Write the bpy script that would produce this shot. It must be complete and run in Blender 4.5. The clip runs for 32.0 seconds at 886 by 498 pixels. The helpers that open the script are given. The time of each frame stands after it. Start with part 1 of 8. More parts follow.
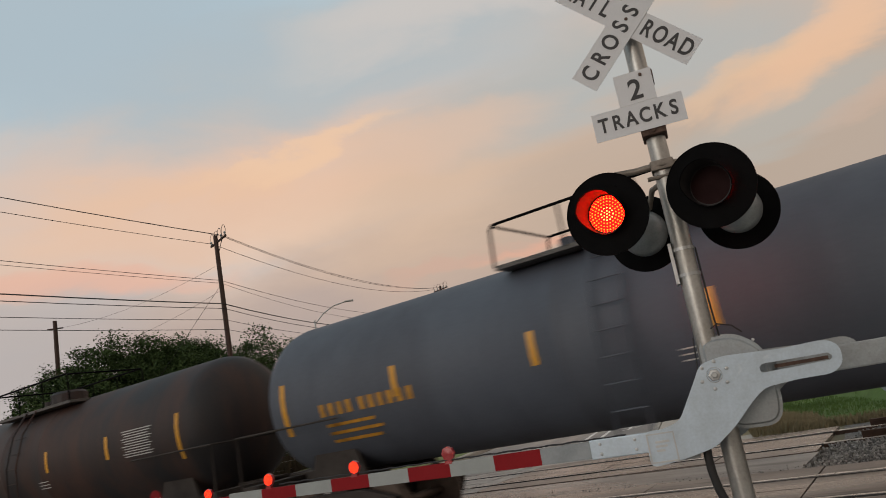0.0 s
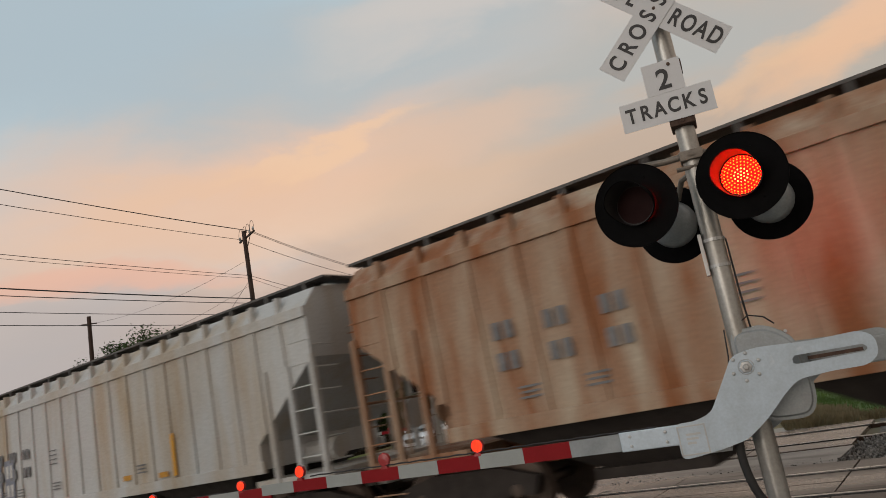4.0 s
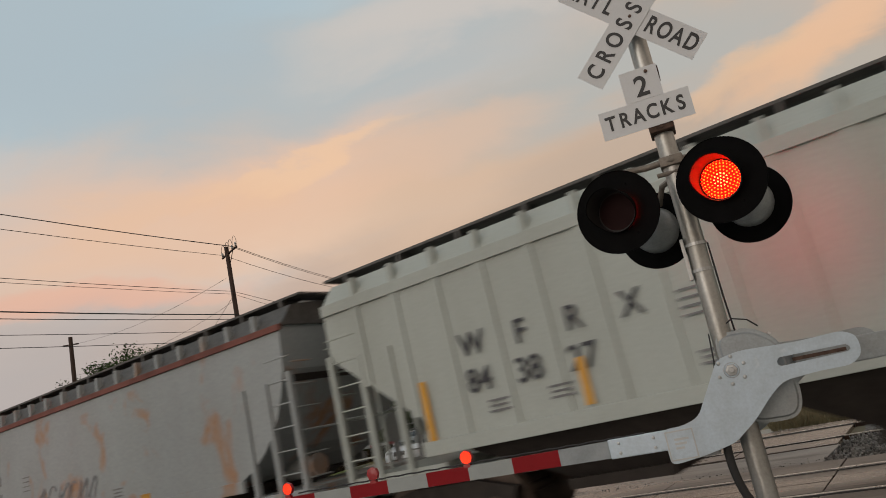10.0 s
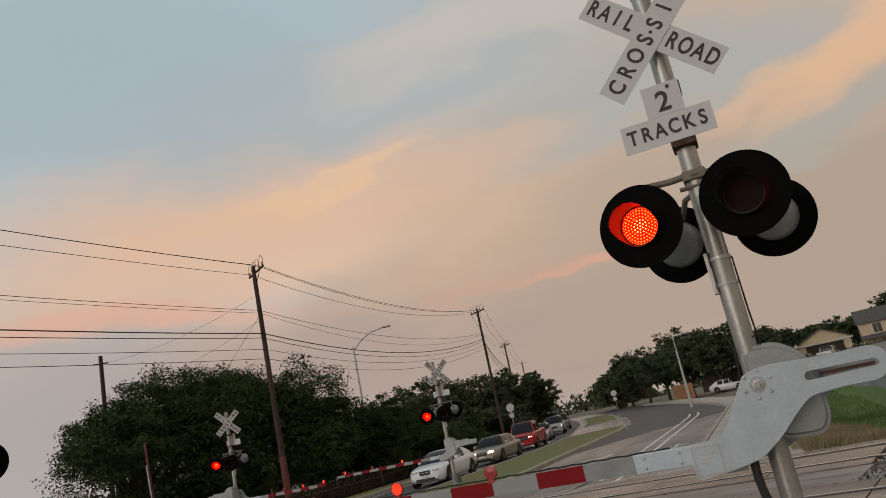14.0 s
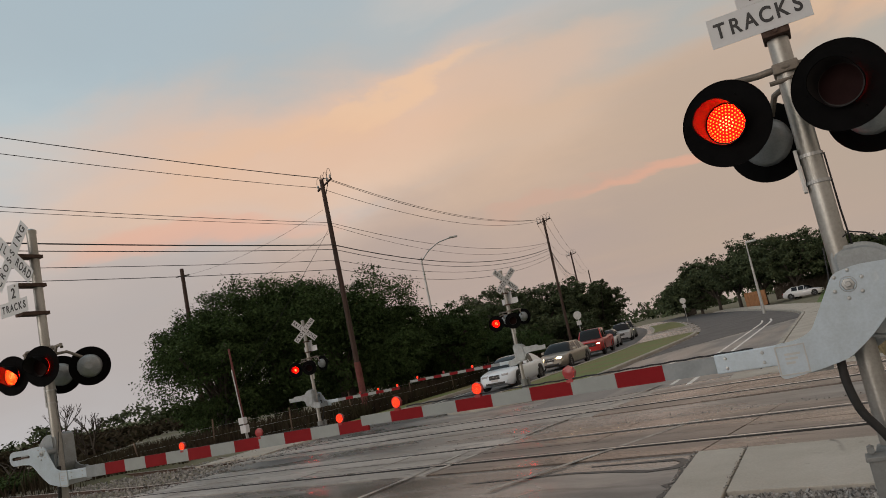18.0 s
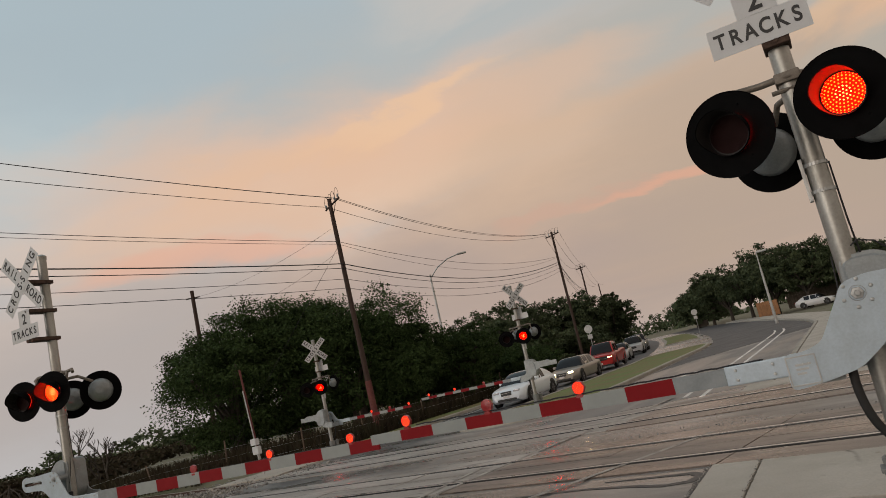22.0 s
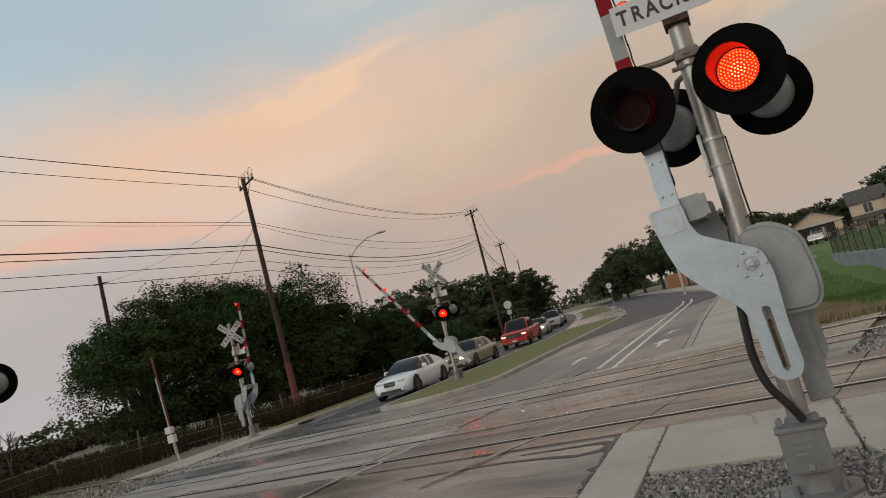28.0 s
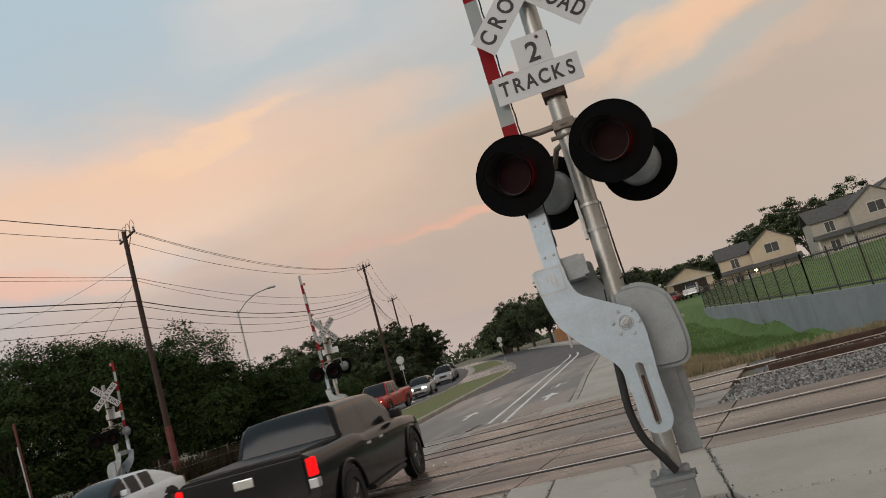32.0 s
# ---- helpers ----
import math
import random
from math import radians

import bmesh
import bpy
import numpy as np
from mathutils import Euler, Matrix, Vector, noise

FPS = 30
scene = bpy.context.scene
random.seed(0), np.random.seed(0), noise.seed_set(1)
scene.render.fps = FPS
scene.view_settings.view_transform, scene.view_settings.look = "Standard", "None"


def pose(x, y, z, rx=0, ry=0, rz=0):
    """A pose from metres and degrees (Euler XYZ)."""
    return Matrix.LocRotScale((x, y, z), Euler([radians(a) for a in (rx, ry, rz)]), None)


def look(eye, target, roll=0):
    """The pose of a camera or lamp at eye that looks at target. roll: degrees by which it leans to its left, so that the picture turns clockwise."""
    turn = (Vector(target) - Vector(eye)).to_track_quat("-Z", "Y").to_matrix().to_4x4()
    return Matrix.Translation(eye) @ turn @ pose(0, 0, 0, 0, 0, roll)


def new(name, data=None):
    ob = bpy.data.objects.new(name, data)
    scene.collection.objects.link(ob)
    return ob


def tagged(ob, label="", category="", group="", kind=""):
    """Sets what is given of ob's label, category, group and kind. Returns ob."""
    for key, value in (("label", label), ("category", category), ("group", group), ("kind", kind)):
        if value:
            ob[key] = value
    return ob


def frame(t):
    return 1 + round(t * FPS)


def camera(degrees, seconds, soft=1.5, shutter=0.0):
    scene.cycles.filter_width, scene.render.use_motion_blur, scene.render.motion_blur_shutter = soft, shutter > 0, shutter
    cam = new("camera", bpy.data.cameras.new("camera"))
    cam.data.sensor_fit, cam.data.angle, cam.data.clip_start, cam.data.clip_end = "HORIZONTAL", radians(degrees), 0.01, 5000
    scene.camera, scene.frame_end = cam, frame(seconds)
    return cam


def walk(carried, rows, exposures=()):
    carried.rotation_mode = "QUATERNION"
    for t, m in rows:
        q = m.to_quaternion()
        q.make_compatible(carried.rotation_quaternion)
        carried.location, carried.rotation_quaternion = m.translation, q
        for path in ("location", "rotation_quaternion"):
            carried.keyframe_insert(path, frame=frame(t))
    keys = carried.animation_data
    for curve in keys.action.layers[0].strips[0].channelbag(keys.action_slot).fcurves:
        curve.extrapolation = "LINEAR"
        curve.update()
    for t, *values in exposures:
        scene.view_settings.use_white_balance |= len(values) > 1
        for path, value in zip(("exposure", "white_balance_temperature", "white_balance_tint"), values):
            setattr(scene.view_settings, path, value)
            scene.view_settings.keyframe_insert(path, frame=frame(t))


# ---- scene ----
cam = camera(62.0, 32.0, soft=0.9, shutter=0.35)
PATH = [
    (0, (0.006, 0.198, 1.803), (-0.592, 2.063, 2.207), -10.2),
    (0.5, (-0.003, 0.197, 1.793), (-0.644, 2.053, 2.172), -10.2),
    (1, (-0.004, 0.2, 1.789), (-0.657, 2.057, 2.146), -10.2),
    (1.5, (-0.004, 0.196, 1.796), (-0.667, 2.051, 2.147), -10.4),
    (2, (-0.005, 0.195, 1.793), (-0.669, 2.047, 2.155), -10.3),
    (2.5, (-0.006, 0.203, 1.796), (-0.668, 2.053, 2.168), -10.1),
    (3, (-0.002, 0.196, 1.804), (-0.662, 2.045, 2.183), -10.3),
    (3.5, (-0.001, 0.181, 1.801), (-0.663, 2.026, 2.198), -10.3),
    (5.5, (-0.002, 0.2, 1.795), (-0.689, 2.034, 2.198), -10.2),
    (6, (-0.003, 0.193, 1.799), (-0.692, 2.027, 2.199), -10.5),
    (6.5, (-0.002, 0.184, 1.799), (-0.688, 2.018, 2.206), -10.6),
    (7, (0.002, 0.182, 1.804), (-0.673, 2.017, 2.224), -10.5),
    (7.5, (-0.005, 0.172, 1.802), (-0.676, 2.004, 2.242), -10.6),
    (8, (0.008, 0.184, 1.805), (-0.647, 2.017, 2.261), -11.3),
    (8.5, (0.014, 0.194, 1.808), (-0.615, 2.037, 2.266), -12.0),
    (9, (0.006, 0.192, 1.808), (-0.617, 2.038, 2.256), -11.9),
    (9.5, (0.001, 0.203, 1.802), (-0.622, 2.053, 2.238), -11.6),
    (10, (-0.001, 0.196, 1.806), (-0.622, 2.051, 2.225), -12.0),
    (10.5, (-0.001, 0.206, 1.801), (-0.623, 2.065, 2.198), -12.1),
    (11, (0.001, 0.2, 1.797), (-0.635, 2.054, 2.192), -12.3),
    (11.5, (0.008, 0.203, 1.762), (-0.631, 2.05, 2.187), -12.0),
    (12, (0.01, 0.194, 1.761), (-0.619, 2.038, 2.209), -11.6),
    (12.5, (0.007, 0.192, 1.758), (-0.632, 2.035, 2.202), -11.6),
    (13, (0.007, 0.18, 1.756), (-0.646, 2.018, 2.194), -12.1),
    (13.5, (0.021, 0.172, 1.762), (-0.622, 2.009, 2.222), -12.4),
    (14, (0.018, 0.16, 1.762), (-0.65, 1.982, 2.244), -11.9),
    (14.5, (0.008, 0.16, 1.757), (-0.715, 1.961, 2.239), -11.6),
    (15, (0.005, 0.16, 1.747), (-0.761, 1.95, 2.204), -12.1),
    (15.5, (-0.02, 0.138, 1.717), (-0.883, 1.896, 2.12), -12.3),
    (17.5, (-0.075, 0.086, 1.74), (-0.932, 1.871, 2.019), -11.6),
    (18, (-0.077, 0.107, 1.735), (-0.963, 1.878, 2.02), -11.7),
    (18.5, (-0.066, 0.115, 1.737), (-0.932, 1.891, 2.046), -11.6),
    (19, (-0.058, 0.123, 1.751), (-0.875, 1.911, 2.12), -11.4),
    (19.5, (-0.062, 0.118, 1.758), (-0.855, 1.904, 2.187), -10.8),
    (20, (-0.058, 0.119, 1.752), (-0.853, 1.904, 2.178), -11.0),
    (20.5, (-0.061, 0.136, 1.74), (-0.871, 1.923, 2.13), -11.4),
    (21, (-0.075, 0.135, 1.729), (-0.925, 1.911, 2.079), -12.0),
    (21.5, (-0.074, 0.122, 1.731), (-0.963, 1.884, 2.053), -12.4),
    (22, (-0.053, 0.119, 1.736), (-0.948, 1.876, 2.069), -12.9),
    (22.5, (-0.055, 0.109, 1.738), (-0.934, 1.869, 2.102), -12.4),
    (23, (-0.035, 0.105, 1.751), (-0.869, 1.882, 2.137), -12.3),
    (23.5, (-0.045, 0.131, 1.741), (-0.839, 1.926, 2.124), -12.8),
    (24, (-0.043, 0.139, 1.745), (-0.834, 1.941, 2.101), -13.1),
    (24.5, (-0.044, 0.159, 1.736), (-0.833, 1.97, 2.052), -13.1),
    (25, (-0.054, 0.16, 1.741), (-0.852, 1.972, 2.025), -12.7),
    (25.5, (-0.051, 0.161, 1.724), (-0.861, 1.968, 2.01), -12.3),
    (27.5, (-0.037, 0.102, 1.727), (-0.812, 1.927, 1.993), -13.7),
    (28, (-0.006, 0.245, 1.723), (-0.73, 2.095, 1.95), -14.7),
    (28.5, (0.023, 0.293, 1.721), (-0.632, 2.171, 1.928), -15.2),
    (28.6, (0.023, 0.31, 1.738), (-0.616, 2.194, 1.947), -15.2),
    (29, (0.034, 0.231, 1.738), (-0.552, 2.129, 1.971), -15.3),
    (29.5, (0.034, 0.257, 1.739), (-0.524, 2.162, 1.985), -15.4),
    (30, (0.035, 0.239, 1.738), (-0.488, 2.155, 1.969), -16.0),
    (30.5, (0.043, 0.244, 1.729), (-0.448, 2.17, 1.951), -16.4),
    (31, (0.039, 0.232, 1.733), (-0.449, 2.156, 1.976), -16.1),
    (31.5, (0.05, 0.208, 1.735), (-0.417, 2.133, 2.015), -15.8),
    (32, (0.054, 0.189, 1.747), (-0.363, 2.123, 2.04), -15.8),
]
walk(cam, [(t, look(eye, target, roll)) for t, eye, target, roll in PATH],
     [(0, 0.22, 6550, 10), (6, 0.24, 6650, 10), (9.5, 0.22, 6700, 10), (11.5, 0.09, 6680, 10), (15, 0.07, 6700, 10), (18, 0.16, 6640, 10), (22, 0.14, 6750, 10), (25, 0.14, 6800, 10), (28, 0.26, 6470, 8), (30, 0.28, 6320, 5), (31, 0.33, 6280, 4), (32, 0.34, 6430, 9)])

# ---- sky and light ----
SUN_EL, SUN_ROT = radians(13), radians(205)


def node(nt, kind, **kw):
    n = nt.nodes.new(kind)
    for k, v in kw.items():
        n.inputs[k].default_value = v
    return n


# cloud banks of the evening sky: azimuth from north and height, lean, half length and half width in degrees, colour, strength
BANKS = (
    (-22.0, 6.5, 0, 50, 7.5, (170, 152, 143), 0.8),       # grey murk over the horizon
    (-52.0, 6.0, 0, 14, 9.0, (172, 168, 168), 0.7),
    (-34.0, 20.0, 8, 24, 6.0, (216, 180, 156), 0.7),      # the broad peach sheet
    (-14.0, 15.0, 6, 16, 7.0, (198, 172, 151), 0.7),
    (-1.0, 11.0, 0, 15, 9.0, (178, 160, 145), 0.8),
    (13.0, 11.0, 0, 14, 9.0, (174, 158, 144), 0.8),
    (-5.0, 22.0, 4, 18, 4.4, (168, 172, 171), 0.85),      # blue-grey gaps
    (-25.0, 27.5, 9, 22, 5.0, (170, 177, 180), 0.8),
    (-46.0, 29.5, 10, 17, 7.0, (163, 177, 186), 0.75),
    (9.0, 15.2, 4, 9, 2.4, (172, 171, 165), 0.7),
    (-12.5, 30.5, 4, 16, 3.0, (202, 192, 185), 0.6),      # pale bank overhead
    (12.0, 19.2, 20, 8, 2.4, (232, 186, 150), 0.7),      # lit orange bank in the north-east
    (5.5, 19.0, 14, 5, 1.6, (222, 184, 150), 0.6),
    (16.0, 14.5, 10, 5, 1.2, (198, 168, 148), 0.5),
    (-17.5, 20.0, 9, 11, 2.6, (216, 182, 158), 0.6),
    (-27.0, 21.2, 13, 9, 0.9, (230, 192, 158), 0.6),      # bright torn edge
    (-38.0, 18.6, 8, 10, 1.4, (222, 184, 155), 0.5),
    (-45.0, 13.0, 2, 9, 1.6, (222, 172, 150), 0.7),       # pink streaks low down
    (-9.5, 10.4, 4, 6.0, 0.75, (222, 166, 142), 0.65),
    (-17.0, 10.4, 4, 6, 0.7, (200, 162, 145), 0.5),
)


def make_world():
    w = bpy.data.worlds.new("dusk_sky")
    scene.world = w
    w.use_nodes = True
    nt = w.node_tree
    nt.nodes.clear()
    out = nt.nodes.new("ShaderNodeOutputWorld")
    bg = nt.nodes.new("ShaderNodeBackground")
    sky = nt.nodes.new("ShaderNodeTexSky")
    sky.sky_type = "NISHITA"
    sky.sun_disc = False
    sky.sun_elevation, sky.sun_rotation = SUN_EL, SUN_ROT
    sky.dust_density = 2.0
    tc = nt.nodes.new("ShaderNodeTexCoord")
    sep = nt.nodes.new("ShaderNodeSeparateXYZ")
    nt.links.new(tc.outputs["Generated"], sep.inputs[0])
    # cloud sheets: noise on a plane overhead, so they draw out towards the horizon
    zc = nt.nodes.new("ShaderNodeMath"); zc.operation = "MAXIMUM"; zc.inputs[1].default_value = 0.03
    nt.links.new(sep.outputs["Z"], zc.inputs[0])
    zo = nt.nodes.new("ShaderNodeMath"); zo.operation = "ADD"; zo.inputs[1].default_value = 0.12
    nt.links.new(zc.outputs[0], zo.inputs[0])
    dv = []
    for axis in ("X", "Y"):
        d = nt.nodes.new("ShaderNodeMath"); d.operation = "DIVIDE"
        nt.links.new(sep.outputs[axis], d.inputs[0]); nt.links.new(zo.outputs[0], d.inputs[1])
        dv.append(d)
    comb = nt.nodes.new("ShaderNodeCombineXYZ")
    nt.links.new(dv[0].outputs[0], comb.inputs[0]); nt.links.new(dv[1].outputs[0], comb.inputs[1])
    mp = nt.nodes.new("ShaderNodeMapping")
    mp.inputs["Rotation"].default_value = (0, 0, radians(-12))
    mp.inputs["Scale"].default_value = (0.55, 1.0, 1)
    mp.inputs["Location"].default_value = (3.3, 1.2, 0)
    nt.links.new(comb.outputs[0], mp.inputs[0])
    n1 = node(nt, "ShaderNodeTexNoise", Scale=0.75, Detail=4.0, Roughness=0.5, Distortion=0.4)
    n2 = node(nt, "ShaderNodeTexNoise", Scale=1.5, Detail=5.0, Roughness=0.5, Distortion=0.7)
    nt.links.new(mp.outputs[0], n1.inputs["Vector"]); nt.links.new(mp.outputs[0], n2.inputs["Vector"])
    # height in the sky, leaning up to the side where the sun went down, roughened by the noise
    lean = nt.nodes.new("ShaderNodeMath"); lean.operation = "MULTIPLY_ADD"
    lean.inputs[1].default_value = -0.16
    nt.links.new(sep.outputs["X"], lean.inputs[0]); nt.links.new(sep.outputs["Z"], lean.inputs[2])
    a1 = nt.nodes.new("ShaderNodeMath"); a1.operation = "MULTIPLY_ADD"; a1.inputs[1].default_value = 0.40
    nt.links.new(n1.outputs["Fac"], a1.inputs[0]); nt.links.new(lean.outputs[0], a1.inputs[2])
    a2 = nt.nodes.new("ShaderNodeMath"); a2.operation = "MULTIPLY_ADD"; a2.inputs[1].default_value = 0.34
    nt.links.new(n2.outputs["Fac"], a2.inputs[0]); nt.links.new(a1.outputs[0], a2.inputs[2])
    ramp = nt.nodes.new("ShaderNodeValToRGB")
    cr = ramp.color_ramp
    stops = [(0.30, (0.40, 0.35, 0.34)), (0.42, (0.49, 0.40, 0.36)), (0.52, (0.66, 0.47, 0.37)), (0.60, (0.84, 0.55, 0.36)), (0.70, (0.80, 0.56, 0.40)),
             (0.78, (0.62, 0.55, 0.50)), (0.86, (0.46, 0.53, 0.56)), (1.0, (0.40, 0.51, 0.57))]
    cr.elements[0].position, cr.elements[0].color = stops[0][0], (*stops[0][1], 1)
    cr.elements[1].position, cr.elements[1].color = stops[-1][0], (*stops[-1][1], 1)
    for p, c in stops[1:-1]:
        cr.elements.new(p).color = (*c, 1)
    nt.links.new(a2.outputs[0], ramp.inputs[0])
    sk = nt.nodes.new("ShaderNodeVectorMath"); sk.operation = "SCALE"; sk.inputs["Scale"].default_value = 0.10
    nt.links.new(sky.outputs[0], sk.inputs[0])
    mix = nt.nodes.new("ShaderNodeMix"); mix.data_type = "RGBA"; mix.inputs[0].default_value = 0.9
    nt.links.new(sk.outputs[0], mix.inputs[6]); nt.links.new(ramp.outputs[0], mix.inputs[7])
    # cool grey low in the west
    low = nt.nodes.new("ShaderNodeMapRange"); low.inputs[1].default_value, low.inputs[2].default_value = 0.34, 0.04
    nt.links.new(sep.outputs["Z"], low.inputs[0])
    west = nt.nodes.new("ShaderNodeMapRange"); west.inputs[1].default_value, west.inputs[2].default_value = -0.12, -0.58
    nt.links.new(sep.outputs["X"], west.inputs[0])
    both = nt.nodes.new("ShaderNodeMath"); both.operation = "MULTIPLY"
    nt.links.new(low.outputs[0], both.inputs[0]); nt.links.new(west.outputs[0], both.inputs[1])
    cool = nt.nodes.new("ShaderNodeMix"); cool.data_type = "RGBA"; cool.inputs[7].default_value = (0.44, 0.43, 0.44, 1)
    nt.links.new(both.outputs[0], cool.inputs[0]); nt.links.new(mix.outputs[2], cool.inputs[6])
    # a duller sheet of cloud in the east
    east = nt.nodes.new("ShaderNodeMapRange"); east.inputs[1].default_value, east.inputs[2].default_value, east.inputs[4].default_value = -0.42, 0.05, 0.74
    nt.links.new(sep.outputs["X"], east.inputs[0])
    dull = nt.nodes.new("ShaderNodeMix"); dull.data_type = "RGBA"; dull.inputs[7].default_value = (0.425, 0.358, 0.305, 1)
    nt.links.new(east.outputs[0], dull.inputs[0]); nt.links.new(cool.outputs[2], dull.inputs[6])
    cool = dull
    # the evening's cloud banks: each a drawn-out patch of the sky, torn by noise at its edges
    warp = node(nt, "ShaderNodeTexNoise", Scale=5.0, Detail=6.0, Roughness=0.56, Distortion=0.3)
    mpw = nt.nodes.new("ShaderNodeMapping"); mpw.inputs["Scale"].default_value = (0.8, 0.8, 2.0)
    nt.links.new(tc.outputs["Generated"], mpw.inputs[0]); nt.links.new(mpw.outputs[0], warp.inputs["Vector"])
    wc = nt.nodes.new("ShaderNodeVectorMath"); wc.operation = "SUBTRACT"; wc.inputs[1].default_value = (0.5, 0.5, 0.5)
    nt.links.new(warp.outputs["Color"], wc.inputs[0])
    ws = nt.nodes.new("ShaderNodeVectorMath"); ws.operation = "MULTIPLY"; ws.inputs[1].default_value = (0.24, 0.24, 0.15)
    nt.links.new(wc.outputs[0], ws.inputs[0])
    wd = nt.nodes.new("ShaderNodeVectorMath"); wd.operation = "ADD"
    nt.links.new(tc.outputs["Generated"], wd.inputs[0]); nt.links.new(ws.outputs[0], wd.inputs[1])
    tint = cool.outputs[2]
    for az, el, tilt, lng, wide, rgb, amount in BANKS:
        az, el, tilt = radians(az), radians(el), radians(tilt)
        c = Vector((math.sin(az) * math.cos(el), math.cos(az) * math.cos(el), math.sin(el)))
        side = Vector((math.cos(az), -math.sin(az), 0))
        rise = side.cross(c)
        u, v = side * math.cos(tilt) + rise * math.sin(tilt), rise * math.cos(tilt) - side * math.sin(tilt)
        sq = []
        for axis, half in ((u, lng), (v, wide)):
            k = 1 / math.sin(radians(half))
            dt = nt.nodes.new("ShaderNodeVectorMath"); dt.operation = "DOT_PRODUCT"; dt.inputs[1].default_value = axis * k
            nt.links.new(wd.outputs[0], dt.inputs[0])
            p2 = nt.nodes.new("ShaderNodeMath"); p2.operation = "MULTIPLY"
            of = nt.nodes.new("ShaderNodeMath"); of.operation = "SUBTRACT"; of.inputs[1].default_value = axis.dot(c) * k
            nt.links.new(dt.outputs["Value"], of.inputs[0])
            nt.links.new(of.outputs[0], p2.inputs[0]); nt.links.new(of.outputs[0], p2.inputs[1])
            sq.append(p2)
        sm = nt.nodes.new("ShaderNodeMath"); sm.operation = "ADD"
        nt.links.new(sq[0].outputs[0], sm.inputs[0]); nt.links.new(sq[1].outputs[0], sm.inputs[1])
        fade = nt.nodes.new("ShaderNodeMapRange"); fade.interpolation_type = "SMOOTHSTEP"
        fade.inputs[1].default_value, fade.inputs[2].default_value = 1.35, 0.0
        fade.inputs[3].default_value, fade.inputs[4].default_value = 0.0, amount
        nt.links.new(sm.outputs[0], fade.inputs[0])
        mixb = nt.nodes.new("ShaderNodeMix"); mixb.data_type = "RGBA"
        mixb.inputs[7].default_value = (*[(q / 255) ** 2.2 / 1.057 for q in rgb], 1)
        nt.links.new(fade.outputs[0], mixb.inputs[0]); nt.links.new(tint, mixb.inputs[6])
        tint = mixb.outputs[2]
    nt.links.new(tint, bg.inputs["Color"])
    bg.inputs["Strength"].default_value = 1.0
    nt.links.new(bg.outputs[0], out.inputs[0])


make_world()
sun = new("sun", bpy.data.lights.new("sun", "SUN"))
sun.data.energy, sun.data.angle, sun.data.color = 0.7, radians(40), (1.0, 0.92, 0.86)
sun.matrix_world = look((0, 0, 0), (-math.sin(SUN_ROT) * 3, -math.cos(SUN_ROT) * 3, -3 * math.tan(SUN_EL)))

# ---- materials ----
MATS = {}


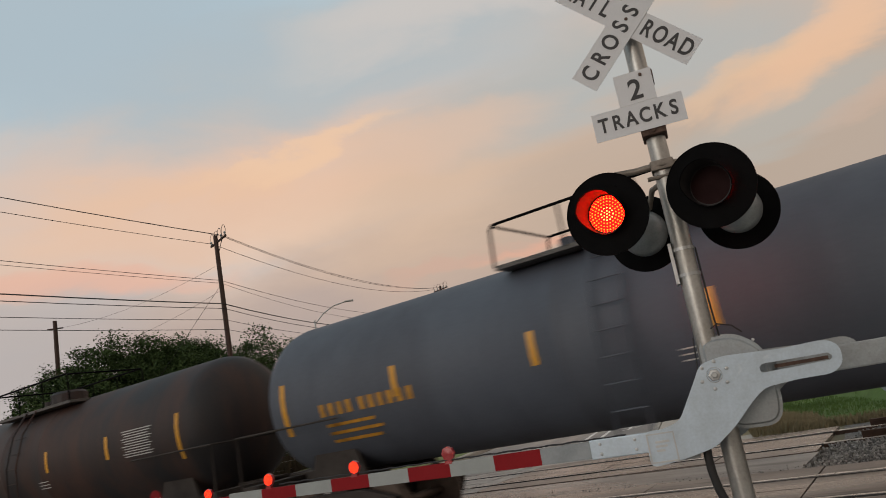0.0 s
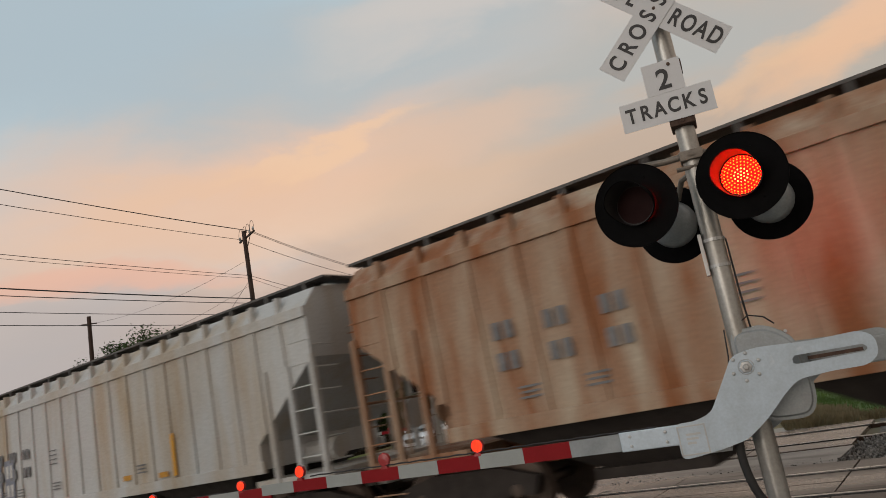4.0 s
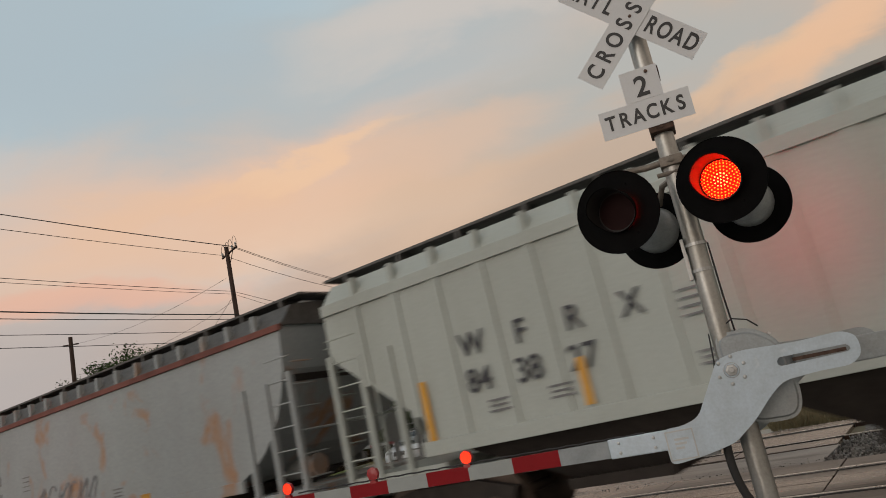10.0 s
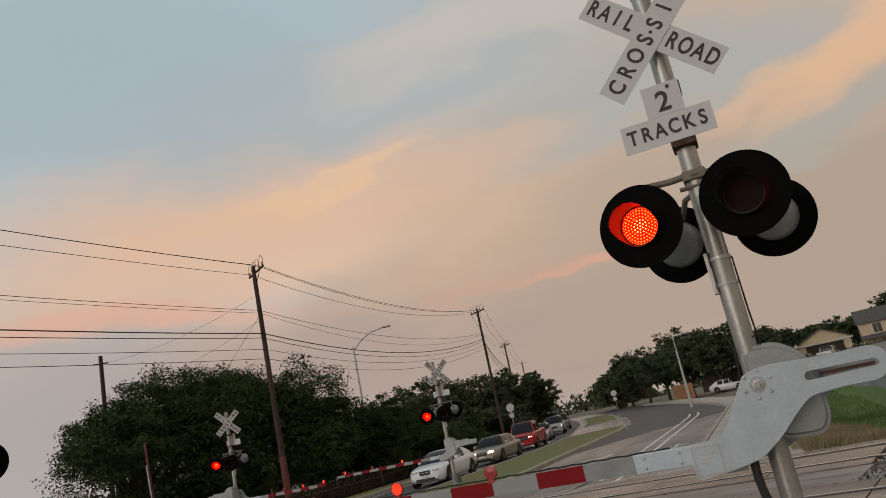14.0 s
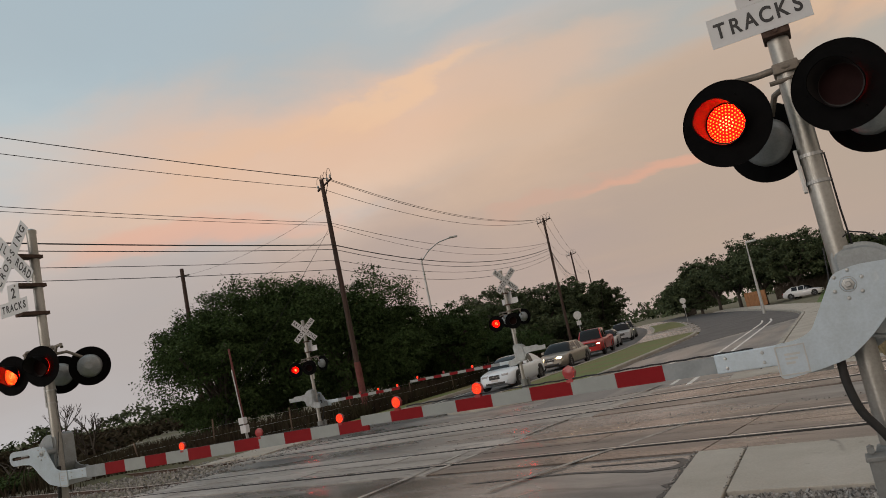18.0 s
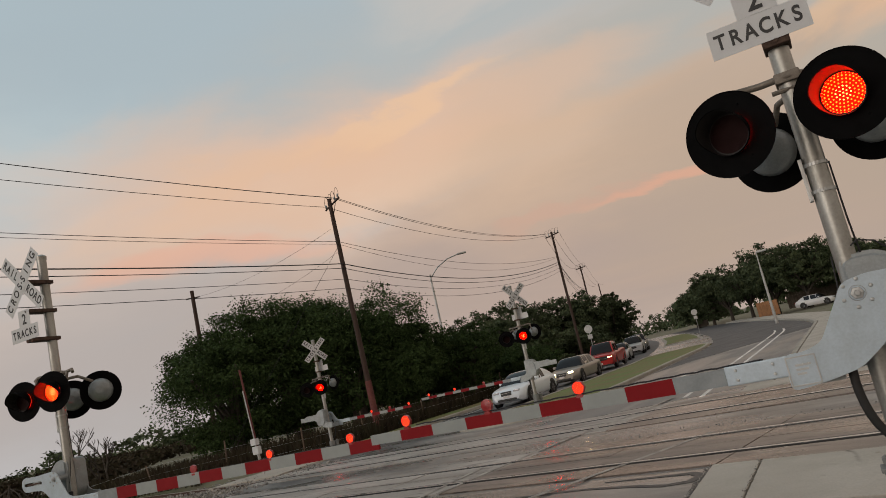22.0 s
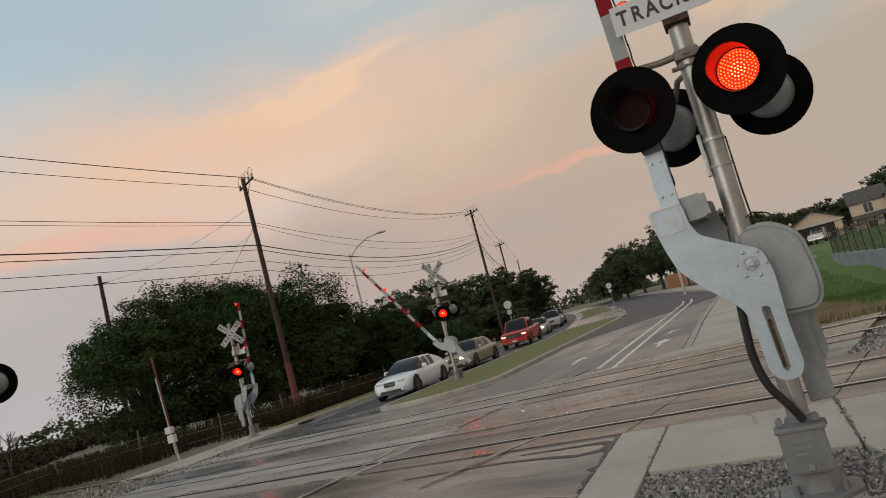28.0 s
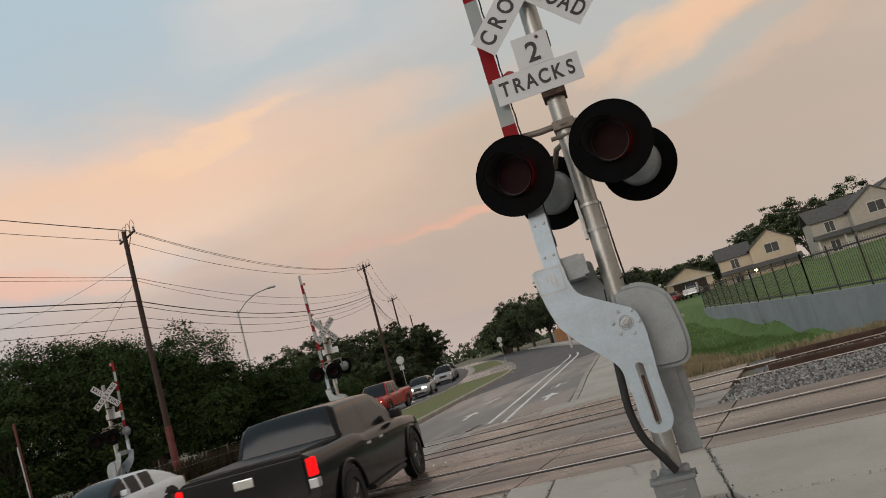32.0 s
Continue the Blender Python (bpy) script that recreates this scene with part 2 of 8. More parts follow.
def mat(name, color, rough=0.6, metal=0.0, vary=0.25, scale=3.0, fine=40.0, bump=0.1, dark=None, stretch=(1, 1, 1), spec=0.5, island=0.0, rand=0.0, coat=0.0, trans=0.0, patch=0.5, along=None, spots=None, cracks=0.0, wet=0.0):
    """A surface: base colour with stains at one scale and grain at another, and fine relief."""
    if name in MATS:
        return MATS[name]
    m = bpy.data.materials.new(name)
    m.use_nodes = True
    nt = m.node_tree
    b = nt.nodes["Principled BSDF"]
    b.inputs["Roughness"].default_value = rough
    b.inputs["Metallic"].default_value = metal
    b.inputs["Specular IOR Level"].default_value = spec
    b.inputs["Coat Weight"].default_value = coat
    b.inputs["Transmission Weight"].default_value = trans
    tc = nt.nodes.new("ShaderNodeTexCoord")
    mp = nt.nodes.new("ShaderNodeMapping")
    mp.inputs["Scale"].default_value = stretch
    if along:  # drawn out along a direction in the plan
        mp.vector_type = "TEXTURE"
        mp.inputs["Rotation"].default_value, mp.inputs["Scale"].default_value = (0, 0, radians(along[0])), (along[1], 1, 1)
    nt.links.new(tc.outputs["Object"], mp.inputs[0])
    n1 = node(nt, "ShaderNodeTexNoise", Scale=scale, Detail=5.0, Roughness=0.6)
    n2 = node(nt, "ShaderNodeTexNoise", Scale=fine, Detail=3.0)
    nt.links.new(mp.outputs[0], n1.inputs["Vector"]); nt.links.new(tc.outputs["Object"], n2.inputs["Vector"])
    dark = dark or tuple(c * 0.45 for c in color)
    mr = nt.nodes.new("ShaderNodeMapRange")
    mr.inputs[1].default_value, mr.inputs[2].default_value = patch - 0.12, patch + 0.18
    mr.inputs[3].default_value, mr.inputs[4].default_value = 0.0, min(1.0, vary * 2)
    nt.links.new(n1.outputs["Fac"], mr.inputs[0])
    mx = nt.nodes.new("ShaderNodeMix"); mx.data_type = "RGBA"
    mx.inputs[6].default_value, mx.inputs[7].default_value = (*color, 1), (*dark, 1)
    nt.links.new(mr.outputs[0], mx.inputs[0])
    tint = mx
    if spots:  # dark or pale marks: (scale, threshold, colour)
        n3 = node(nt, "ShaderNodeTexNoise", Scale=spots[0], Detail=3.0, Roughness=0.6, Distortion=0.4)
        nt.links.new(mp.outputs[0], n3.inputs["Vector"])
        sr = nt.nodes.new("ShaderNodeMapRange")
        sr.inputs[1].default_value, sr.inputs[2].default_value, sr.inputs[4].default_value = spots[1], spots[1] + 0.11, 0.7
        nt.links.new(n3.outputs["Fac"], sr.inputs[0])
        ms = nt.nodes.new("ShaderNodeMix"); ms.data_type = "RGBA"; ms.inputs[7].default_value = (*spots[2], 1)
        nt.links.new(sr.outputs[0], ms.inputs[0]); nt.links.new(tint.outputs[2], ms.inputs[6])
        tint = ms
    if cracks:  # fine dark cracks, broken up by the stain noise
        wob = node(nt, "ShaderNodeTexNoise", Scale=cracks * 2.5, Detail=4.0)
        nt.links.new(tc.outputs["Object"], wob.inputs["Vector"])
        wv = nt.nodes.new("ShaderNodeVectorMath"); wv.operation = "MULTIPLY_ADD"; wv.inputs[1].default_value = (0.9, 0.9, 0.9)
        nt.links.new(wob.outputs["Color"], wv.inputs[0]); nt.links.new(tc.outputs["Object"], wv.inputs[2])
        vo = nt.nodes.new("ShaderNodeTexVoronoi"); vo.feature = "DISTANCE_TO_EDGE"; vo.inputs["Scale"].default_value = cracks
        nt.links.new(wv.outputs[0], vo.inputs["Vector"])
        cm = nt.nodes.new("ShaderNodeMapRange")
        cm.inputs[1].default_value, cm.inputs[2].default_value, cm.inputs[3].default_value, cm.inputs[4].default_value = 0.002, 0.012, 0.75, 0.0
        nt.links.new(vo.outputs["Distance"], cm.inputs[0])
        cf = nt.nodes.new("ShaderNodeMath"); cf.operation = "MULTIPLY"
        cb = nt.nodes.new("ShaderNodeMapRange"); cb.inputs[1].default_value, cb.inputs[2].default_value = 0.48, 0.6
        nt.links.new(n1.outputs["Fac"], cb.inputs[0])
        nt.links.new(cm.outputs[0], cf.inputs[0]); nt.links.new(cb.outputs[0], cf.inputs[1])
        mc = nt.nodes.new("ShaderNodeMix"); mc.data_type = "RGBA"; mc.inputs[7].default_value = (*[c * 0.25 for c in color], 1)
        nt.links.new(cf.outputs[0], mc.inputs[0]); nt.links.new(tint.outputs[2], mc.inputs[6])
        tint = mc
    hs = nt.nodes.new("ShaderNodeHueSaturation")
    vm = nt.nodes.new("ShaderNodeMath"); vm.operation = "MULTIPLY_ADD"
    vm.inputs[1].default_value, vm.inputs[2].default_value = vary * 1.2, 1 - vary * 0.6
    nt.links.new(n2.outputs["Fac"], vm.inputs[0])
    last = vm
    for amount, src in ((island, "ShaderNodeNewGeometry"), (rand, "ShaderNodeObjectInfo")):
        if amount:
            g = nt.nodes.new(src)
            q = nt.nodes.new("ShaderNodeMath"); q.operation = "MULTIPLY_ADD"
            q.inputs[1].default_value = amount * 2
            nt.links.new(g.outputs["Random Per Island" if island and src.endswith("Geometry") else "Random"], q.inputs[0])
            s = nt.nodes.new("ShaderNodeMath"); s.operation = "SUBTRACT"; s.inputs[1].default_value = amount
            nt.links.new(last.outputs[0], s.inputs[0]); nt.links.new(s.outputs[0], q.inputs[2])
            last = q
    nt.links.new(last.outputs[0], hs.inputs["Value"])
    nt.links.new(tint.outputs[2], hs.inputs["Color"])
    nt.links.new(hs.outputs[0], b.inputs["Base Color"])
    rm = nt.nodes.new("ShaderNodeMath"); rm.operation = "MULTIPLY_ADD"
    rm.inputs[1].default_value, rm.inputs[2].default_value = 0.25, max(0.02, rough - 0.12)
    nt.links.new(n1.outputs["Fac"], rm.inputs[0]); nt.links.new(rm.outputs[0], b.inputs["Roughness"])
    if wet:  # damp, glossier stretches
        nw = node(nt, "ShaderNodeTexNoise", Scale=0.45, Detail=4.0, Roughness=0.55)
        nt.links.new(mp.outputs[0], nw.inputs["Vector"])
        wm = nt.nodes.new("ShaderNodeMapRange")
        wm.inputs[1].default_value, wm.inputs[2].default_value, wm.inputs[3].default_value, wm.inputs[4].default_value = 0.42, 0.58, 1.0, wet
        nt.links.new(nw.outputs["Fac"], wm.inputs[0])
        wx = nt.nodes.new("ShaderNodeMath"); wx.operation = "MULTIPLY"
        nt.links.new(rm.outputs[0], wx.inputs[0]); nt.links.new(wm.outputs[0], wx.inputs[1]); nt.links.new(wx.outputs[0], b.inputs["Roughness"])
    if bump:
        bp = nt.nodes.new("ShaderNodeBump")
        bp.inputs["Strength"].default_value, bp.inputs["Distance"].default_value = min(1, bump), 0.02
        nt.links.new(n2.outputs["Fac"], bp.inputs["Height"]); nt.links.new(bp.outputs[0], b.inputs["Normal"])
    MATS[name] = m
    return m


def glow(name, color, strength):
    if name not in MATS:
        m = bpy.data.materials.new(name)
        m.use_nodes = True
        b = m.node_tree.nodes["Principled BSDF"]
        b.inputs["Base Color"].default_value = (*[c * 0.08 for c in color], 1)
        b.inputs["Specular IOR Level"].default_value = 0.03
        b.inputs["Emission Color"].default_value = (*color, 1)
        b.inputs["Emission Strength"].default_value = strength
        b.inputs["Roughness"].default_value = 0.3
        MATS[name] = m
    return MATS[name]


ALU = mat("cast_aluminium", (0.29, 0.32, 0.335), 0.42, 0.35, 0.3, 5, 60, 0.08, dark=(0.19, 0.195, 0.19))
PIPE = mat("aluminium_mast", (0.40, 0.40, 0.385), 0.42, 0.75, 0.35, 6, 50, 0.05, dark=(0.25, 0.24, 0.21), stretch=(1, 1, 0.3))
PLATE = mat("galvanised_plate", (0.43, 0.51, 0.58), 0.42, 0.25, 0.22, 5, 60, 0.04, dark=(0.33, 0.37, 0.40), spots=(9.0, 0.66, (0.52, 0.57, 0.6)))
GREYBOX = mat("grey_paint", (0.20, 0.21, 0.21), 0.6, 0.1, 0.2, 6, 60, 0.05)
BLACK = mat("matt_black_paint", (0.0028, 0.0027, 0.003), 0.8, 0, 0.3, 8, 60, 0.03, spec=0.08)
RUBBER = mat("black_rubber", (0.02, 0.02, 0.02), 0.75, 0, 0.3, 10, 80, 0.05)
SHEETWHITE = mat("reflective_white_sheet", (0.54, 0.55, 0.57), 0.4, 0, 0.08, 4, 70, 0.02, dark=(0.5, 0.5, 0.5))
LETTER = mat("black_lettering", (0.015, 0.015, 0.017), 0.5, 0, 0.1, 10, 50, 0)
SHEETRED = mat("reflective_red_sheet", (0.22, 0.004, 0.008), 0.5, 0, 0.15, 6, 60, 0.03, dark=(0.15, 0.006, 0.008), spec=0.15)
ARMWHITE = mat("arm_white_sheet", (0.28, 0.305, 0.30), 0.45, 0, 0.1, 6, 60, 0.03)
ARMGREY = mat("arm_worn_aluminium", (0.24, 0.265, 0.28), 0.5, 0.2, 0.2, 6, 60, 0.03)
RUST = mat("rusty_hardware", (0.10, 0.06, 0.045), 0.8, 0.3, 0.4, 20, 90, 0.3)
LENSDARK = mat("dark_red_lens", (0.012, 0.001, 0.001), 0.7, 0, 0.2, 10, 90, 0.1, spec=0.15)
ARMLENS = mat("red_arm_lens", (0.30, 0.008, 0.012), 0.3, 0, 0.1, 10, 80, 0.05, coat=0.3)
LED = glow("led_dots", (1.0, 0.15, 0.014), 4.2)
LEDCORE = glow("led_core", (1.0, 0.42, 0.09), 4.4)
LEDARM = glow("arm_led_dots", (1.0, 0.07, 0.02), 3.0)
LEDRED = glow("led_red_glow", (1.0, 0.0010, 0.0007), 15.0)
LEDBACK = glow("led_red_beam", (1.0, 0.006, 0.006), 80.0)
ARMGLOW = glow("arm_light_glow", (1.0, 0.020, 0.008), 1.7)
ARMPIPE = mat("weathered_pipe", (0.22, 0.19, 0.16), 0.6, 0.4, 0.35, 10, 60, 0.08)
LINING = mat("hood_lining", (0.010, 0.008, 0.008), 0.7, 0, 0.2, 8, 60, 0.02)
ASPHALT = mat("wet_asphalt", (0.27, 0.263, 0.254), 0.40, 0, 0.6, 0.8, 60, 0.10, wet=0.4, dark=(0.085, 0.082, 0.080), along=(-15, 3.0), spots=(2.4, 0.57, (0.04, 0.037, 0.035)), cracks=0.5, patch=0.46)
ASPHALTMID = mat("smooth_grey_asphalt", (0.165, 0.163, 0.160), 0.5, 0, 0.35, 0.35, 60, 0.12, dark=(0.115, 0.113, 0.11), wet=0.6, along=(88, 4.0))
ASPHALTDARK = mat("fresh_asphalt", (0.06, 0.06, 0.064), 0.6, 0, 0.25, 0.6, 60, 0.25)
CONCRETE = mat("pale_concrete", (0.44, 0.41, 0.365), 0.75, 0, 0.30, 0.7, 45, 0.15, dark=(0.30, 0.27, 0.225), spots=(3.5, 0.70, (0.20, 0.18, 0.15)), cracks=0.28)
CURB = mat("curb_concrete", (0.40, 0.375, 0.33), 0.8, 0, 0.25, 1.5, 45, 0.2, dark=(0.2, 0.185, 0.16))
PANEL = mat("crossing_panel", (0.22, 0.178, 0.150), 0.44, 0, 0.55, 1.1, 40, 0.10, wet=0.4, dark=(0.10, 0.078, 0.066), rand=0.12, along=(-15, 4.0), spots=(5.0, 0.555, (0.030, 0.024, 0.020)), patch=0.45)
PANELPALE = mat("pale_crossing_panel", (0.40, 0.375, 0.35), 0.5, 0, 0.45, 1.1, 40, 0.25, dark=(0.20, 0.18, 0.16), rand=0.12, along=(-15, 4.0), spots=(5.0, 0.57, (0.06, 0.055, 0.05)), patch=0.47)
TAR = mat("tar_seal", (0.028, 0.027, 0.027), 0.5, 0, 0.3, 4, 40, 0.2)
FAINTPAINT = mat("worn_faint_paint", (0.40, 0.37, 0.34), 0.6, 0, 0.5, 3.0, 30, 0.05, dark=(0.15, 0.135, 0.12))
RAILSTEEL = mat("worn_rail_top", (0.62, 0.59, 0.56), 0.30, 0.9, 0.15, 3, 50, 0.02)
RAILRUST = mat("rusty_rail_side", (0.085, 0.048, 0.033), 0.8, 0.2, 0.3, 4, 50, 0.2)
TIMBER = mat("weathered_tie", (0.16, 0.115, 0.085), 0.85, 0, 0.35, 3, 40, 0.4, stretch=(0.3, 1, 1), rand=0.1)
GRAVEL = mat("grey_gravel", (0.27, 0.262, 0.25), 0.8, 0, 0.25, 8, 60, 0.2, island=0.68)
BALLASTBED = mat("ballast_bed", (0.20, 0.195, 0.185), 0.9, 0, 0.6, 9, 40, 0.9, dark=(0.07, 0.065, 0.06))
GRAVELBED = mat("gravel_bed", (0.10, 0.095, 0.09), 0.9, 0, 0.5, 14, 60, 0.8)
GRASS = mat("mown_grass", (0.120, 0.175, 0.045), 0.9, 0, 0.5, 0.5, 9, 0.6, dark=(0.19, 0.14, 0.065), spots=(1.1, 0.62, (0.20, 0.135, 0.07)))
GREENGRASS = mat("lush_grass", (0.095, 0.165, 0.035), 0.9, 0, 0.3, 0.4, 9, 0.5)
DRYGRASS = mat("dry_grass", (0.31, 0.25, 0.145), 0.9, 0, 0.35, 0.9, 12, 0.6, dark=(0.15, 0.13, 0.07))
DIRT = mat("dirt_ground", (0.17, 0.15, 0.11), 0.95, 0, 0.4, 0.15, 3, 0.5, dark=(0.10, 0.115, 0.05))
ROADPAINT = mat("road_paint", (0.80, 0.79, 0.77), 0.6, 0, 0.25, 2.5, 30, 0.05, dark=(0.22, 0.21, 0.2))
POLEWOOD = mat("creosoted_pole", (0.055, 0.032, 0.025), 0.85, 0, 0.3, 4, 40, 0.3, stretch=(3, 3, 0.25))
POLERED = mat("red_painted_pole", (0.15, 0.045, 0.04), 0.8, 0, 0.3, 4, 40, 0.2)
GALV = mat("galvanised_steel", (0.45, 0.46, 0.46), 0.45, 0.6, 0.15, 5, 50, 0.03)
WIRE = mat("black_cable", (0.02, 0.02, 0.022), 0.7, 0, 0.1, 5, 30, 0)

# ---- shape helpers ----


def part(name, bm, material, parent=None, label="", m=None, smooth=False):
    """Links a bmesh as one mesh object under a thing or part."""
    me = bpy.data.meshes.new(name)
    bm.to_mesh(me)
    bm.free()
    for k in (material if isinstance(material, (list, tuple)) else [material]):
        me.materials.append(k)
    if smooth:
        me.polygons.foreach_set("use_smooth", [True] * len(me.polygons))
        me.set_sharp_from_angle(angle=radians(40))
    ob = new(name, me)
    if parent is not None:
        ob.parent = parent
    if m is not None:
        ob.matrix_basis = m
    return tagged(ob, label)


def thing(name, label, category, group="", m=None, kind=""):
    ob = new(name)
    ob.empty_display_size = 0.2
    if m is not None:
        ob.matrix_basis = m
    return tagged(ob, label, category, group, kind)


def box(bm, x0, x1, y0, y1, z0, z1, m=None, bevel=0.0, mi=0):
    r = bmesh.ops.create_cube(bm, size=1.0, matrix=Matrix.Translation(((x0 + x1) / 2, (y0 + y1) / 2, (z0 + z1) / 2)) @ Matrix.Diagonal((x1 - x0, y1 - y0, z1 - z0, 1)))
    vs = r["verts"]
    if bevel:
        es = list({e for v in vs for e in v.link_edges})
        g = bmesh.ops.bevel(bm, geom=es, offset=bevel, segments=2, affect="EDGES", profile=0.6)
        vs = list({v for f in g["faces"] for v in f.verts} | {v for v in vs if v.is_valid})
    if mi:
        for f in {f for v in vs for f in v.link_faces}:
            f.material_index = mi
    if m is not None:
        bmesh.ops.transform(bm, matrix=m, verts=vs)
    return vs


def rod(bm, p, q, r0, r1=None, n=12, mi=0):
    p, q = Vector(p), Vector(q)
    r1 = r0 if r1 is None else r1
    d = q - p
    m = Matrix.Translation((p + q) / 2) @ d.to_track_quat("Z", "Y").to_matrix().to_4x4()
    r = bmesh.ops.create_cone(bm, cap_ends=True, segments=n, radius1=r0, radius2=r1, depth=d.length, matrix=m)
    if mi:
        for f in {f for v in r["verts"] for f in v.link_faces}:
            f.material_index = mi
    return r["verts"]


def tube(bm, pts, r, n=8):
    """A round tube along a bent line."""
    pts = [Vector(p) for p in pts]
    rings = []
    for i, p in enumerate(pts):
        d = (pts[min(i + 1, len(pts) - 1)] - pts[max(i - 1, 0)]).normalized()
        q = d.to_track_quat("Z", "Y").to_matrix()
        rings.append([bm.verts.new(p + q @ Vector((r * math.cos(a), r * math.sin(a), 0))) for a in (2 * math.pi * k / n for k in range(n))])
    for a, b in zip(rings, rings[1:]):
        for k in range(n):
            bm.faces.new((a[k], a[(k + 1) % n], b[(k + 1) % n], b[k]))
    bm.faces.new(rings[0][::-1]), bm.faces.new(rings[-1])


def lathe(bm, profile, m=None, n=32, mi=0):
    """Turns a profile of (radius, height) about z."""
    rings = []
    vs = []
    for r, z in profile:
        if r < 1e-5:
            ring = [bm.verts.new((0, 0, z))]
        else:
            ring = [bm.verts.new((r * math.cos(2 * math.pi * k / n), r * math.sin(2 * math.pi * k / n), z)) for k in range(n)]
        rings.append(ring)
        vs += ring
    fs = []
    for a, b in zip(rings, rings[1:]):
        for k in range(n):
            k2 = (k + 1) % n
            if len(a) == 1 and len(b) > 1:
                fs.append(bm.faces.new((a[0], b[k], b[k2])))
            elif len(b) == 1 and len(a) > 1:
                fs.append(bm.faces.new((a[k], a[k2], b[0])))
            elif len(a) > 1:
                fs.append(bm.faces.new((a[k], a[k2], b[k2], b[k])))
    for f in fs:
        f.material_index = mi
    if m is not None:
        bmesh.ops.transform(bm, matrix=m, verts=vs)
    return vs


def slab(bm, outline, y0, y1, hole=None):
    """A plate with the (x, z) outline, from y0 to y1."""
    f = bm.faces.new([bm.verts.new((x, y0, z)) for x, z in outline])
    r = bmesh.ops.extrude_face_region(bm, geom=[f])
    bmesh.ops.translate(bm, vec=(0, y1 - y0, 0), verts=[v for v in r["geom"] if isinstance(v, bmesh.types.BMVert)])
    bmesh.ops.recalc_face_normals(bm, faces=bm.faces)


def sheet(bm, outline, z0, z1, zf=None):
    """A flat body with the (x, y) outline, from z0 to z1 above the lie of the land."""
    zf = zf or (lambda x, y: 0.0)
    lo = [bm.verts.new((x, y, z0 + zf(x, y))) for x, y in outline]
    hi = [bm.verts.new((x, y, z1 + zf(x, y))) for x, y in outline]
    n = len(outline)
    bm.faces.new(lo[::-1]), bm.faces.new(hi)
    for k in range(n):
        bm.faces.new((lo[k], lo[(k + 1) % n], hi[(k + 1) % n], hi[k]))


def mesh_np(name, verts, faces, material, parent=None, label="", smooth=False):
    me = bpy.data.meshes.new(name)
    me.from_pydata(verts, [], faces)
    me.materials.append(material)
    if smooth:
        me.polygons.foreach_set("use_smooth", [True] * len(me.polygons))
    ob = new(name, me)
    if parent is not None:
        ob.parent = parent
    return tagged(ob, label)


def text(name, body, size, material, parent, m, squash=1.0):
    """Raised lettering in the built-in font, made into a mesh."""
    cu = bpy.data.curves.new(name, "FONT")
    cu.body, cu.size, cu.extrude, cu.align_x, cu.align_y = body, size, 0.002, "CENTER", "CENTER"
    cu.offset = 0.0040
    tmp = bpy.data.objects.new("lettering_curve", cu)
    me = bpy.data.meshes.new_from_object(tmp)
    bpy.data.objects.remove(tmp)
    me.name = name
    me.materials.clear()
    me.materials.append(material)
    ob = new(name, me)
    ob.parent = parent
    ob.matrix_basis = m @ Matrix.Diagonal((squash, 1, 1, 1))
    return ob


# ---- the lie of the land ----
TRACK = math.atan(0.27)
TC, TS = math.cos(TRACK), math.sin(TRACK)
NEAR, FAR = 10.70 * TC, 15.45 * TC


def land(x, y=0.0):
    """Height of the road and crossing: the whole place falls gently to the west."""
    return 0.02 * max(-45.0, min(45.0, x))


def on_track(s, n, z=0.0):
    """A place s metres along the tracks and n metres across them."""
    x, y = s * TC + n * TS, -s * TS + n * TC
    return (x, y, land(x) + z)


def ease(a, b, v):
    v = max(0.0, min(1.0, (v - a) / (b - a)))
    return v * v * (3 - 2 * v)


# ---- ground, roads and crossing ----
def terrain(x, y):
    z = land(x) - 0.04
    # ditch behind the far track, east of the road, and the higher yards beyond the retaining wall
    if x > -1.0 and y > 10:
        wall_x = 4.3 + max(0.0, (29.5 - y)) * 0.165 + (y - 29.5 if y > 29.5 else 0.0) * -0.05
        z -= 0.5 * ease(0.2, 3.0, x) * ease(17.5, 20.0, y + 0.27 * x) * (1 - ease(32, 48, y))
        z += 0.86 * ease(wall_x + 0.1, wall_x + 0.6, x) * ease(17.0, 18.0, y + 0.27 * x)
        n_ = y * TC + x * TS
        s_ = x * TC - y * TS
        z -= 0.22 * ease(-2.2, -1.4, s_) * ease(NEAR + 1.3, NEAR + 1.7, n_) * (1 - ease(FAR + 1.4, FAR + 2.2, n_))
        z += 0.02 * max(0.0, x - 8) * ease(40, 80, y) * 0.5
    # bank to the west
    if x < -19.5 and y > 22:
        z += 0.25 * ease(-20, -26, x)
    z += 0.05 * noise.noise(Vector((x * 0.3, y * 0.3, 0))) * (1 if (x > 0.8 and y > 18) or x < -20 else 0)
    return z


def grid_axis(fine0, fine1, step, far):
    a = list(np.arange(fine0, fine1 + 1e-6, step))
    d = step
    lo, hi = fine0, fine1
    left, right = [], []
    while hi < far:
        d *= 1.45
        hi += d
        lo -= d
        right.append(hi)
        left.append(lo)
    return left[::-1] + a + right


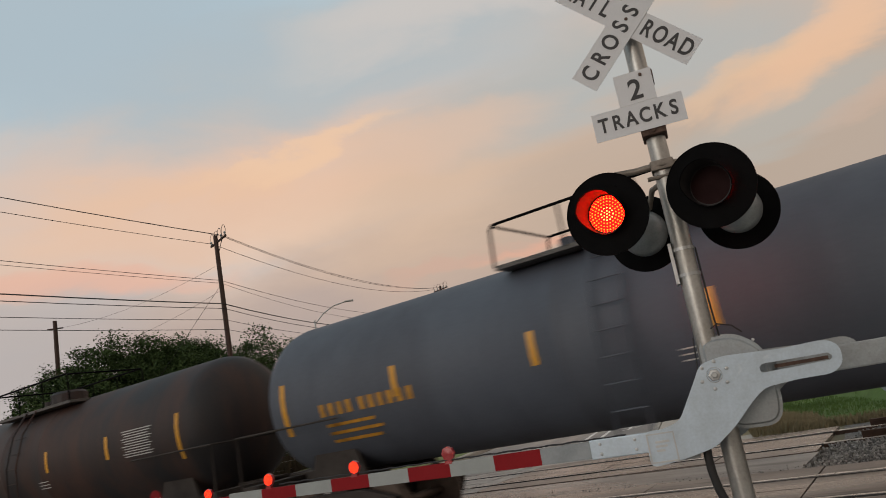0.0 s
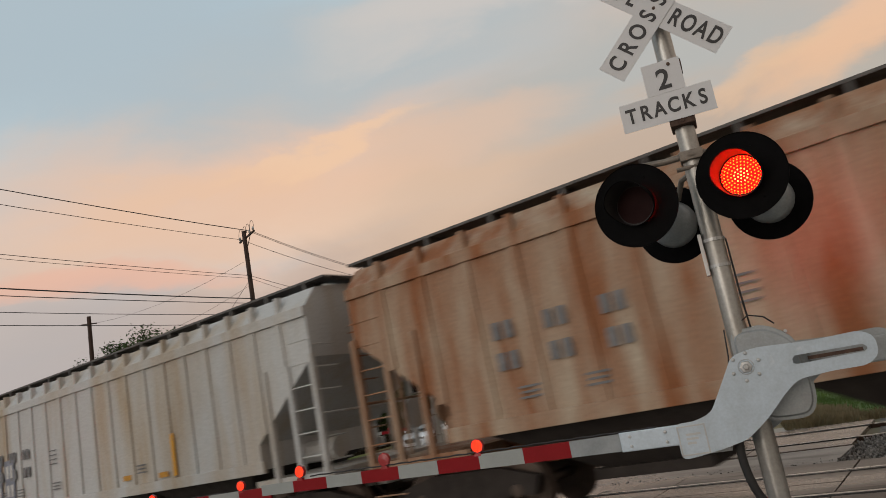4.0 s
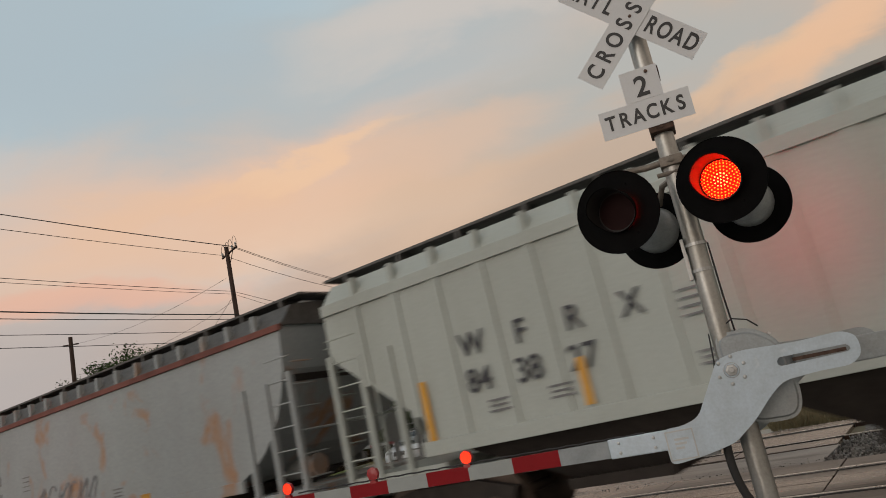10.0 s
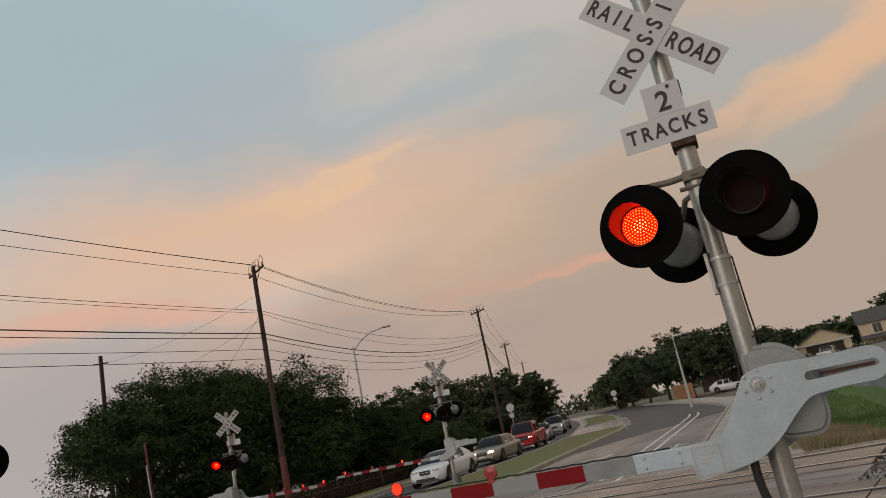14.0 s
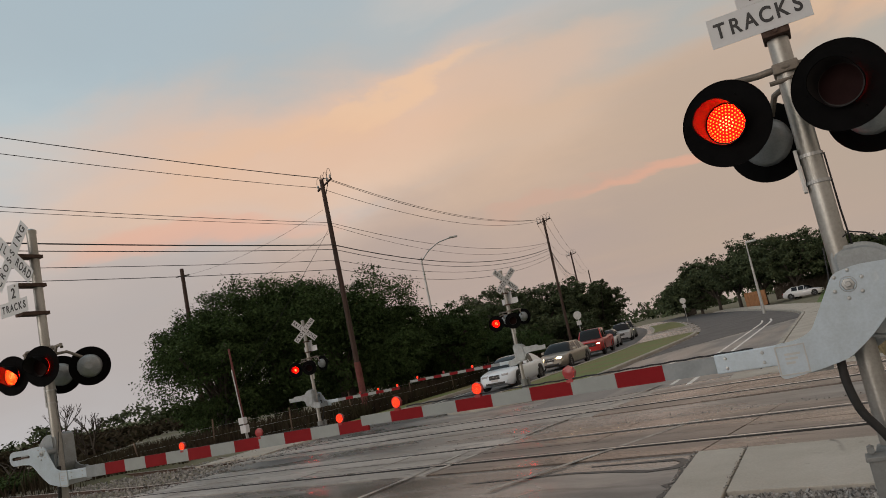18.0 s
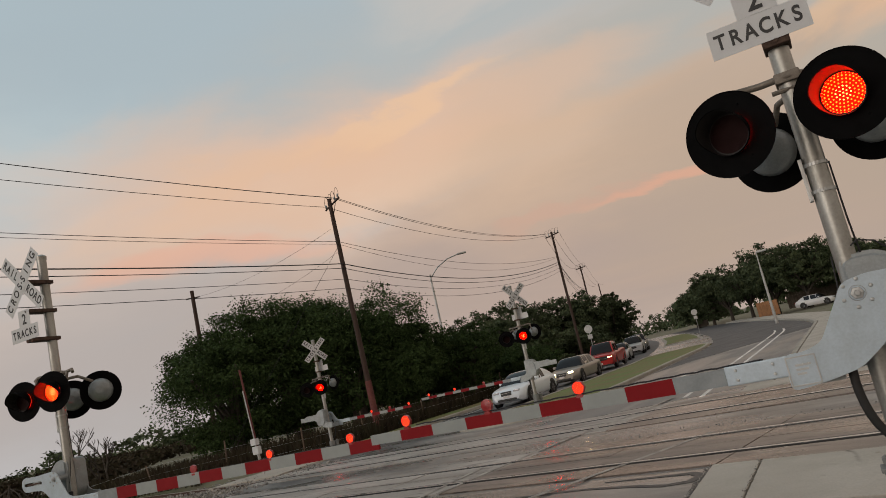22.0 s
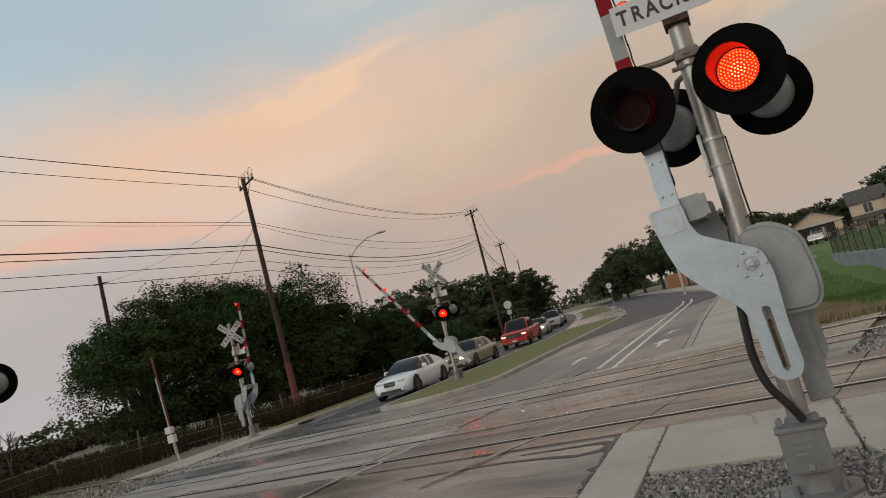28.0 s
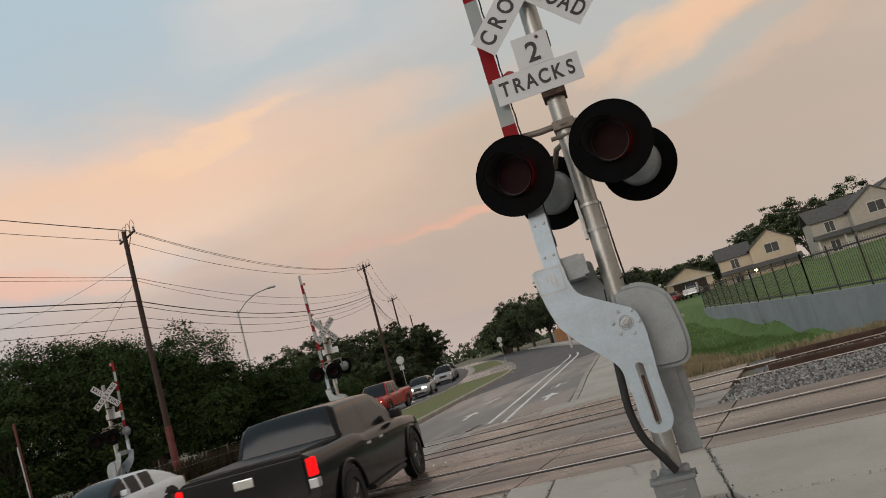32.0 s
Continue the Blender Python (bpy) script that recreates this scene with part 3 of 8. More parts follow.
def make_ground():
    xs, ys = grid_axis(-36, 14, 0.5, 2600), grid_axis(-8, 60, 0.5, 2600)
    verts = [(x, y, terrain(x, y)) for y in ys for x in xs]
    w = len(xs)
    faces, mi = [], []
    for j in range(len(ys) - 1):
        for i in range(w - 1):
            faces.append((j * w + i, j * w + i + 1, (j + 1) * w + i + 1, (j + 1) * w + i))
            x, y = (xs[i] + xs[i + 1]) / 2, (ys[j] + ys[j + 1]) / 2
            q = y + 0.27 * x
            k = 0
            if x > -1.4 and q > 17.6:
                k = 2 if q < 20.5 + 1.2 * noise.noise(Vector((x, y, 3))) else 1
            mi.append(k)
    ob = mesh_np("ground", verts, faces, DIRT, smooth=True)
    ob.data.materials.append(GREENGRASS), ob.data.materials.append(DRYGRASS)
    ob.data.polygons.foreach_set("material_index", mi)
    tagged(ob, "dirt and grass ground falling gently beside the crossing", "ground", kind="structure")


make_ground()


def bend(y, x):
    """The road swings to the left past the end of the median."""
    d = max(0.0, y - 46.0)
    return x - 0.145 * (d - 5 * (1 - math.exp(-d / 5))) - 0.0008 * d * d


def strip(name, xa, xb, y0, y1, z, material, label, step=1.0, parent=None, thick=0.03, category="", zf=lambda y: 0.0):
    """A ribbon of road surface between two lines, following the bend."""
    bm = bmesh.new()
    ys = list(np.arange(y0, y1, step)) + [y1]
    rows = []
    for y in ys:
        x0, x1 = bend(y, xa), bend(y, xb)
        rows.append([bm.verts.new((x0, y, land(xa) + z + zf(y))), bm.verts.new((x1, y, land(xb) + z + zf(y)))])
    for a, b in zip(rows, rows[1:]):
        bm.faces.new((a[0], a[1], b[1], b[0]))
    g = bmesh.ops.extrude_face_region(bm, geom=list(bm.faces))
    bmesh.ops.translate(bm, vec=(0, 0, -thick), verts=[v for v in g["geom"] if isinstance(v, bmesh.types.BMVert)])
    bmesh.ops.recalc_face_normals(bm, faces=bm.faces)
    ob = part(name, bm, material, parent)
    return tagged(ob, label, category or "road", kind="structure") if parent is None else tagged(ob, label)


strip("road", -19.4, -2.0, -60, 160, 0.0, ASPHALT, "worn grey asphalt road with damp patches across the tracks")
strip("road_far_lane", -8.2, -2.03, 18.9, 46, 0.006, ASPHALTMID, "smooth grey asphalt of the far lane", thick=0.02)
strip("road_resurfaced", -8.15, -2.05, 46, 160, 0.012, ASPHALTDARK, "newer dark asphalt on the far lane", thick=0.02)
bm_ = bmesh.new()
sheet(bm_, [(-8.15, 33.0), (-6.9, 36.6), (-4.4, 40.5), (-2.05, 44.2), (-2.05, 46.0), (-8.15, 46.0)], -0.008, 0.012, lambda x, y: land(x))
tagged(part("road_resurfaced", bm_, ASPHALTDARK), "slanting edge of the newer dark asphalt", "road", kind="structure")
strip("road_oncoming", -18.4, -13.3, 25.5, 160, 0.012, ASPHALTDARK, "dark asphalt of the oncoming lane", thick=0.02)

# gutters, curbs and medians
CURB_H = 0.15


def curb_run(name, pts, width, label, rise=lambda y: 1.0):
    """A curb with a rounded top edge along a line of (x, y) places."""
    bm = bmesh.new()
    prof = [(0, -0.05), (0, CURB_H - 0.03), (0.03, CURB_H), (width, CURB_H), (width, -0.05)]
    rings = []
    for i, p in enumerate(pts):
        a, b = Vector(pts[max(i - 1, 0)]), Vector(pts[min(i + 1, len(pts) - 1)])
        d = (b - a).normalized()
        n = Vector((-d.y, d.x))
        rings.append([bm.verts.new((p[0] + n.x * u, p[1] + n.y * u, land(p[0]) + v * (rise(p[1]) if v > 0 else 1))) for u, v in prof])
    for a, b in zip(rings, rings[1:]):
        for k in range(len(prof) - 1):
            bm.faces.new((a[k], b[k], b[k + 1], a[k + 1]))
    bm.faces.new(rings[0]), bm.faces.new(rings[-1][::-1])
    bmesh.ops.recalc_face_normals(bm, faces=bm.faces)
    return tagged(part(name, bm, CURB), label, "curb", kind="structure")


def median_outline(x0, x1, y0, y1, bendy=True):
    pts = []
    cx, r = (x0 + x1) / 2, (x1 - x0) / 2
    for k in range(9):
        a = math.pi + math.pi * k / 8
        pts.append((cx + r * math.cos(a), y0 + 1.6 * math.sin(a) * 1.0))
    for y in np.arange(y0 + 1, y1, 1.5):
        pts.append((bend(y, x1) if bendy else x1, y))
    for k in range(9):
        a = math.pi * k / 8
        pts.append(((bend(y1, cx) if bendy else cx) + r * math.cos(a), y1 + 1.8 * math.sin(a)))
    for y in np.arange(y1 - 0.5, y0, -1.5):
        pts.append((bend(y, x0) if bendy else x0, y))
    return pts


def make_median(name, x0, x1, y0, y1, label, bendy=True):
    pts = median_outline(x0, x1, y0, y1, bendy)
    curb_run(name + "_curb", pts + pts[:1], 0.2, "pale concrete curb round the grass median")
    bm = bmesh.new()
    cx = sum(p[0] for p in pts) / len(pts)
    inner = []
    for i, p in enumerate(pts):
        a, b = Vector(pts[i - 1]), Vector(pts[(i + 1) % len(pts)])
        d = (b - a).normalized()
        inner.append((p[0] - d.y * 0.21, p[1] + d.x * 0.21))
    lo = [bm.verts.new((x, y, land(x) + 0.12)) for x, y in inner]
    bm.faces.new(lo)
    bmesh.ops.triangulate(bm, faces=bm.faces[:])
    bmesh.ops.recalc_face_normals(bm, faces=bm.faces)
    tagged(part(name, bm, GRASS), label, "median", kind="structure")


make_median("median_north", -13.0, -8.3, 23.9, 53.5, "mown grass median strip beyond the tracks")
strip("median_far_curb", -12.6, -8.9, 76, 118, 0.12, CURB, "low pale curb round a farther median", thick=0.16, category="curb")
strip("median_far", -12.35, -9.15, 76.4, 117.6, 0.15, GRASS, "short grass median farther up the road", thick=0.1, category="median")
make_median("median_south", -13.0, -8.9, -30, 8.6, "mown grass median strip on the near side", bendy=False)

# right-hand curb and walk beyond the crossing, gutter and slabs on the near side
curb_run("curb_east", [(bend(y, -1.95), y) for y in np.arange(125, 18.0, -1.0)], 0.18, "worn concrete curb along the far lane", lambda y: 0.1 + 0.9 * ease(19, 26, y))
strip("pavement_east", -1.74, 0.3, 17.7, 125, 0.0, CONCRETE, "pale concrete pavement beside the far lane", thick=0.2, category="pavement", zf=lambda y: 0.02 + 0.11 * ease(19, 26, y))
strip("apron_east", -2.6, -1.70, 17.2, 19.0, 0.012, CONCRETE, "concrete apron by the far track", thick=0.1, category="pavement")
curb_run("curb_west", [(bend(y, -18.9), y) for y in np.arange(27, 140, 1.5)], 0.18, "low concrete curb along the oncoming lane")
strip("apron_west", -22.4, -18.9, 20.6, 28.2, 0.06, CONCRETE, "pale worn concrete apron beside the far signal", thick=0.2, category="pavement")
strip("verge_west", -21.6, -19.1, 28.2, 140, 0.10, GRASS, "strip of rough grass beside the oncoming lane", thick=0.2, category="verge")


def make_slabs():
    """Concrete walk slabs round the gravel bed at the foot of the signal, each with its own edges."""
    holder = thing("pavement_slabs", "pale concrete pavement slabs with cracked joints beside the tracks", "pavement", kind="structure")

    def tz(x, y):
        return land(x)
    edge = lambda x: 9.62 - 0.27 * (x + 1.4) - 0.05  # noqa: E731  along the first panel
    cells = [[(-2.0, 4.0), (-1.42, 4.0), (-1.42, edge(-1.4)), (-2.0, edge(-2.0))],
             [(-2.0, -9.0), (-1.42, -9.0), (-1.42, 3.98), (-2.0, 3.98)],
             [(-1.40, 7.52), (0.42, 7.10), (0.42, edge(0.42)), (-1.40, edge(-1.4))],
             [(0.44, 7.10), (0.52, 6.75), (2.6, 6.45), (2.6, edge(2.6)), (0.44, edge(0.44))],
             [(0.54, 6.72), (0.62, 5.6), (0.64, 3.0), (2.6, 3.0), (2.6, 6.42)],
             [(2.62, 3.0), (5.4, 3.0), (5.4, edge(5.4)), (2.62, edge(2.62))],
             [(5.42, 3.0), (9.4, 3.0), (9.4, edge(9.4)), (5.42, edge(9.4) + 1.05)],
             [(0.66, -9), (9.4, -9), (9.4, 2.98), (0.66, 2.98)]]
    for c in cells:
        bm = bmesh.new()
        sheet(bm, c, -0.12, 0.020, tz)
        bmesh.ops.bevel(bm, geom=bm.edges[:], offset=0.008, segments=1, affect="EDGES")
        part("slab", bm, CONCRETE, holder)


make_slabs()


def make_gravel_bed():
    bm = bmesh.new()
    sheet(bm, [(-1.42, -9), (0.66, -9), (0.64, 5.6), (0.54, 6.7), (0.40, 7.08), (-0.3, 7.30), (-1.42, 7.5)], -0.1, -0.05, lambda x, y: land(x))
    tagged(part("gravel_bed", bm, GRAVELBED), "dark bed under the loose gravel", "ground", kind="structure")
    rng = random.Random(4)
    verts, faces = [], []
    ico = [Vector(v) for v in ((0, 0, 1), (0.9, 0, 0.1), (0.2, 0.85, 0), (-0.75, 0.5, 0.1), (-0.7, -0.6, 0), (0.25, -0.9, 0.1), (0, 0, -0.8))]
    tri = [(0, 1, 2), (0, 2, 3), (0, 3, 4), (0, 4, 5), (0, 5, 1), (6, 2, 1), (6, 3, 2), (6, 4, 3), (6, 5, 4), (6, 1, 5)]

    def stone(x, y, z, r):
        e = Euler((rng.uniform(0, 6), rng.uniform(0, 6), rng.uniform(0, 6))).to_matrix()
        k = len(verts)
        s = Vector((rng.uniform(0.8, 1.4), rng.uniform(0.7, 1.1), rng.uniform(0.5, 0.8))) * r
        for v in ico:
            p = e @ Vector((v.x * s.x, v.y * s.y, v.z * s.z))
            verts.append((x + p.x, y + p.y, z + p.z))
        faces.extend([tuple(k + i for i in t) for t in tri])
    for _ in range(21000):
        y = 2.2 + 5.3 * rng.random() ** 0.55
        x = rng.uniform(-1.40, 0.62)
        if y > 7.25 - 0.2 * (x + 1.4) + 0.2 or (x > 0.4 and y > 6.9):
            continue
        stone(x, y, land(x) + rng.uniform(-0.045, -0.008), rng.uniform(0.010, 0.030))
    tagged(mesh_np("gravel", verts, faces, GRAVEL), "loose grey crushed stone round the signal base", "gravel", kind="stuff")
    # ballast beside and under the far track, and between the tracks to the east
    verts.clear(), faces.clear()
    for _ in range(16000):
        s = -2.3 + 11.3 * rng.random() ** 1.4
        n = rng.uniform(NEAR + 1.52, FAR - 0.80)
        x, y, z = on_track(s, n, rng.uniform(-0.03, 0.02))
        if x < 1.0 + 0.3 * (y + 0.27 * x - 12.2) + rng.gauss(0, 0.12):
            continue
        stone(x, y, z, rng.uniform(0.016, 0.036))
    for _ in range(5000):
        s, n = rng.uniform(-1.9, 9), rng.uniform(FAR - 0.7, FAR + 1.3)
        x, y, z = on_track(s, n, rng.uniform(-0.04, 0.0))
        stone(x, y, z, rng.uniform(0.016, 0.036))
    for _ in range(260):
        x = rng.uniform(-9, 0.9)
        y = 12.25 - 0.27 * x + abs(rng.gauss(0, 0.25))
        stone(x, y, land(x) + 0.012, rng.uniform(0.006, 0.02))
    for _ in range(7000):
        s, n = rng.uniform(-45, -21.5), rng.uniform(NEAR - 1.9, FAR + 1.9)
        x, y, z = on_track(s, n, rng.uniform(-0.03, 0.04))
        stone(x, y, z, rng.uniform(0.03, 0.06))
    for _ in range(1500):
        s, n = rng.uniform(0.5, 7), rng.uniform(NEAR - 1.62, NEAR - 1.42)
        x, y, z = on_track(s, n, rng.uniform(0.0, 0.03))
        stone(x, y, z, rng.uniform(0.012, 0.03))
    for (xa, ya), (xb, yb), n_ in (((0.43, 7.1), (0.43, 9.1), 150), ((-1.41, 7.6), (-1.41, 9.6), 60), ((0.5, 6.75), (2.6, 6.44), 40), ((-2.02, 3.0), (-2.02, 9.7), 160)):
        for _ in range(n_):
            u = rng.random()
            x, y = xa + (xb - xa) * u + rng.gauss(0, 0.014), ya + (yb - ya) * u
            stone(x, y, land(x) + 0.03, rng.uniform(0.006, 0.013))
    tagged(mesh_np("ballast", verts, faces, GRAVEL), "grey track ballast stones", "ballast", kind="stuff")


make_gravel_bed()


def make_track(name, n0, s0, s1, label):
    """Rails and crossing panels of one track; east and west of the crossing the rails lie on ties."""
    tr = thing(name, label, "railway track", kind="structure")
    for sgn in (-1, 1):
        n = n0 + sgn * 0.755
        for nm, h0, h1, wd, mtl in (("rail", -0.12, 0.038, 0.022, RAILSTEEL), ("rail_foot", -0.16, 0.022, 0.036, RAILRUST)):
            bm = bmesh.new()
            for a, b in ((-180, -25), (-25, 12), (12, 140)):
                vs = [bm.verts.new(on_track(s, n + o, z)) for s in (a, b) for o, z in ((-wd, h0), (wd, h0), (wd, h1), (-wd, h1))]
                for q in ((0, 1, 5, 4), (1, 2, 6, 5), (2, 3, 7, 6), (3, 0, 4, 7), (3, 2, 1, 0), (4, 5, 6, 7)):
                    bm.faces.new([vs[i] for i in q])
            bmesh.ops.recalc_face_normals(bm, faces=bm.faces)
            part(nm, bm, mtl, tr)
        bm = bmesh.new()
        vs = [bm.verts.new(on_track(s, n + o, z)) for s in (s0, s1) for o, z in ((-0.10 if sgn > 0 else -0.04, -0.1), (0.04 if sgn > 0 else 0.10, -0.1), (0.04 if sgn > 0 else 0.10, 0.032), (-0.10 if sgn > 0 else -0.04, 0.032))]
        for q in ((0, 1, 5, 4), (1, 2, 6, 5), (2, 3, 7, 6), (3, 0, 4, 7), (3, 2, 1, 0), (4, 5, 6, 7)):
            bm.faces.new([vs[i] for i in q])
        bmesh.ops.recalc_face_normals(bm, faces=bm.faces)
        part("flangeway", bm, TAR, tr, "dark flangeway filler beside the rail")
    # panels: two outside and two between the rails, in lengths
    lanes = ((-1.48, -0.86), (-0.66, -0.01), (0.01, 0.66), (0.86, 1.48))
    length = 2.44
    s = s0
    rng = random.Random(int(n0 * 10))
    while s < s1 - 0.3:
        e = min(s + length, s1)
        for a, b in lanes:
            bm = bmesh.new()
            dz = rng.uniform(-0.004, 0.006)
            lo = [bm.verts.new(on_track(u, n0 + v, -0.12)) for u, v in ((s + 0.01, a), (e - 0.01, a), (e - 0.01, b), (s + 0.01, b))]
            hi = [bm.verts.new(on_track(u, n0 + v, 0.022 + dz)) for u, v in ((s + 0.01, a), (e - 0.01, a), (e - 0.01, b), (s + 0.01, b))]
            bm.faces.new(lo[::-1]), bm.faces.new(hi)
            for k in range(4):
                bm.faces.new((lo[k], lo[(k + 1) % 4], hi[(k + 1) % 4], hi[k]))
            part("crossing_panel", bm, PANELPALE if s < -9.5 else PANEL, tr)
        s = e
    for a, b in ((-60, s0), (s1 if n0 < FAR else 99, 16)):
        u = a
        while u < b:
            if u > -48:
                bm = bmesh.new()
                vs = [on_track(u + p, n0 + q, z) for z in (-0.2, -0.06) for p, q in ((0.1, -1.3), (0.33, -1.3), (0.33, 1.3), (0.1, 1.3))]
                vs = [bm.verts.new(v) for v in vs]
                for q in ((3, 2, 1, 0), (4, 5, 6, 7), (0, 1, 5, 4), (1, 2, 6, 5), (2, 3, 7, 6), (3, 0, 4, 7)):
                    bm.faces.new([vs[i] for i in q])
                part("tie", bm, TIMBER, tr)
            u += 0.55
    return tr


make_track("track_near", NEAR, -21.5, 8.6, "steel rails set in brown crossing panels, nearer track")
FAR_END = -2.3
make_track("track_far", FAR, -23.5, FAR_END, "steel rails set in brown crossing panels, farther track with open rails beyond")


def high_rails():
    """East of the road the far track's rails stand clear of the ballast."""
    holder = thing("open_rails", "rusty rails standing proud of the ballast past the crossing panels", "rail", kind="structure")
    for sgn in (-1, 1):
        bm = bmesh.new()
        n = FAR + sgn * 0.755
        for wd, h0, h1 in ((0.036, 0.105, 0.150), (0.014, -0.02, 0.105), (0.07, -0.05, 0.0)):
            vs = [bm.verts.new(on_track(s, n + o, z)) for s in (FAR_END + 0.6, 60) for o, z in ((-wd, h0), (wd, h0), (wd, h1), (-wd, h1))]
            for q in ((0, 1, 5, 4), (1, 2, 6, 5), (2, 3, 7, 6), (3, 0, 4, 7), (3, 2, 1, 0), (4, 5, 6, 7)):
                bm.faces.new([vs[i] for i in q])
        bmesh.ops.recalc_face_normals(bm, faces=bm.faces)
        part("rail", bm, RAILRUST, holder)


high_rails()
bm_ = bmesh.new()
sheet(bm_, [(0.86, 12.00), (8.6, 9.93), (44, 0.4), (44, 5.7), (10, 14.8), (2.2, 16.9), (1.9, 15.0), (1.32, 13.5), (1.02, 12.6)], -0.2, -0.035, lambda x, y: land(x))
tagged(part("ballast_bed", bm_, BALLASTBED), "packed grey ballast beside the farther track", "ground", kind="structure")


def marking(name, quads, label):
    bm = bmesh.new()
    for q in quads:
        sheet(bm, q, -0.006, 0.007, lambda x, y: land(x) + (0.012 if y > 46 or y > 33 + 1.85 * (x + 8.15) or x < -13 else 0.0))
    bmesh.ops.recalc_face_normals(bm, faces=bm.faces)
    tagged(part(name, bm, ROADPAINT), label, "road marking", kind="structure")


def line_quads(x, w, y0, y1, step=3.0):
    out, y = [], y0
    while y < y1:
        e = min(y + step, y1)
        out.append([(bend(y, x - w / 2), y), (bend(y, x + w / 2), y), (bend(e, x + w / 2), e), (bend(e, x - w / 2), e)])
        y = e
    return out


marking("lane_line", line_quads(-4.15, 0.12, 19.2, 62) + line_quads(-3.62, 0.12, 18.6, 62), "pair of worn white lines between lane and bicycle lane")
marking("edge_line", line_quads(-17.9, 0.12, 26.5, 100), "white edge line of the oncoming lane")


def trail(name, pts, width, material, label, z=0.03):
    """A thin painted or poured line along a bent run of places."""
    bm = bmesh.new()
    rows = []
    for i, p in enumerate(pts):
        a, b = Vector(pts[max(i - 1, 0)]), Vector(pts[min(i + 1, len(pts) - 1)])
        d = (b - a).normalized() * (width[i] if isinstance(width, (list, tuple)) else width) / 2
        rows.append([bm.verts.new((p[0] - d.y, p[1] + d.x, land(p[0]) + z)), bm.verts.new((p[0] + d.y, p[1] - d.x, land(p[0]) + z))])
    for a, b in zip(rows, rows[1:]):
        bm.faces.new((a[0], a[1], b[1], b[0]))
    bmesh.ops.recalc_face_normals(bm, faces=bm.faces)
    g = bmesh.ops.extrude_face_region(bm, geom=list(bm.faces))
    bmesh.ops.translate(bm, vec=(0, 0, -0.004), verts=[v for v in g["geom"] if isinstance(v, bmesh.types.BMVert)])
    tagged(part(name, bm, material), label, "road marking", kind="structure")


trail("crossing_line", [(-6.7, 11.0), (-6.3, 13.0), (-5.86, 14.95), (-4.97, 17.54), (-4.47, 19.6)], 0.10, FAINTPAINT, "faint worn line across the crossing")
trail("crossing_line", [(-4.6, 9.0), (-3.75, 10.24), (-3.0, 11.4), (-2.4, 12.4)], 0.10, FAINTPAINT, "faint worn line across the crossing")
trail("crossing_line", [(-7.4, 8.6), (-7.0, 11.0), (-6.9, 13.0)], 0.09, FAINTPAINT, "faint worn line across the crossing")
trail("tar_patch", [(-5.2, 9.75), (-3.6, 9.50), (-2.9, 9.22), (-2.45, 8.98), (-2.15, 9.00), (-2.04, 9.25), (-2.2, 9.46), (-2.8, 9.60), (-3.4, 9.75)], [0.05, 0.07, 0.10, 0.11, 0.16, 0.17, 0.12, 0.07, 0.03], TAR, "dark hooked tar seal at the road's edge", 0.006)
_r = random.Random(12)
trail("edge_crack", [(-2.03 + _r.gauss(0, 0.03), 2.5 + 0.12 * k) for k in range(60)], [abs(_r.gauss(0.04, 0.025)) + 0.012 for k in range(60)], TAR, "dark crumbling crack along the road's edge", 0.008)


def infill(name, pts, z, material, label):
    bm = bmesh.new()
    sheet(bm, pts, -0.1, z, lambda x, y: land(x))
    tagged(part(name, bm, material), label, "pavement", kind="structure")


infill("track_infill", [(-19.0, 17.39), (-2.0, 12.79), (0.85, 12.02), (1.02, 12.6), (1.30, 13.52), (-2.0, 14.40), (-19.0, 19.0)], 0.008, ASPHALT, "grey worn paving between the two tracks")
infill("far_apron", [(-1.98, 17.56), (0.9, 16.78), (0.7, 17.68), (-1.98, 17.68)], 0.012, CONCRETE, "concrete strip behind the farther track")


def arrow_quads(x, y):
    return [[(x - 0.07, y), (x + 0.07, y), (x + 0.07, y + 1.1), (x - 0.07, y + 1.1)], [(x - 0.3, y + 1.1), (x + 0.3, y + 1.1), (x, y + 1.9)]]


marking("lane_arrow", arrow_quads(-2.85, 21.4), "white arrow in the bicycle lane")
marking("bicycle_symbol", [[(-3.15, 25.2), (-3.05, 25.2), (-2.55, 25.8), (-2.65, 25.8)], [(-3.15, 26.0), (-2.55, 26.0), (-2.55, 26.1), (-3.15, 26.1)], [(-2.95, 25.2), (-2.85, 25.2), (-2.85, 26.5), (-2.95, 26.5)]], "worn bicycle symbol in the bicycle lane")
marking("turn_marks", arrow_quads(-5.6, 22.5) + [[(-5.9, 27), (-5.7, 27), (-5.3, 28.2), (-5.5, 28.2)]], "worn lane marks")


# ---- crossing signals ----
FLASH, PHASE, DARK_FROM = 1.1895, 0.325, 30.12   # seconds a cycle, start, and when the lamps go out
STRIPE = 0.396
DISCS = []                                        # (disc, which side, its resting pose)
ARMS = []                                         # (arm, side, name)


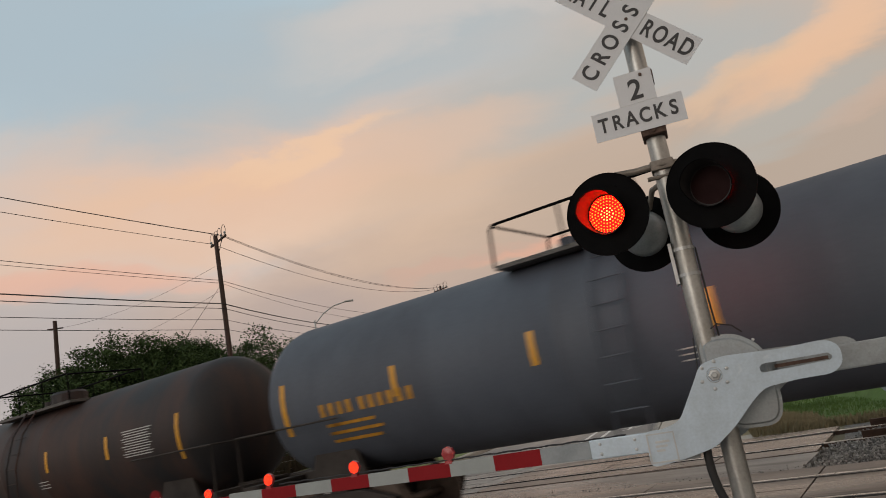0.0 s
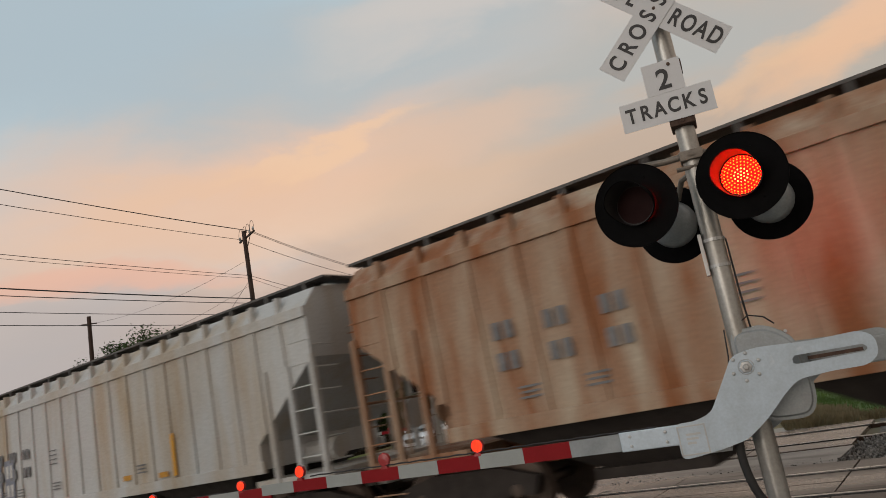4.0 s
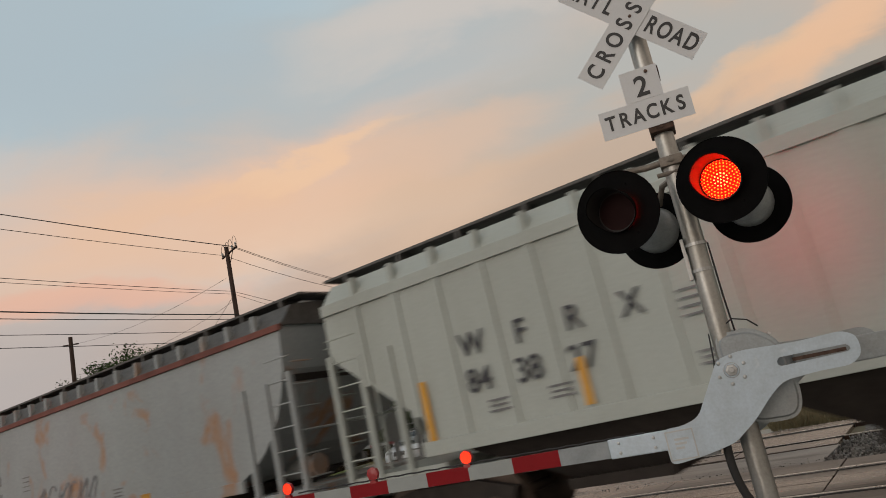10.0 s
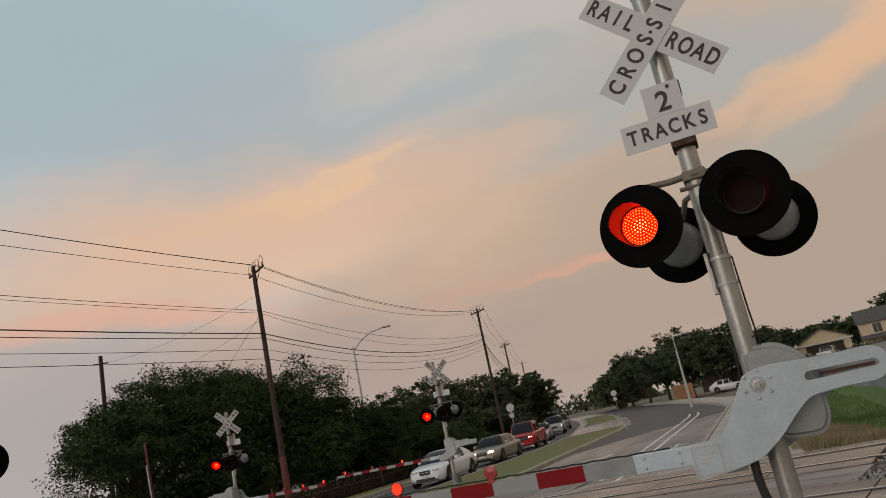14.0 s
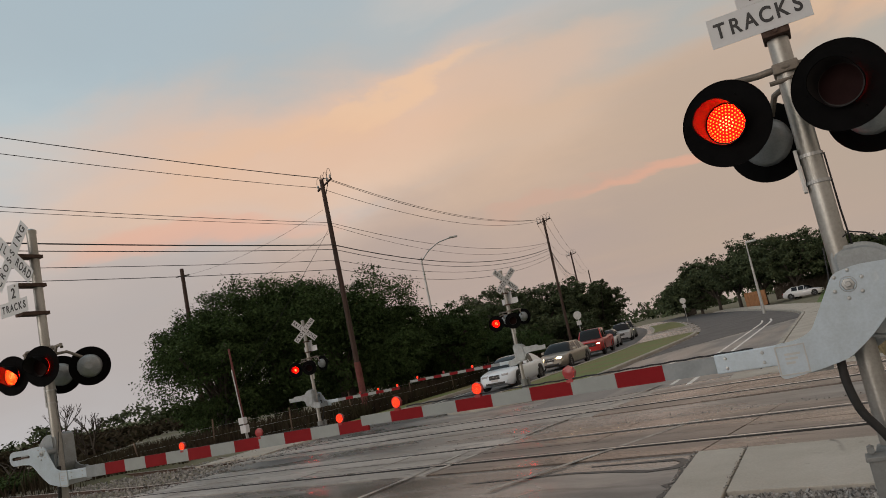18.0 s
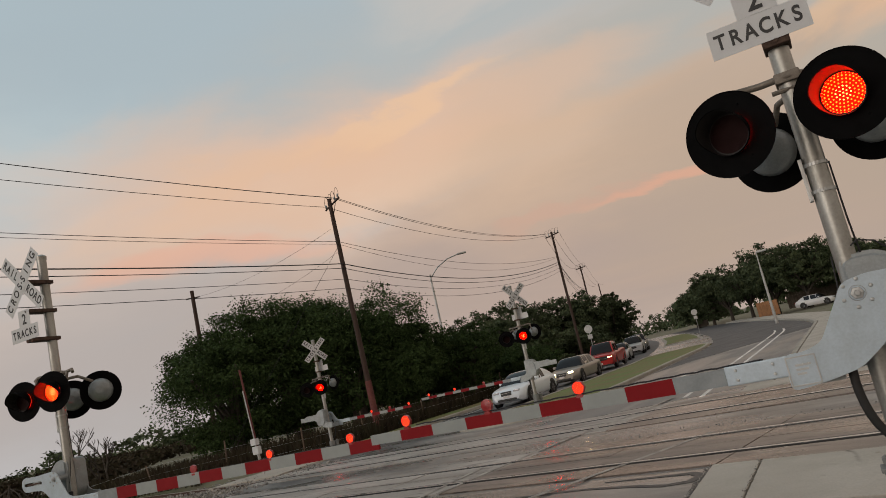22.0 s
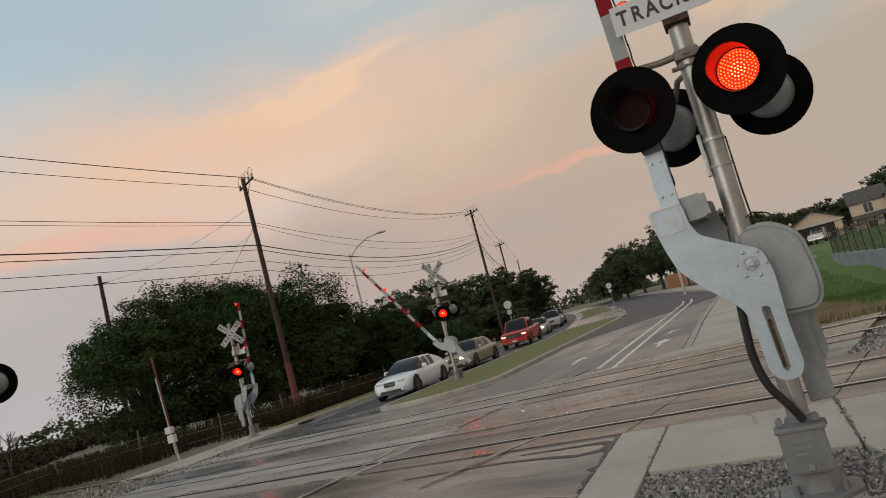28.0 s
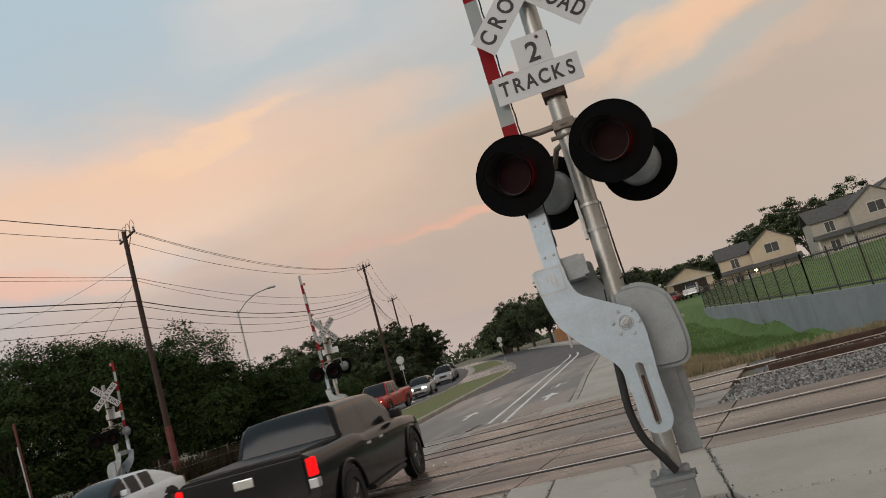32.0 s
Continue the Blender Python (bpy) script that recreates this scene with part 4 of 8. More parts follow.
def led_disc(parent, m, side, beam=False, small=False, distant=False):
    """A lamp's roundel, lit on one face and dark on the other; it turns its lit face out when the lamp flashes."""
    r = 0.051 if small else 0.1455
    holder_m = m
    bm = bmesh.new()
    lathe(bm, [(0, 0.004), (r, 0.002)], n=32, mi=0)
    lathe(bm, [(r, 0.002), (r, -0.006)], n=32, mi=1)
    lathe(bm, [(r, -0.006), (0, -0.010)], n=32, mi=1)
    if not beam:
        k = 0
        for ring, count in ((0.0, 1), (0.014, 6), (0.028, 12), (0.042, 18)) if small else ((0.0, 1), (0.025, 6), (0.050, 12)) if distant else ((0.0, 1), (0.024, 6), (0.048, 12), (0.072, 18), (0.096, 24), (0.119, 30), (0.135, 36)):
            for i in range(count):
                a = 2 * math.pi * (i + 0.3 * k) / count
                bmesh.ops.create_icosphere(bm, subdivisions=1, radius=0.0032 if small else 0.0062 if ring < 0.13 else 0.004, matrix=Matrix.Translation((ring * math.cos(a), ring * math.sin(a), 0.005)))
            k += 1
        for f in bm.faces:
            c = f.calc_center_median()
            if f.calc_area() < 0.0001 and c.z > -0.002:
                f.material_index = 3 if math.hypot(c.x, c.y) < 0.062 else 2
    ob = part("led_disc", bm, [LEDBACK if beam else (ARMGLOW if small else LEDRED), ARMLENS if small else LENSDARK, LEDARM if small else LED, LEDARM if small else LEDCORE], parent, "red LED roundel", m)
    DISCS.append((ob, side, m))
    return ob


def lamp_head(sig, x, y, z, yaw, side, beam=False, distant=False):
    """Round black background, hood, housing and roundel; it faces -y before its yaw."""
    aim = pose(0, 0, 0.012, 0, 0 if beam or distant else -6.5, 0)
    m = pose(x, y, z, 0, 0, yaw) @ pose(0, 0, 0, 90, 0, 0)        # local z now points out of the lamp
    bm = bmesh.new()
    lathe(bm, [(0.145, 0.0), (0.310, 0.0), (0.316, 0.006), (0.316, -0.006), (0.310, -0.012), (0.145, -0.012)], n=48)
    head = part("lamp_head", bm, BLACK, sig, "round matt black lamp background", m, smooth=True)
    bm = bmesh.new()
    # hood: longest on top, cut back below
    n = 40
    rows = []
    for k in range(n + 1):
        a = 2 * math.pi * k / n
        up = math.sin(a)
        depth = 0.42 if beam else 0.035 + 0.17 * ease(-0.75, 0.55, up - 0.35 * math.cos(a))
        rows.append([bm.verts.new((rr * math.cos(a), rr * math.sin(a), dd)) for rr, dd in ((0.150, 0.0), (0.158, depth), (0.162, depth), (0.155, 0.0))])
    for a, b in zip(rows, rows[1:]):
        for i in range(3):
            bm.faces.new((a[i], b[i], b[i + 1], a[i + 1]))
    bmesh.ops.recalc_face_normals(bm, faces=bm.faces)
    part("hood", bm, BLACK, head, "black visor", aim, smooth=True)
    bm = bmesh.new()
    rows = []
    for k in range(n + 1):
        a = 2 * math.pi * k / n
        depth = 0.41 if beam else 0.03 + 0.165 * ease(-0.75, 0.55, math.sin(a) - 0.35 * math.cos(a))
        rows.append([bm.verts.new((rr * math.cos(a), rr * math.sin(a), dd)) for rr, dd in ((0.1390, 0.0), (0.1485, 0.001), (0.1565, depth))])
    for a, b in zip(rows, rows[1:]):
        bm.faces.new((a[0], a[1], b[1], b[0])), bm.faces.new((a[1], a[2], b[2], b[1]))
    part("lining", bm, LINING, head, "inside of the visor", aim, smooth=True)
    bm = bmesh.new()
    lathe(bm, [(0.0, -0.20), (0.06, -0.195), (0.13, -0.165), (0.172, -0.11), (0.188, -0.05), (0.190, -0.012)], n=32)
    part("housing", bm, ALU, head, "silver lamp housing", smooth=True)
    bm = bmesh.new()
    for a in (60, 180, 300):
        rod(bm, (0.22 * math.cos(radians(a)), 0.22 * math.sin(radians(a)), 0.0), (0.22 * math.cos(radians(a)), 0.22 * math.sin(radians(a)), 0.012), 0.006, n=8)
    tagged(part("screw", bm, BLACK, head), kind="stuff")
    led_disc(head, aim @ pose(0, 0, -0.012), side, beam, distant=distant)
    return head


def rounded_outline(pts, r=0.03, n=4):
    """Rounds the corners of an outline."""
    out = []
    k = len(pts)
    for i, p in enumerate(pts):
        p, a, b = Vector(p), Vector(pts[i - 1]), Vector(pts[(i + 1) % k])
        ra = min(r, (a - p).length * 0.45)
        rb = min(r, (b - p).length * 0.45)
        pa, pb = p + (a - p).normalized() * ra, p + (b - p).normalized() * rb
        for j in range(n + 1):
            t = j / n
            out.append(tuple(pa * (1 - t) ** 2 + p * 2 * t * (1 - t) + pb * t * t))
    return out


def gate_arm(sig, s, stripes, pivot, name):
    """The swinging arm: bracket plates with a slot, boom in red and white, and its lights. s: -1 reaches to -x, 1 to +x."""
    arm = part("gate_arm", bmesh.new(), PLATE, sig, "gate arm with cast bracket and striped boom", pose(*pivot))
    ARMS.append((arm, s, name, pivot))
    rear = (pivot[0] - s * 0.20, pivot[1] + 0.50, pivot[2])
    # the boom is hinged to the bracket and stands a little aside of it
    hinge = pose(s * 0.5, 0, 0.027, 0, 0, s * 7.8) @ pose(-s * 0.5, 0, 0) if name == "near_right" else pose(0, 0, 0.027)
    prof = [(-0.56, -0.56), (-0.56, -0.31), (-0.42, -0.31), (-0.30, -0.27), (-0.17, -0.06), (-0.08, 0.09), (0.08, 0.12), (0.45, 0.10), (0.74, 0.11), (0.82, 0.06), (0.82, -0.06),
            (0.74, -0.12), (0.52, -0.12), (0.30, -0.14), (0.20, -0.22), (0.06, -0.36), (-0.10, -0.48), (-0.26, -0.52), (-0.45, -0.55)]
    back = part("counter_arm", bmesh.new(), PLATE, sig, "rear bracket arm with counterweight", pose(*rear))
    ARMS.append((back, s, name, rear))
    for holder, y0 in ((arm, -0.012), (back, 0.0)):
        bm = bmesh.new()
        o = rounded_outline([(x, z) for x, z in prof], 0.05)
        o = [(x * -s, z) for x, z in o]
        # the slot for the counterweights is cut through
        slot = [(0.30, -0.028), (0.30, 0.0), (0.32, 0.02), (0.74, 0.02), (0.76, 0.0), (0.76, -0.018), (0.74, -0.03), (0.32, -0.04)]
        slot = [(x * -s, z) for x, z in slot]
        k0 = max(range(len(o)), key=lambda i: o[i][0] * -s + (0.1 if abs(o[i][1]) < 0.02 else 0))
        j0 = max(range(len(slot)), key=lambda i: slot[i][0] * -s)
        ring = o[k0:] + o[:k0 + 1]
        hole = slot[j0:] + slot[:j0 + 1]
        area = lambda q: sum(a[0] * b[1] - b[0] * a[1] for a, b in zip(q, q[1:]))  # noqa: E731
        if area(ring) * area(hole) > 0:
            hole = hole[::-1]
        slab(bm, ring + hole, y0, y0 + 0.012)
        pl = part("bracket_plate", bm, PLATE if holder is arm else ALU, holder, "pale galvanised bracket plate")
        bm = bmesh.new()
        for k in range(6):
            a = radians(60 * k + 20)
            lathe(bm, [(0.0, 0.012), (0.011, 0.010), (0.014, 0.0)], pose(0.095 * math.cos(a), y0, 0.095 * math.sin(a), 90, 0, 0), n=8)
        tagged(part("rivet", bm, GALV, pl), kind="stuff")
    bm = bmesh.new()
    lathe(bm, [(0, 0.03), (0.018, 0.03), (0.022, 0.022), (0.022, 0.014), (0.040, 0.012), (0.044, 0.004), (0.044, 0.0)], pose(0, -0.012, 0, 90, 0, 0), n=6)
    lathe(bm, [(0.050, 0.004), (0.054, 0.0)], pose(0, -0.012, 0, 90, 0, 0), n=24)
    part("pivot_nut", bm, GALV, arm, "pivot shaft end with nut", smooth=False)
    bm = bmesh.new()
    rod(bm, (0, 0.0, 0), (0, 0.20, 0), 0.05, n=16)
    part("shaft", bm, ALU, arm)
    # framed end of the front plate with a raised rim
    bm = bmesh.new()
    xa, xb = sorted((s * 0.36, s * 0.555))
    for q in ((xa, xb, -0.34, -0.33), (xa, xb, -0.535, -0.525), (xa, xa + 0.01, -0.525, -0.34), (xb - 0.01, xb, -0.525, -0.34)):
        box(bm, q[0], q[1], -0.017, -0.010, q[2], q[3])
    for k in range(3):
        box(bm, s * 0.45 - 0.05, s * 0.45 + 0.05 - 0.02 * k, -0.0145, -0.011, -0.40 - 0.03 * k, -0.385 - 0.03 * k)
    part("plate_rim", bm, GALV, arm, "raised rim and worn casting marks")
    # channel that ties the two plates together at the root of the boom
    bm = bmesh.new()
    xa, xb = sorted((s * 0.42, s * 0.60))
    box(bm, xa, xb, -0.46, 0.0, -0.545, -0.53)
    box(bm, xa, xa + 0.012, -0.46, 0.0, -0.53, -0.38)
    box(bm, xb - 0.012, xb, -0.46, 0.0, -0.53, -0.38)
    box(bm, xa + 0.012, xb - 0.012, -0.46, -0.445, -0.53, -0.34)
    part("adapter", bm, ALU, back, "open boom adapter channel")
    # counterweight slabs bolted along the rear arm
    bm = bmesh.new()
    xa, xb = sorted((-s * 0.24, -s * 1.08))
    box(bm, xa, xb, -0.04, -0.001, -0.13, 0.05, bevel=0.012)
    part("counterweight", bm, ALU, back, "flat cast counterweight")
    # adjusting bars that show in the slot
    bm = bmesh.new()
    xa, xb = sorted((-s * 0.40, -s * 0.74))
    box(bm, xa, xb, 0.02, 0.05, -0.024, 0.0)
    part("adjusting_bar", bm, RUST, arm, "dark adjusting bar behind the slot")
    bm = bmesh.new()
    x0, x1 = 0.52, 0.98
    box(bm, min(s * x0, s * x1), max(s * x0, s * x1), -0.005, 0.045, -0.485, -0.345, bevel=0.008)
    root = part("boom_root", bm, PLATE, arm, "bolted aluminium boom root", hinge)
    bm = bmesh.new()
    for u in (0.64, 0.90):
        for z in (-0.45, -0.38):
            lathe(bm, [(0.0, 0.012), (0.010, 0.010), (0.013, 0.0)], pose(s * u, -0.005, z, 90, 0, 0), n=8)
    tagged(part("bolt", bm, GALV, root), kind="stuff")
    # boom in stripes
    x = 0.98
    long = name == "near_left"
    h0, h1 = (0.085, 0.068) if long else (0.062, 0.048)
    band = STRIPE * (1.08 if long else 1.0)
    total = stripes * band
    for k in range(stripes):
        e = x + band
        bm = bmesh.new()
        ha, hb = (h0 + (h1 - h0) * (x - 0.98) / total), (h0 + (h1 - h0) * (e - 0.98) / total)
        vs = []
        for u, h in ((x, ha), (e - 0.0005, hb)):
            vs += [bm.verts.new((s * u, yy, -0.415 + zz)) for yy, zz in ((0.0, -h), (0.032, -h), (0.032, h), (0.0, h))]
        for q in ((0, 1, 5, 4), (1, 2, 6, 5), (2, 3, 7, 6), (3, 0, 4, 7), (3, 2, 1, 0), (4, 5, 6, 7)):
            bm.faces.new([vs[i] for i in q])
        bmesh.ops.recalc_face_normals(bm, faces=bm.faces)
        red = (k % 2 == 1)
        part("stripe", bm, SHEETRED if red else (ARMGREY if k == 0 else ARMWHITE), arm, "red reflective band" if red else "grey-white band", hinge)
        x = e
    tip = x
    # arm lights, the outer one steady
    spots = [(4.06, 0), (3.10, -1), (2.17, 1)] if stripes < 10 else [(tip - 0.4, 0), (tip - 1.7, 1), (tip - 3.1, -1)]
    for u, side in spots:
        bm = bmesh.new()
        box(bm, s * u - 0.03, s * u + 0.03, -0.002, 0.034, -0.37, -0.345)
        lathe(bm, [(0.052, -0.025), (0.058, -0.025), (0.058, 0.006), (0.052, 0.006)], pose(s * u, 0.012, -0.290, 90, 0, 0), n=8)
        lt = part("arm_light", bm, ARMLENS, arm, "round red arm light", hinge)
        led_disc(lt, pose(s * u, 0.020, -0.290, -90, 0, 0), side, small=True)
        if name in ("near_right", "near_left"):
            led_disc(lt, pose(s * u, 0.012, -0.290, 90, 0, 0), side, small=True)
    bm = bmesh.new()
    pts = []
    for k in range(60):
        u = 0.7 + (tip - 1.3) * k / 59
        pts.append((s * u, 0.02, -0.415 + 0.062 + 0.012 + 0.003 * math.sin(k * 1.9)))
    tube(bm, pts, 0.007, 6)
    part("arm_cable", bm, WIRE, arm, "black cable along the boom", hinge)
    return arm


def crossing_signal(name, label, m, s, stripes, flip=1, both=False, yaws=(-10, 168), lift=0.0, stand=0.14, askew=0):
    """Mast with base, crossbuck, lamps and gate mechanism. Its face looks to -y of its own space."""
    sig = thing("crossing_signal", label, "crossing signal", "signals at the crossing", m)
    top = 4.95 + lift
    bm = bmesh.new()
    rod(bm, (0, 0, 0.45), (0, 0, top), 0.076, 0.074, 24)
    lathe(bm, [(0.08, top - 0.05), (0.084, top), (0.04, top + 0.03), (0, top + 0.035)], n=24)
    part("mast", bm, PIPE, sig, "dull aluminium mast", smooth=True)
    bm = bmesh.new()
    for z in (2.42, 2.62):
        lathe(bm, [(0.078, -0.012), (0.084, -0.012), (0.084, 0.012), (0.078, 0.012)], pose(0, 0, z), n=24)
    box(bm, -0.105, -0.078, -0.05, 0.03, 2.36, 2.68, bevel=0.004)
    part("mast_band", bm, GALV, sig, "steel strap and bracket")
    # base: split clamp, junction box, flange
    bm = bmesh.new()
    lathe(bm, [(0.29, 0.0), (0.29, 0.03), (0.20, 0.05), (0.14, 0.20), (0.12, 0.36), (0.12, 0.50), (0.105, 0.54), (0.078, 0.55)], n=8, m=pose(0, 0, 0, 0, 0, 22.5))
    for a in range(4):
        rod(bm, (0.22 * math.cos(a * 1.571 + 0.785), 0.22 * math.sin(a * 1.571 + 0.785), 0.02), (0.22 * math.cos(a * 1.571 + 0.785), 0.22 * math.sin(a * 1.571 + 0.785), 0.11), 0.022, n=8)
    rod(bm, (-0.16, -0.1, 0.50), (0.16, -0.1, 0.50), 0.025, n=8)
    part("base", bm, GREYBOX, sig, "grey cast split base")
    bm = bmesh.new()
    box(bm, -0.17, 0.13, -0.25, -0.10, 0.20, 0.50, bevel=0.015)
    jb = part("junction_box", bm, GREYBOX, sig, "grey junction box door")
    bm = bmesh.new()
    box(bm, -0.185, 0.145, -0.262, -0.10, 0.488, 0.520, bevel=0.008)
    part("lid", bm, GREYBOX, jb, "lipped lid of the junction box")
    bm = bmesh.new()
    for k in range(3):
        box(bm, -0.09, 0.05 - 0.03 * k, -0.2525, -0.249, 0.42 - 0.045 * k, 0.434 - 0.045 * k)
    box(bm, -0.035, 0.005, -0.262, -0.249, 0.225, 0.26, bevel=0.004)
    tagged(part("cast_marks", bm, ALU, jb, "raised casting marks and latch"), kind="stuff")
    for bx in (-0.14, 0.10):
        bm = bmesh.new()
        rod(bm, (bx, -0.20, 0.555), (bx, -0.12, 0.555), 0.026, n=6)
        part("clamp_bolt", bm, GREYBOX, jb, "hexagon clamp bolt")
    bm = bmesh.new()
    box(bm, -0.27, 0.27, -0.27, 0.27, -0.10, 0.0, bevel=0.02)
    part("foundation", bm, CURB, sig, "concrete foundation block")
    # crossbuck
    by = -stand
    faces = [(180, 0.30)] if both else [(0, by)]
    for (turn, yy), (ang, letters) in [(p, q) for p in faces for q in ((45, True), (-45, None))]:
        bm = bmesh.new()
        box(bm, -0.61, 0.61, -0.004, 0.0, -0.1145, 0.1145)
        off = -0.006 if ang > 0 else 0.0
        mm = pose(0, 0, 0, 0, 0, turn + askew) @ pose(0.0, -abs(yy) + off, 4.50 + lift, 0, -ang, 0)
        bl = part("crossbuck_blade", bm, SHEETWHITE, sig, "white blade with black letters", mm)
        if letters:
            for i, ch in enumerate("CROSSING"):
                text("lettering", ch, 0.19, LETTER, bl, pose(-0.51 + 0.146 * i, -0.005, 0, 90, 0, 0), 0.8)
        else:
            for i, ch in enumerate("RAIL"):
                text("lettering", ch, 0.19, LETTER, bl, pose(-0.53 + 0.112 * i, -0.005, 0, 90, 0, 0), 0.72)
            for i, ch in enumerate("ROAD"):
                text("lettering", ch, 0.19, LETTER, bl, pose(0.19 + 0.115 * i, -0.005, 0, 90, 0, 0), 0.72)
    for z in (4.50 + lift, 4.02 + lift, 3.555 + lift):
        bm = bmesh.new()
        box(bm, -0.095, 0.095, by + 0.005, 0.10, z - 0.03, z + 0.03, bevel=0.01)
        rod(bm, (0.0, by - 0.014, z), (0.0, by, z), 0.014, n=8)
        part("sign_clamp", bm, RUST, sig, "rusty sign clamp")
    if stand:
        bm = bmesh.new()
        box(bm, -0.205, 0.085, by - 0.004, by, 3.802 + lift, 4.06 + lift)
        p2 = part("number_plate_sign", bm, SHEETWHITE, sig, "white plate with the number of tracks")
        text("lettering", "2", 0.23, LETTER, p2, pose(-0.06, by - 0.0056, 3.905 + lift, 90, 0, 0), 0.95)
        bm = bmesh.new()
        box(bm, -0.435, 0.265, by - 0.004, by, 3.57 + lift, 3.80 + lift)
        p3 = part("tracks_sign", bm, SHEETWHITE, sig, "white plate reading TRACKS")
        for i, ch in enumerate("TRACKS"):
            text("lettering", ch, 0.165, LETTER, p3, pose(-0.355 + 0.108 * i, by - 0.005, 3.685 + lift, 90, 0, 0), 0.8)
    # lamps on a bent crossarm
    bm = bmesh.new()
    tube(bm, [(-0.50, -0.05, 3.27), (-0.42, -0.04, 3.31), (-0.2, -0.02, 3.30), (0.0, -0.085, 3.29), (0.25, 0.0, 3.28), (0.42, -0.02, 3.29), (0.46, -0.04, 3.24)], 0.026, 10)
    tube(bm, [(-0.45, -0.05, 3.28), (-0.47, -0.1, 3.05)], 0.024, 8)
    tube(bm, [(0.3, -0.02, 3.28), (0.31, -0.1, 3.05)], 0.024, 8)
    tube(bm, [(0.0, 0.0, 3.18), (-0.12, 0.15, 3.16), (-0.18, 0.3, 3.05)], 0.024, 8)
    tube(bm, [(0.0, 0.0, 3.18), (0.3, 0.15, 3.18), (0.46, 0.3, 3.05)], 0.024, 8)
    box(bm, -0.09, 0.09, -0.098, 0.09, 3.25, 3.33, bevel=0.015)
    rod(bm, (-0.13, -0.06, 3.20), (0.10, -0.06, 3.20), 0.018, n=8)
    part("crossarm", bm, ARMPIPE, sig, "weathered pipe crossarm", smooth=True)
    lamp_head(sig, -0.47, -0.30, 2.965, yaws[0], -flip)
    lamp_head(sig, 0.29, -0.30, 2.99, yaws[0], flip)
    lamp_head(sig, -0.26, 0.40, 2.87, yaws[1], -flip, beam=not both, distant=both)
    lamp_head(sig, 0.48, 0.40, 2.89, yaws[1], flip, beam=not both, distant=both)
    # gate mechanism housing
    bm = bmesh.new()
    o = rounded_outline([(-0.06, 1.93), (0.20, 1.93), (0.37, 1.80), (0.41, 1.50), (0.40, 1.34), (0.33, 1.25), (0.06, 1.26), (-0.06, 1.40)], 0.09, 5)
    o = [(x * -s, z) for x, z in o]
    slab(bm, o, -0.10, 0.28)
    bmesh.ops.bevel(bm, geom=[e for e in bm.edges if abs(e.verts[0].co.y - e.verts[1].co.y) < 1e-6], offset=0.035, segments=3, affect="EDGES")
    part("mechanism_housing", bm, ALU, sig, "rounded cast mechanism housing", smooth=True)
    bm = bmesh.new()
    o2 = [(0.16 * -s + (x - 0.16 * -s) * 1.035, 1.60 + (z - 1.60) * 1.035) for x, z in o]
    slab(bm, o2, 0.05, 0.085)
    part("housing_seam", bm, ALU, sig, "flanged seam round the housing", smooth=False)
    bm = bmesh.new()
    for k in range(7):
        a = math.pi * 2 * k / 7
        rod(bm, (-s * (0.17 + 0.245 * math.cos(a)), 0.02, 1.60 + 0.335 * math.sin(a)), (-s * (0.17 + 0.245 * math.cos(a)), 0.10, 1.60 + 0.335 * math.sin(a)), 0.012, n=6)
    tagged(part("cover_bolt", bm, GALV, sig), kind="stuff")
    bm = bmesh.new()
    ctl = [Vector(p) for p in ((s * 0.15, -0.12, 1.42), (s * 0.165, -0.16, 1.22), (s * 0.17, -0.18, 1.02), (s * 0.13, -0.18, 0.82), (s * 0.04, -0.16, 0.66), (s * -0.02, -0.13, 0.54))]
    hose = []
    for i in range(len(ctl) - 1):
        a, b, c, d = ctl[max(i - 1, 0)], ctl[i], ctl[i + 1], ctl[min(i + 2, len(ctl) - 1)]
        for k in range(8):
            t = k / 8
            hose.append(0.5 * (2 * b + (c - a) * t + (2 * a - 5 * b + 4 * c - d) * t * t + (3 * b - a - 3 * c + d) * t ** 3))
    tube(bm, hose + [ctl[-1]], 0.030, 12)
    part("conduit", bm, RUBBER, sig, "black flexible conduit", smooth=True)
    bm = bmesh.new()
    tube(bm, [(s * 0.02, -0.05, 1.95), (s * -0.10, -0.05, 2.02), (s * -0.2, -0.02, 1.99), (s * -0.26, 0, 1.93)], 0.006, 6)
    tube(bm, [(s * 0.085, -0.02, 1.95), (s * 0.10, -0.05, 1.75), (s * 0.14, -0.12, 1.55)], 0.006, 6)
    tube(bm, [(0.088, 0.02, 2.62), (0.09, 0.02, 2.2), (0.10, 0.03, 1.93)], 0.007, 6)
    part("loose_wire", bm, WIRE, sig, "thin loose wires")
    gate_arm(sig, s, stripes, (0.0, -0.27, 1.666), name)
    return sig


crossing_signal("near_right", "aluminium railroad crossing signal with gate, standing in gravel", pose(0.02, 6.06, 0.0), -1, 9)
crossing_signal("near_left", "aluminium railroad crossing signal with long gate in the near median", pose(-11.32, 7.75, land(-11.6) + 0.1), 1, 12, yaws=(16, 228), lift=0.32, stand=0.38)
crossing_signal("far_median", "aluminium railroad crossing signal on the far median", pose(-11.58, 27.78, land(-11.6) - 0.05, 0, 0, 180), 1, 11, -1, True, yaws=(-10, 194), askew=48)
crossing_signal("far_left", "aluminium railroad crossing signal beside the far trees", pose(-20.64, 26.16, land(-20.6), 0, 0, 180), -1, 8, -1, True, yaws=(-10, 200), askew=42)


# ---- the freight train ----
SPEED = 10.8
TRAIN = []


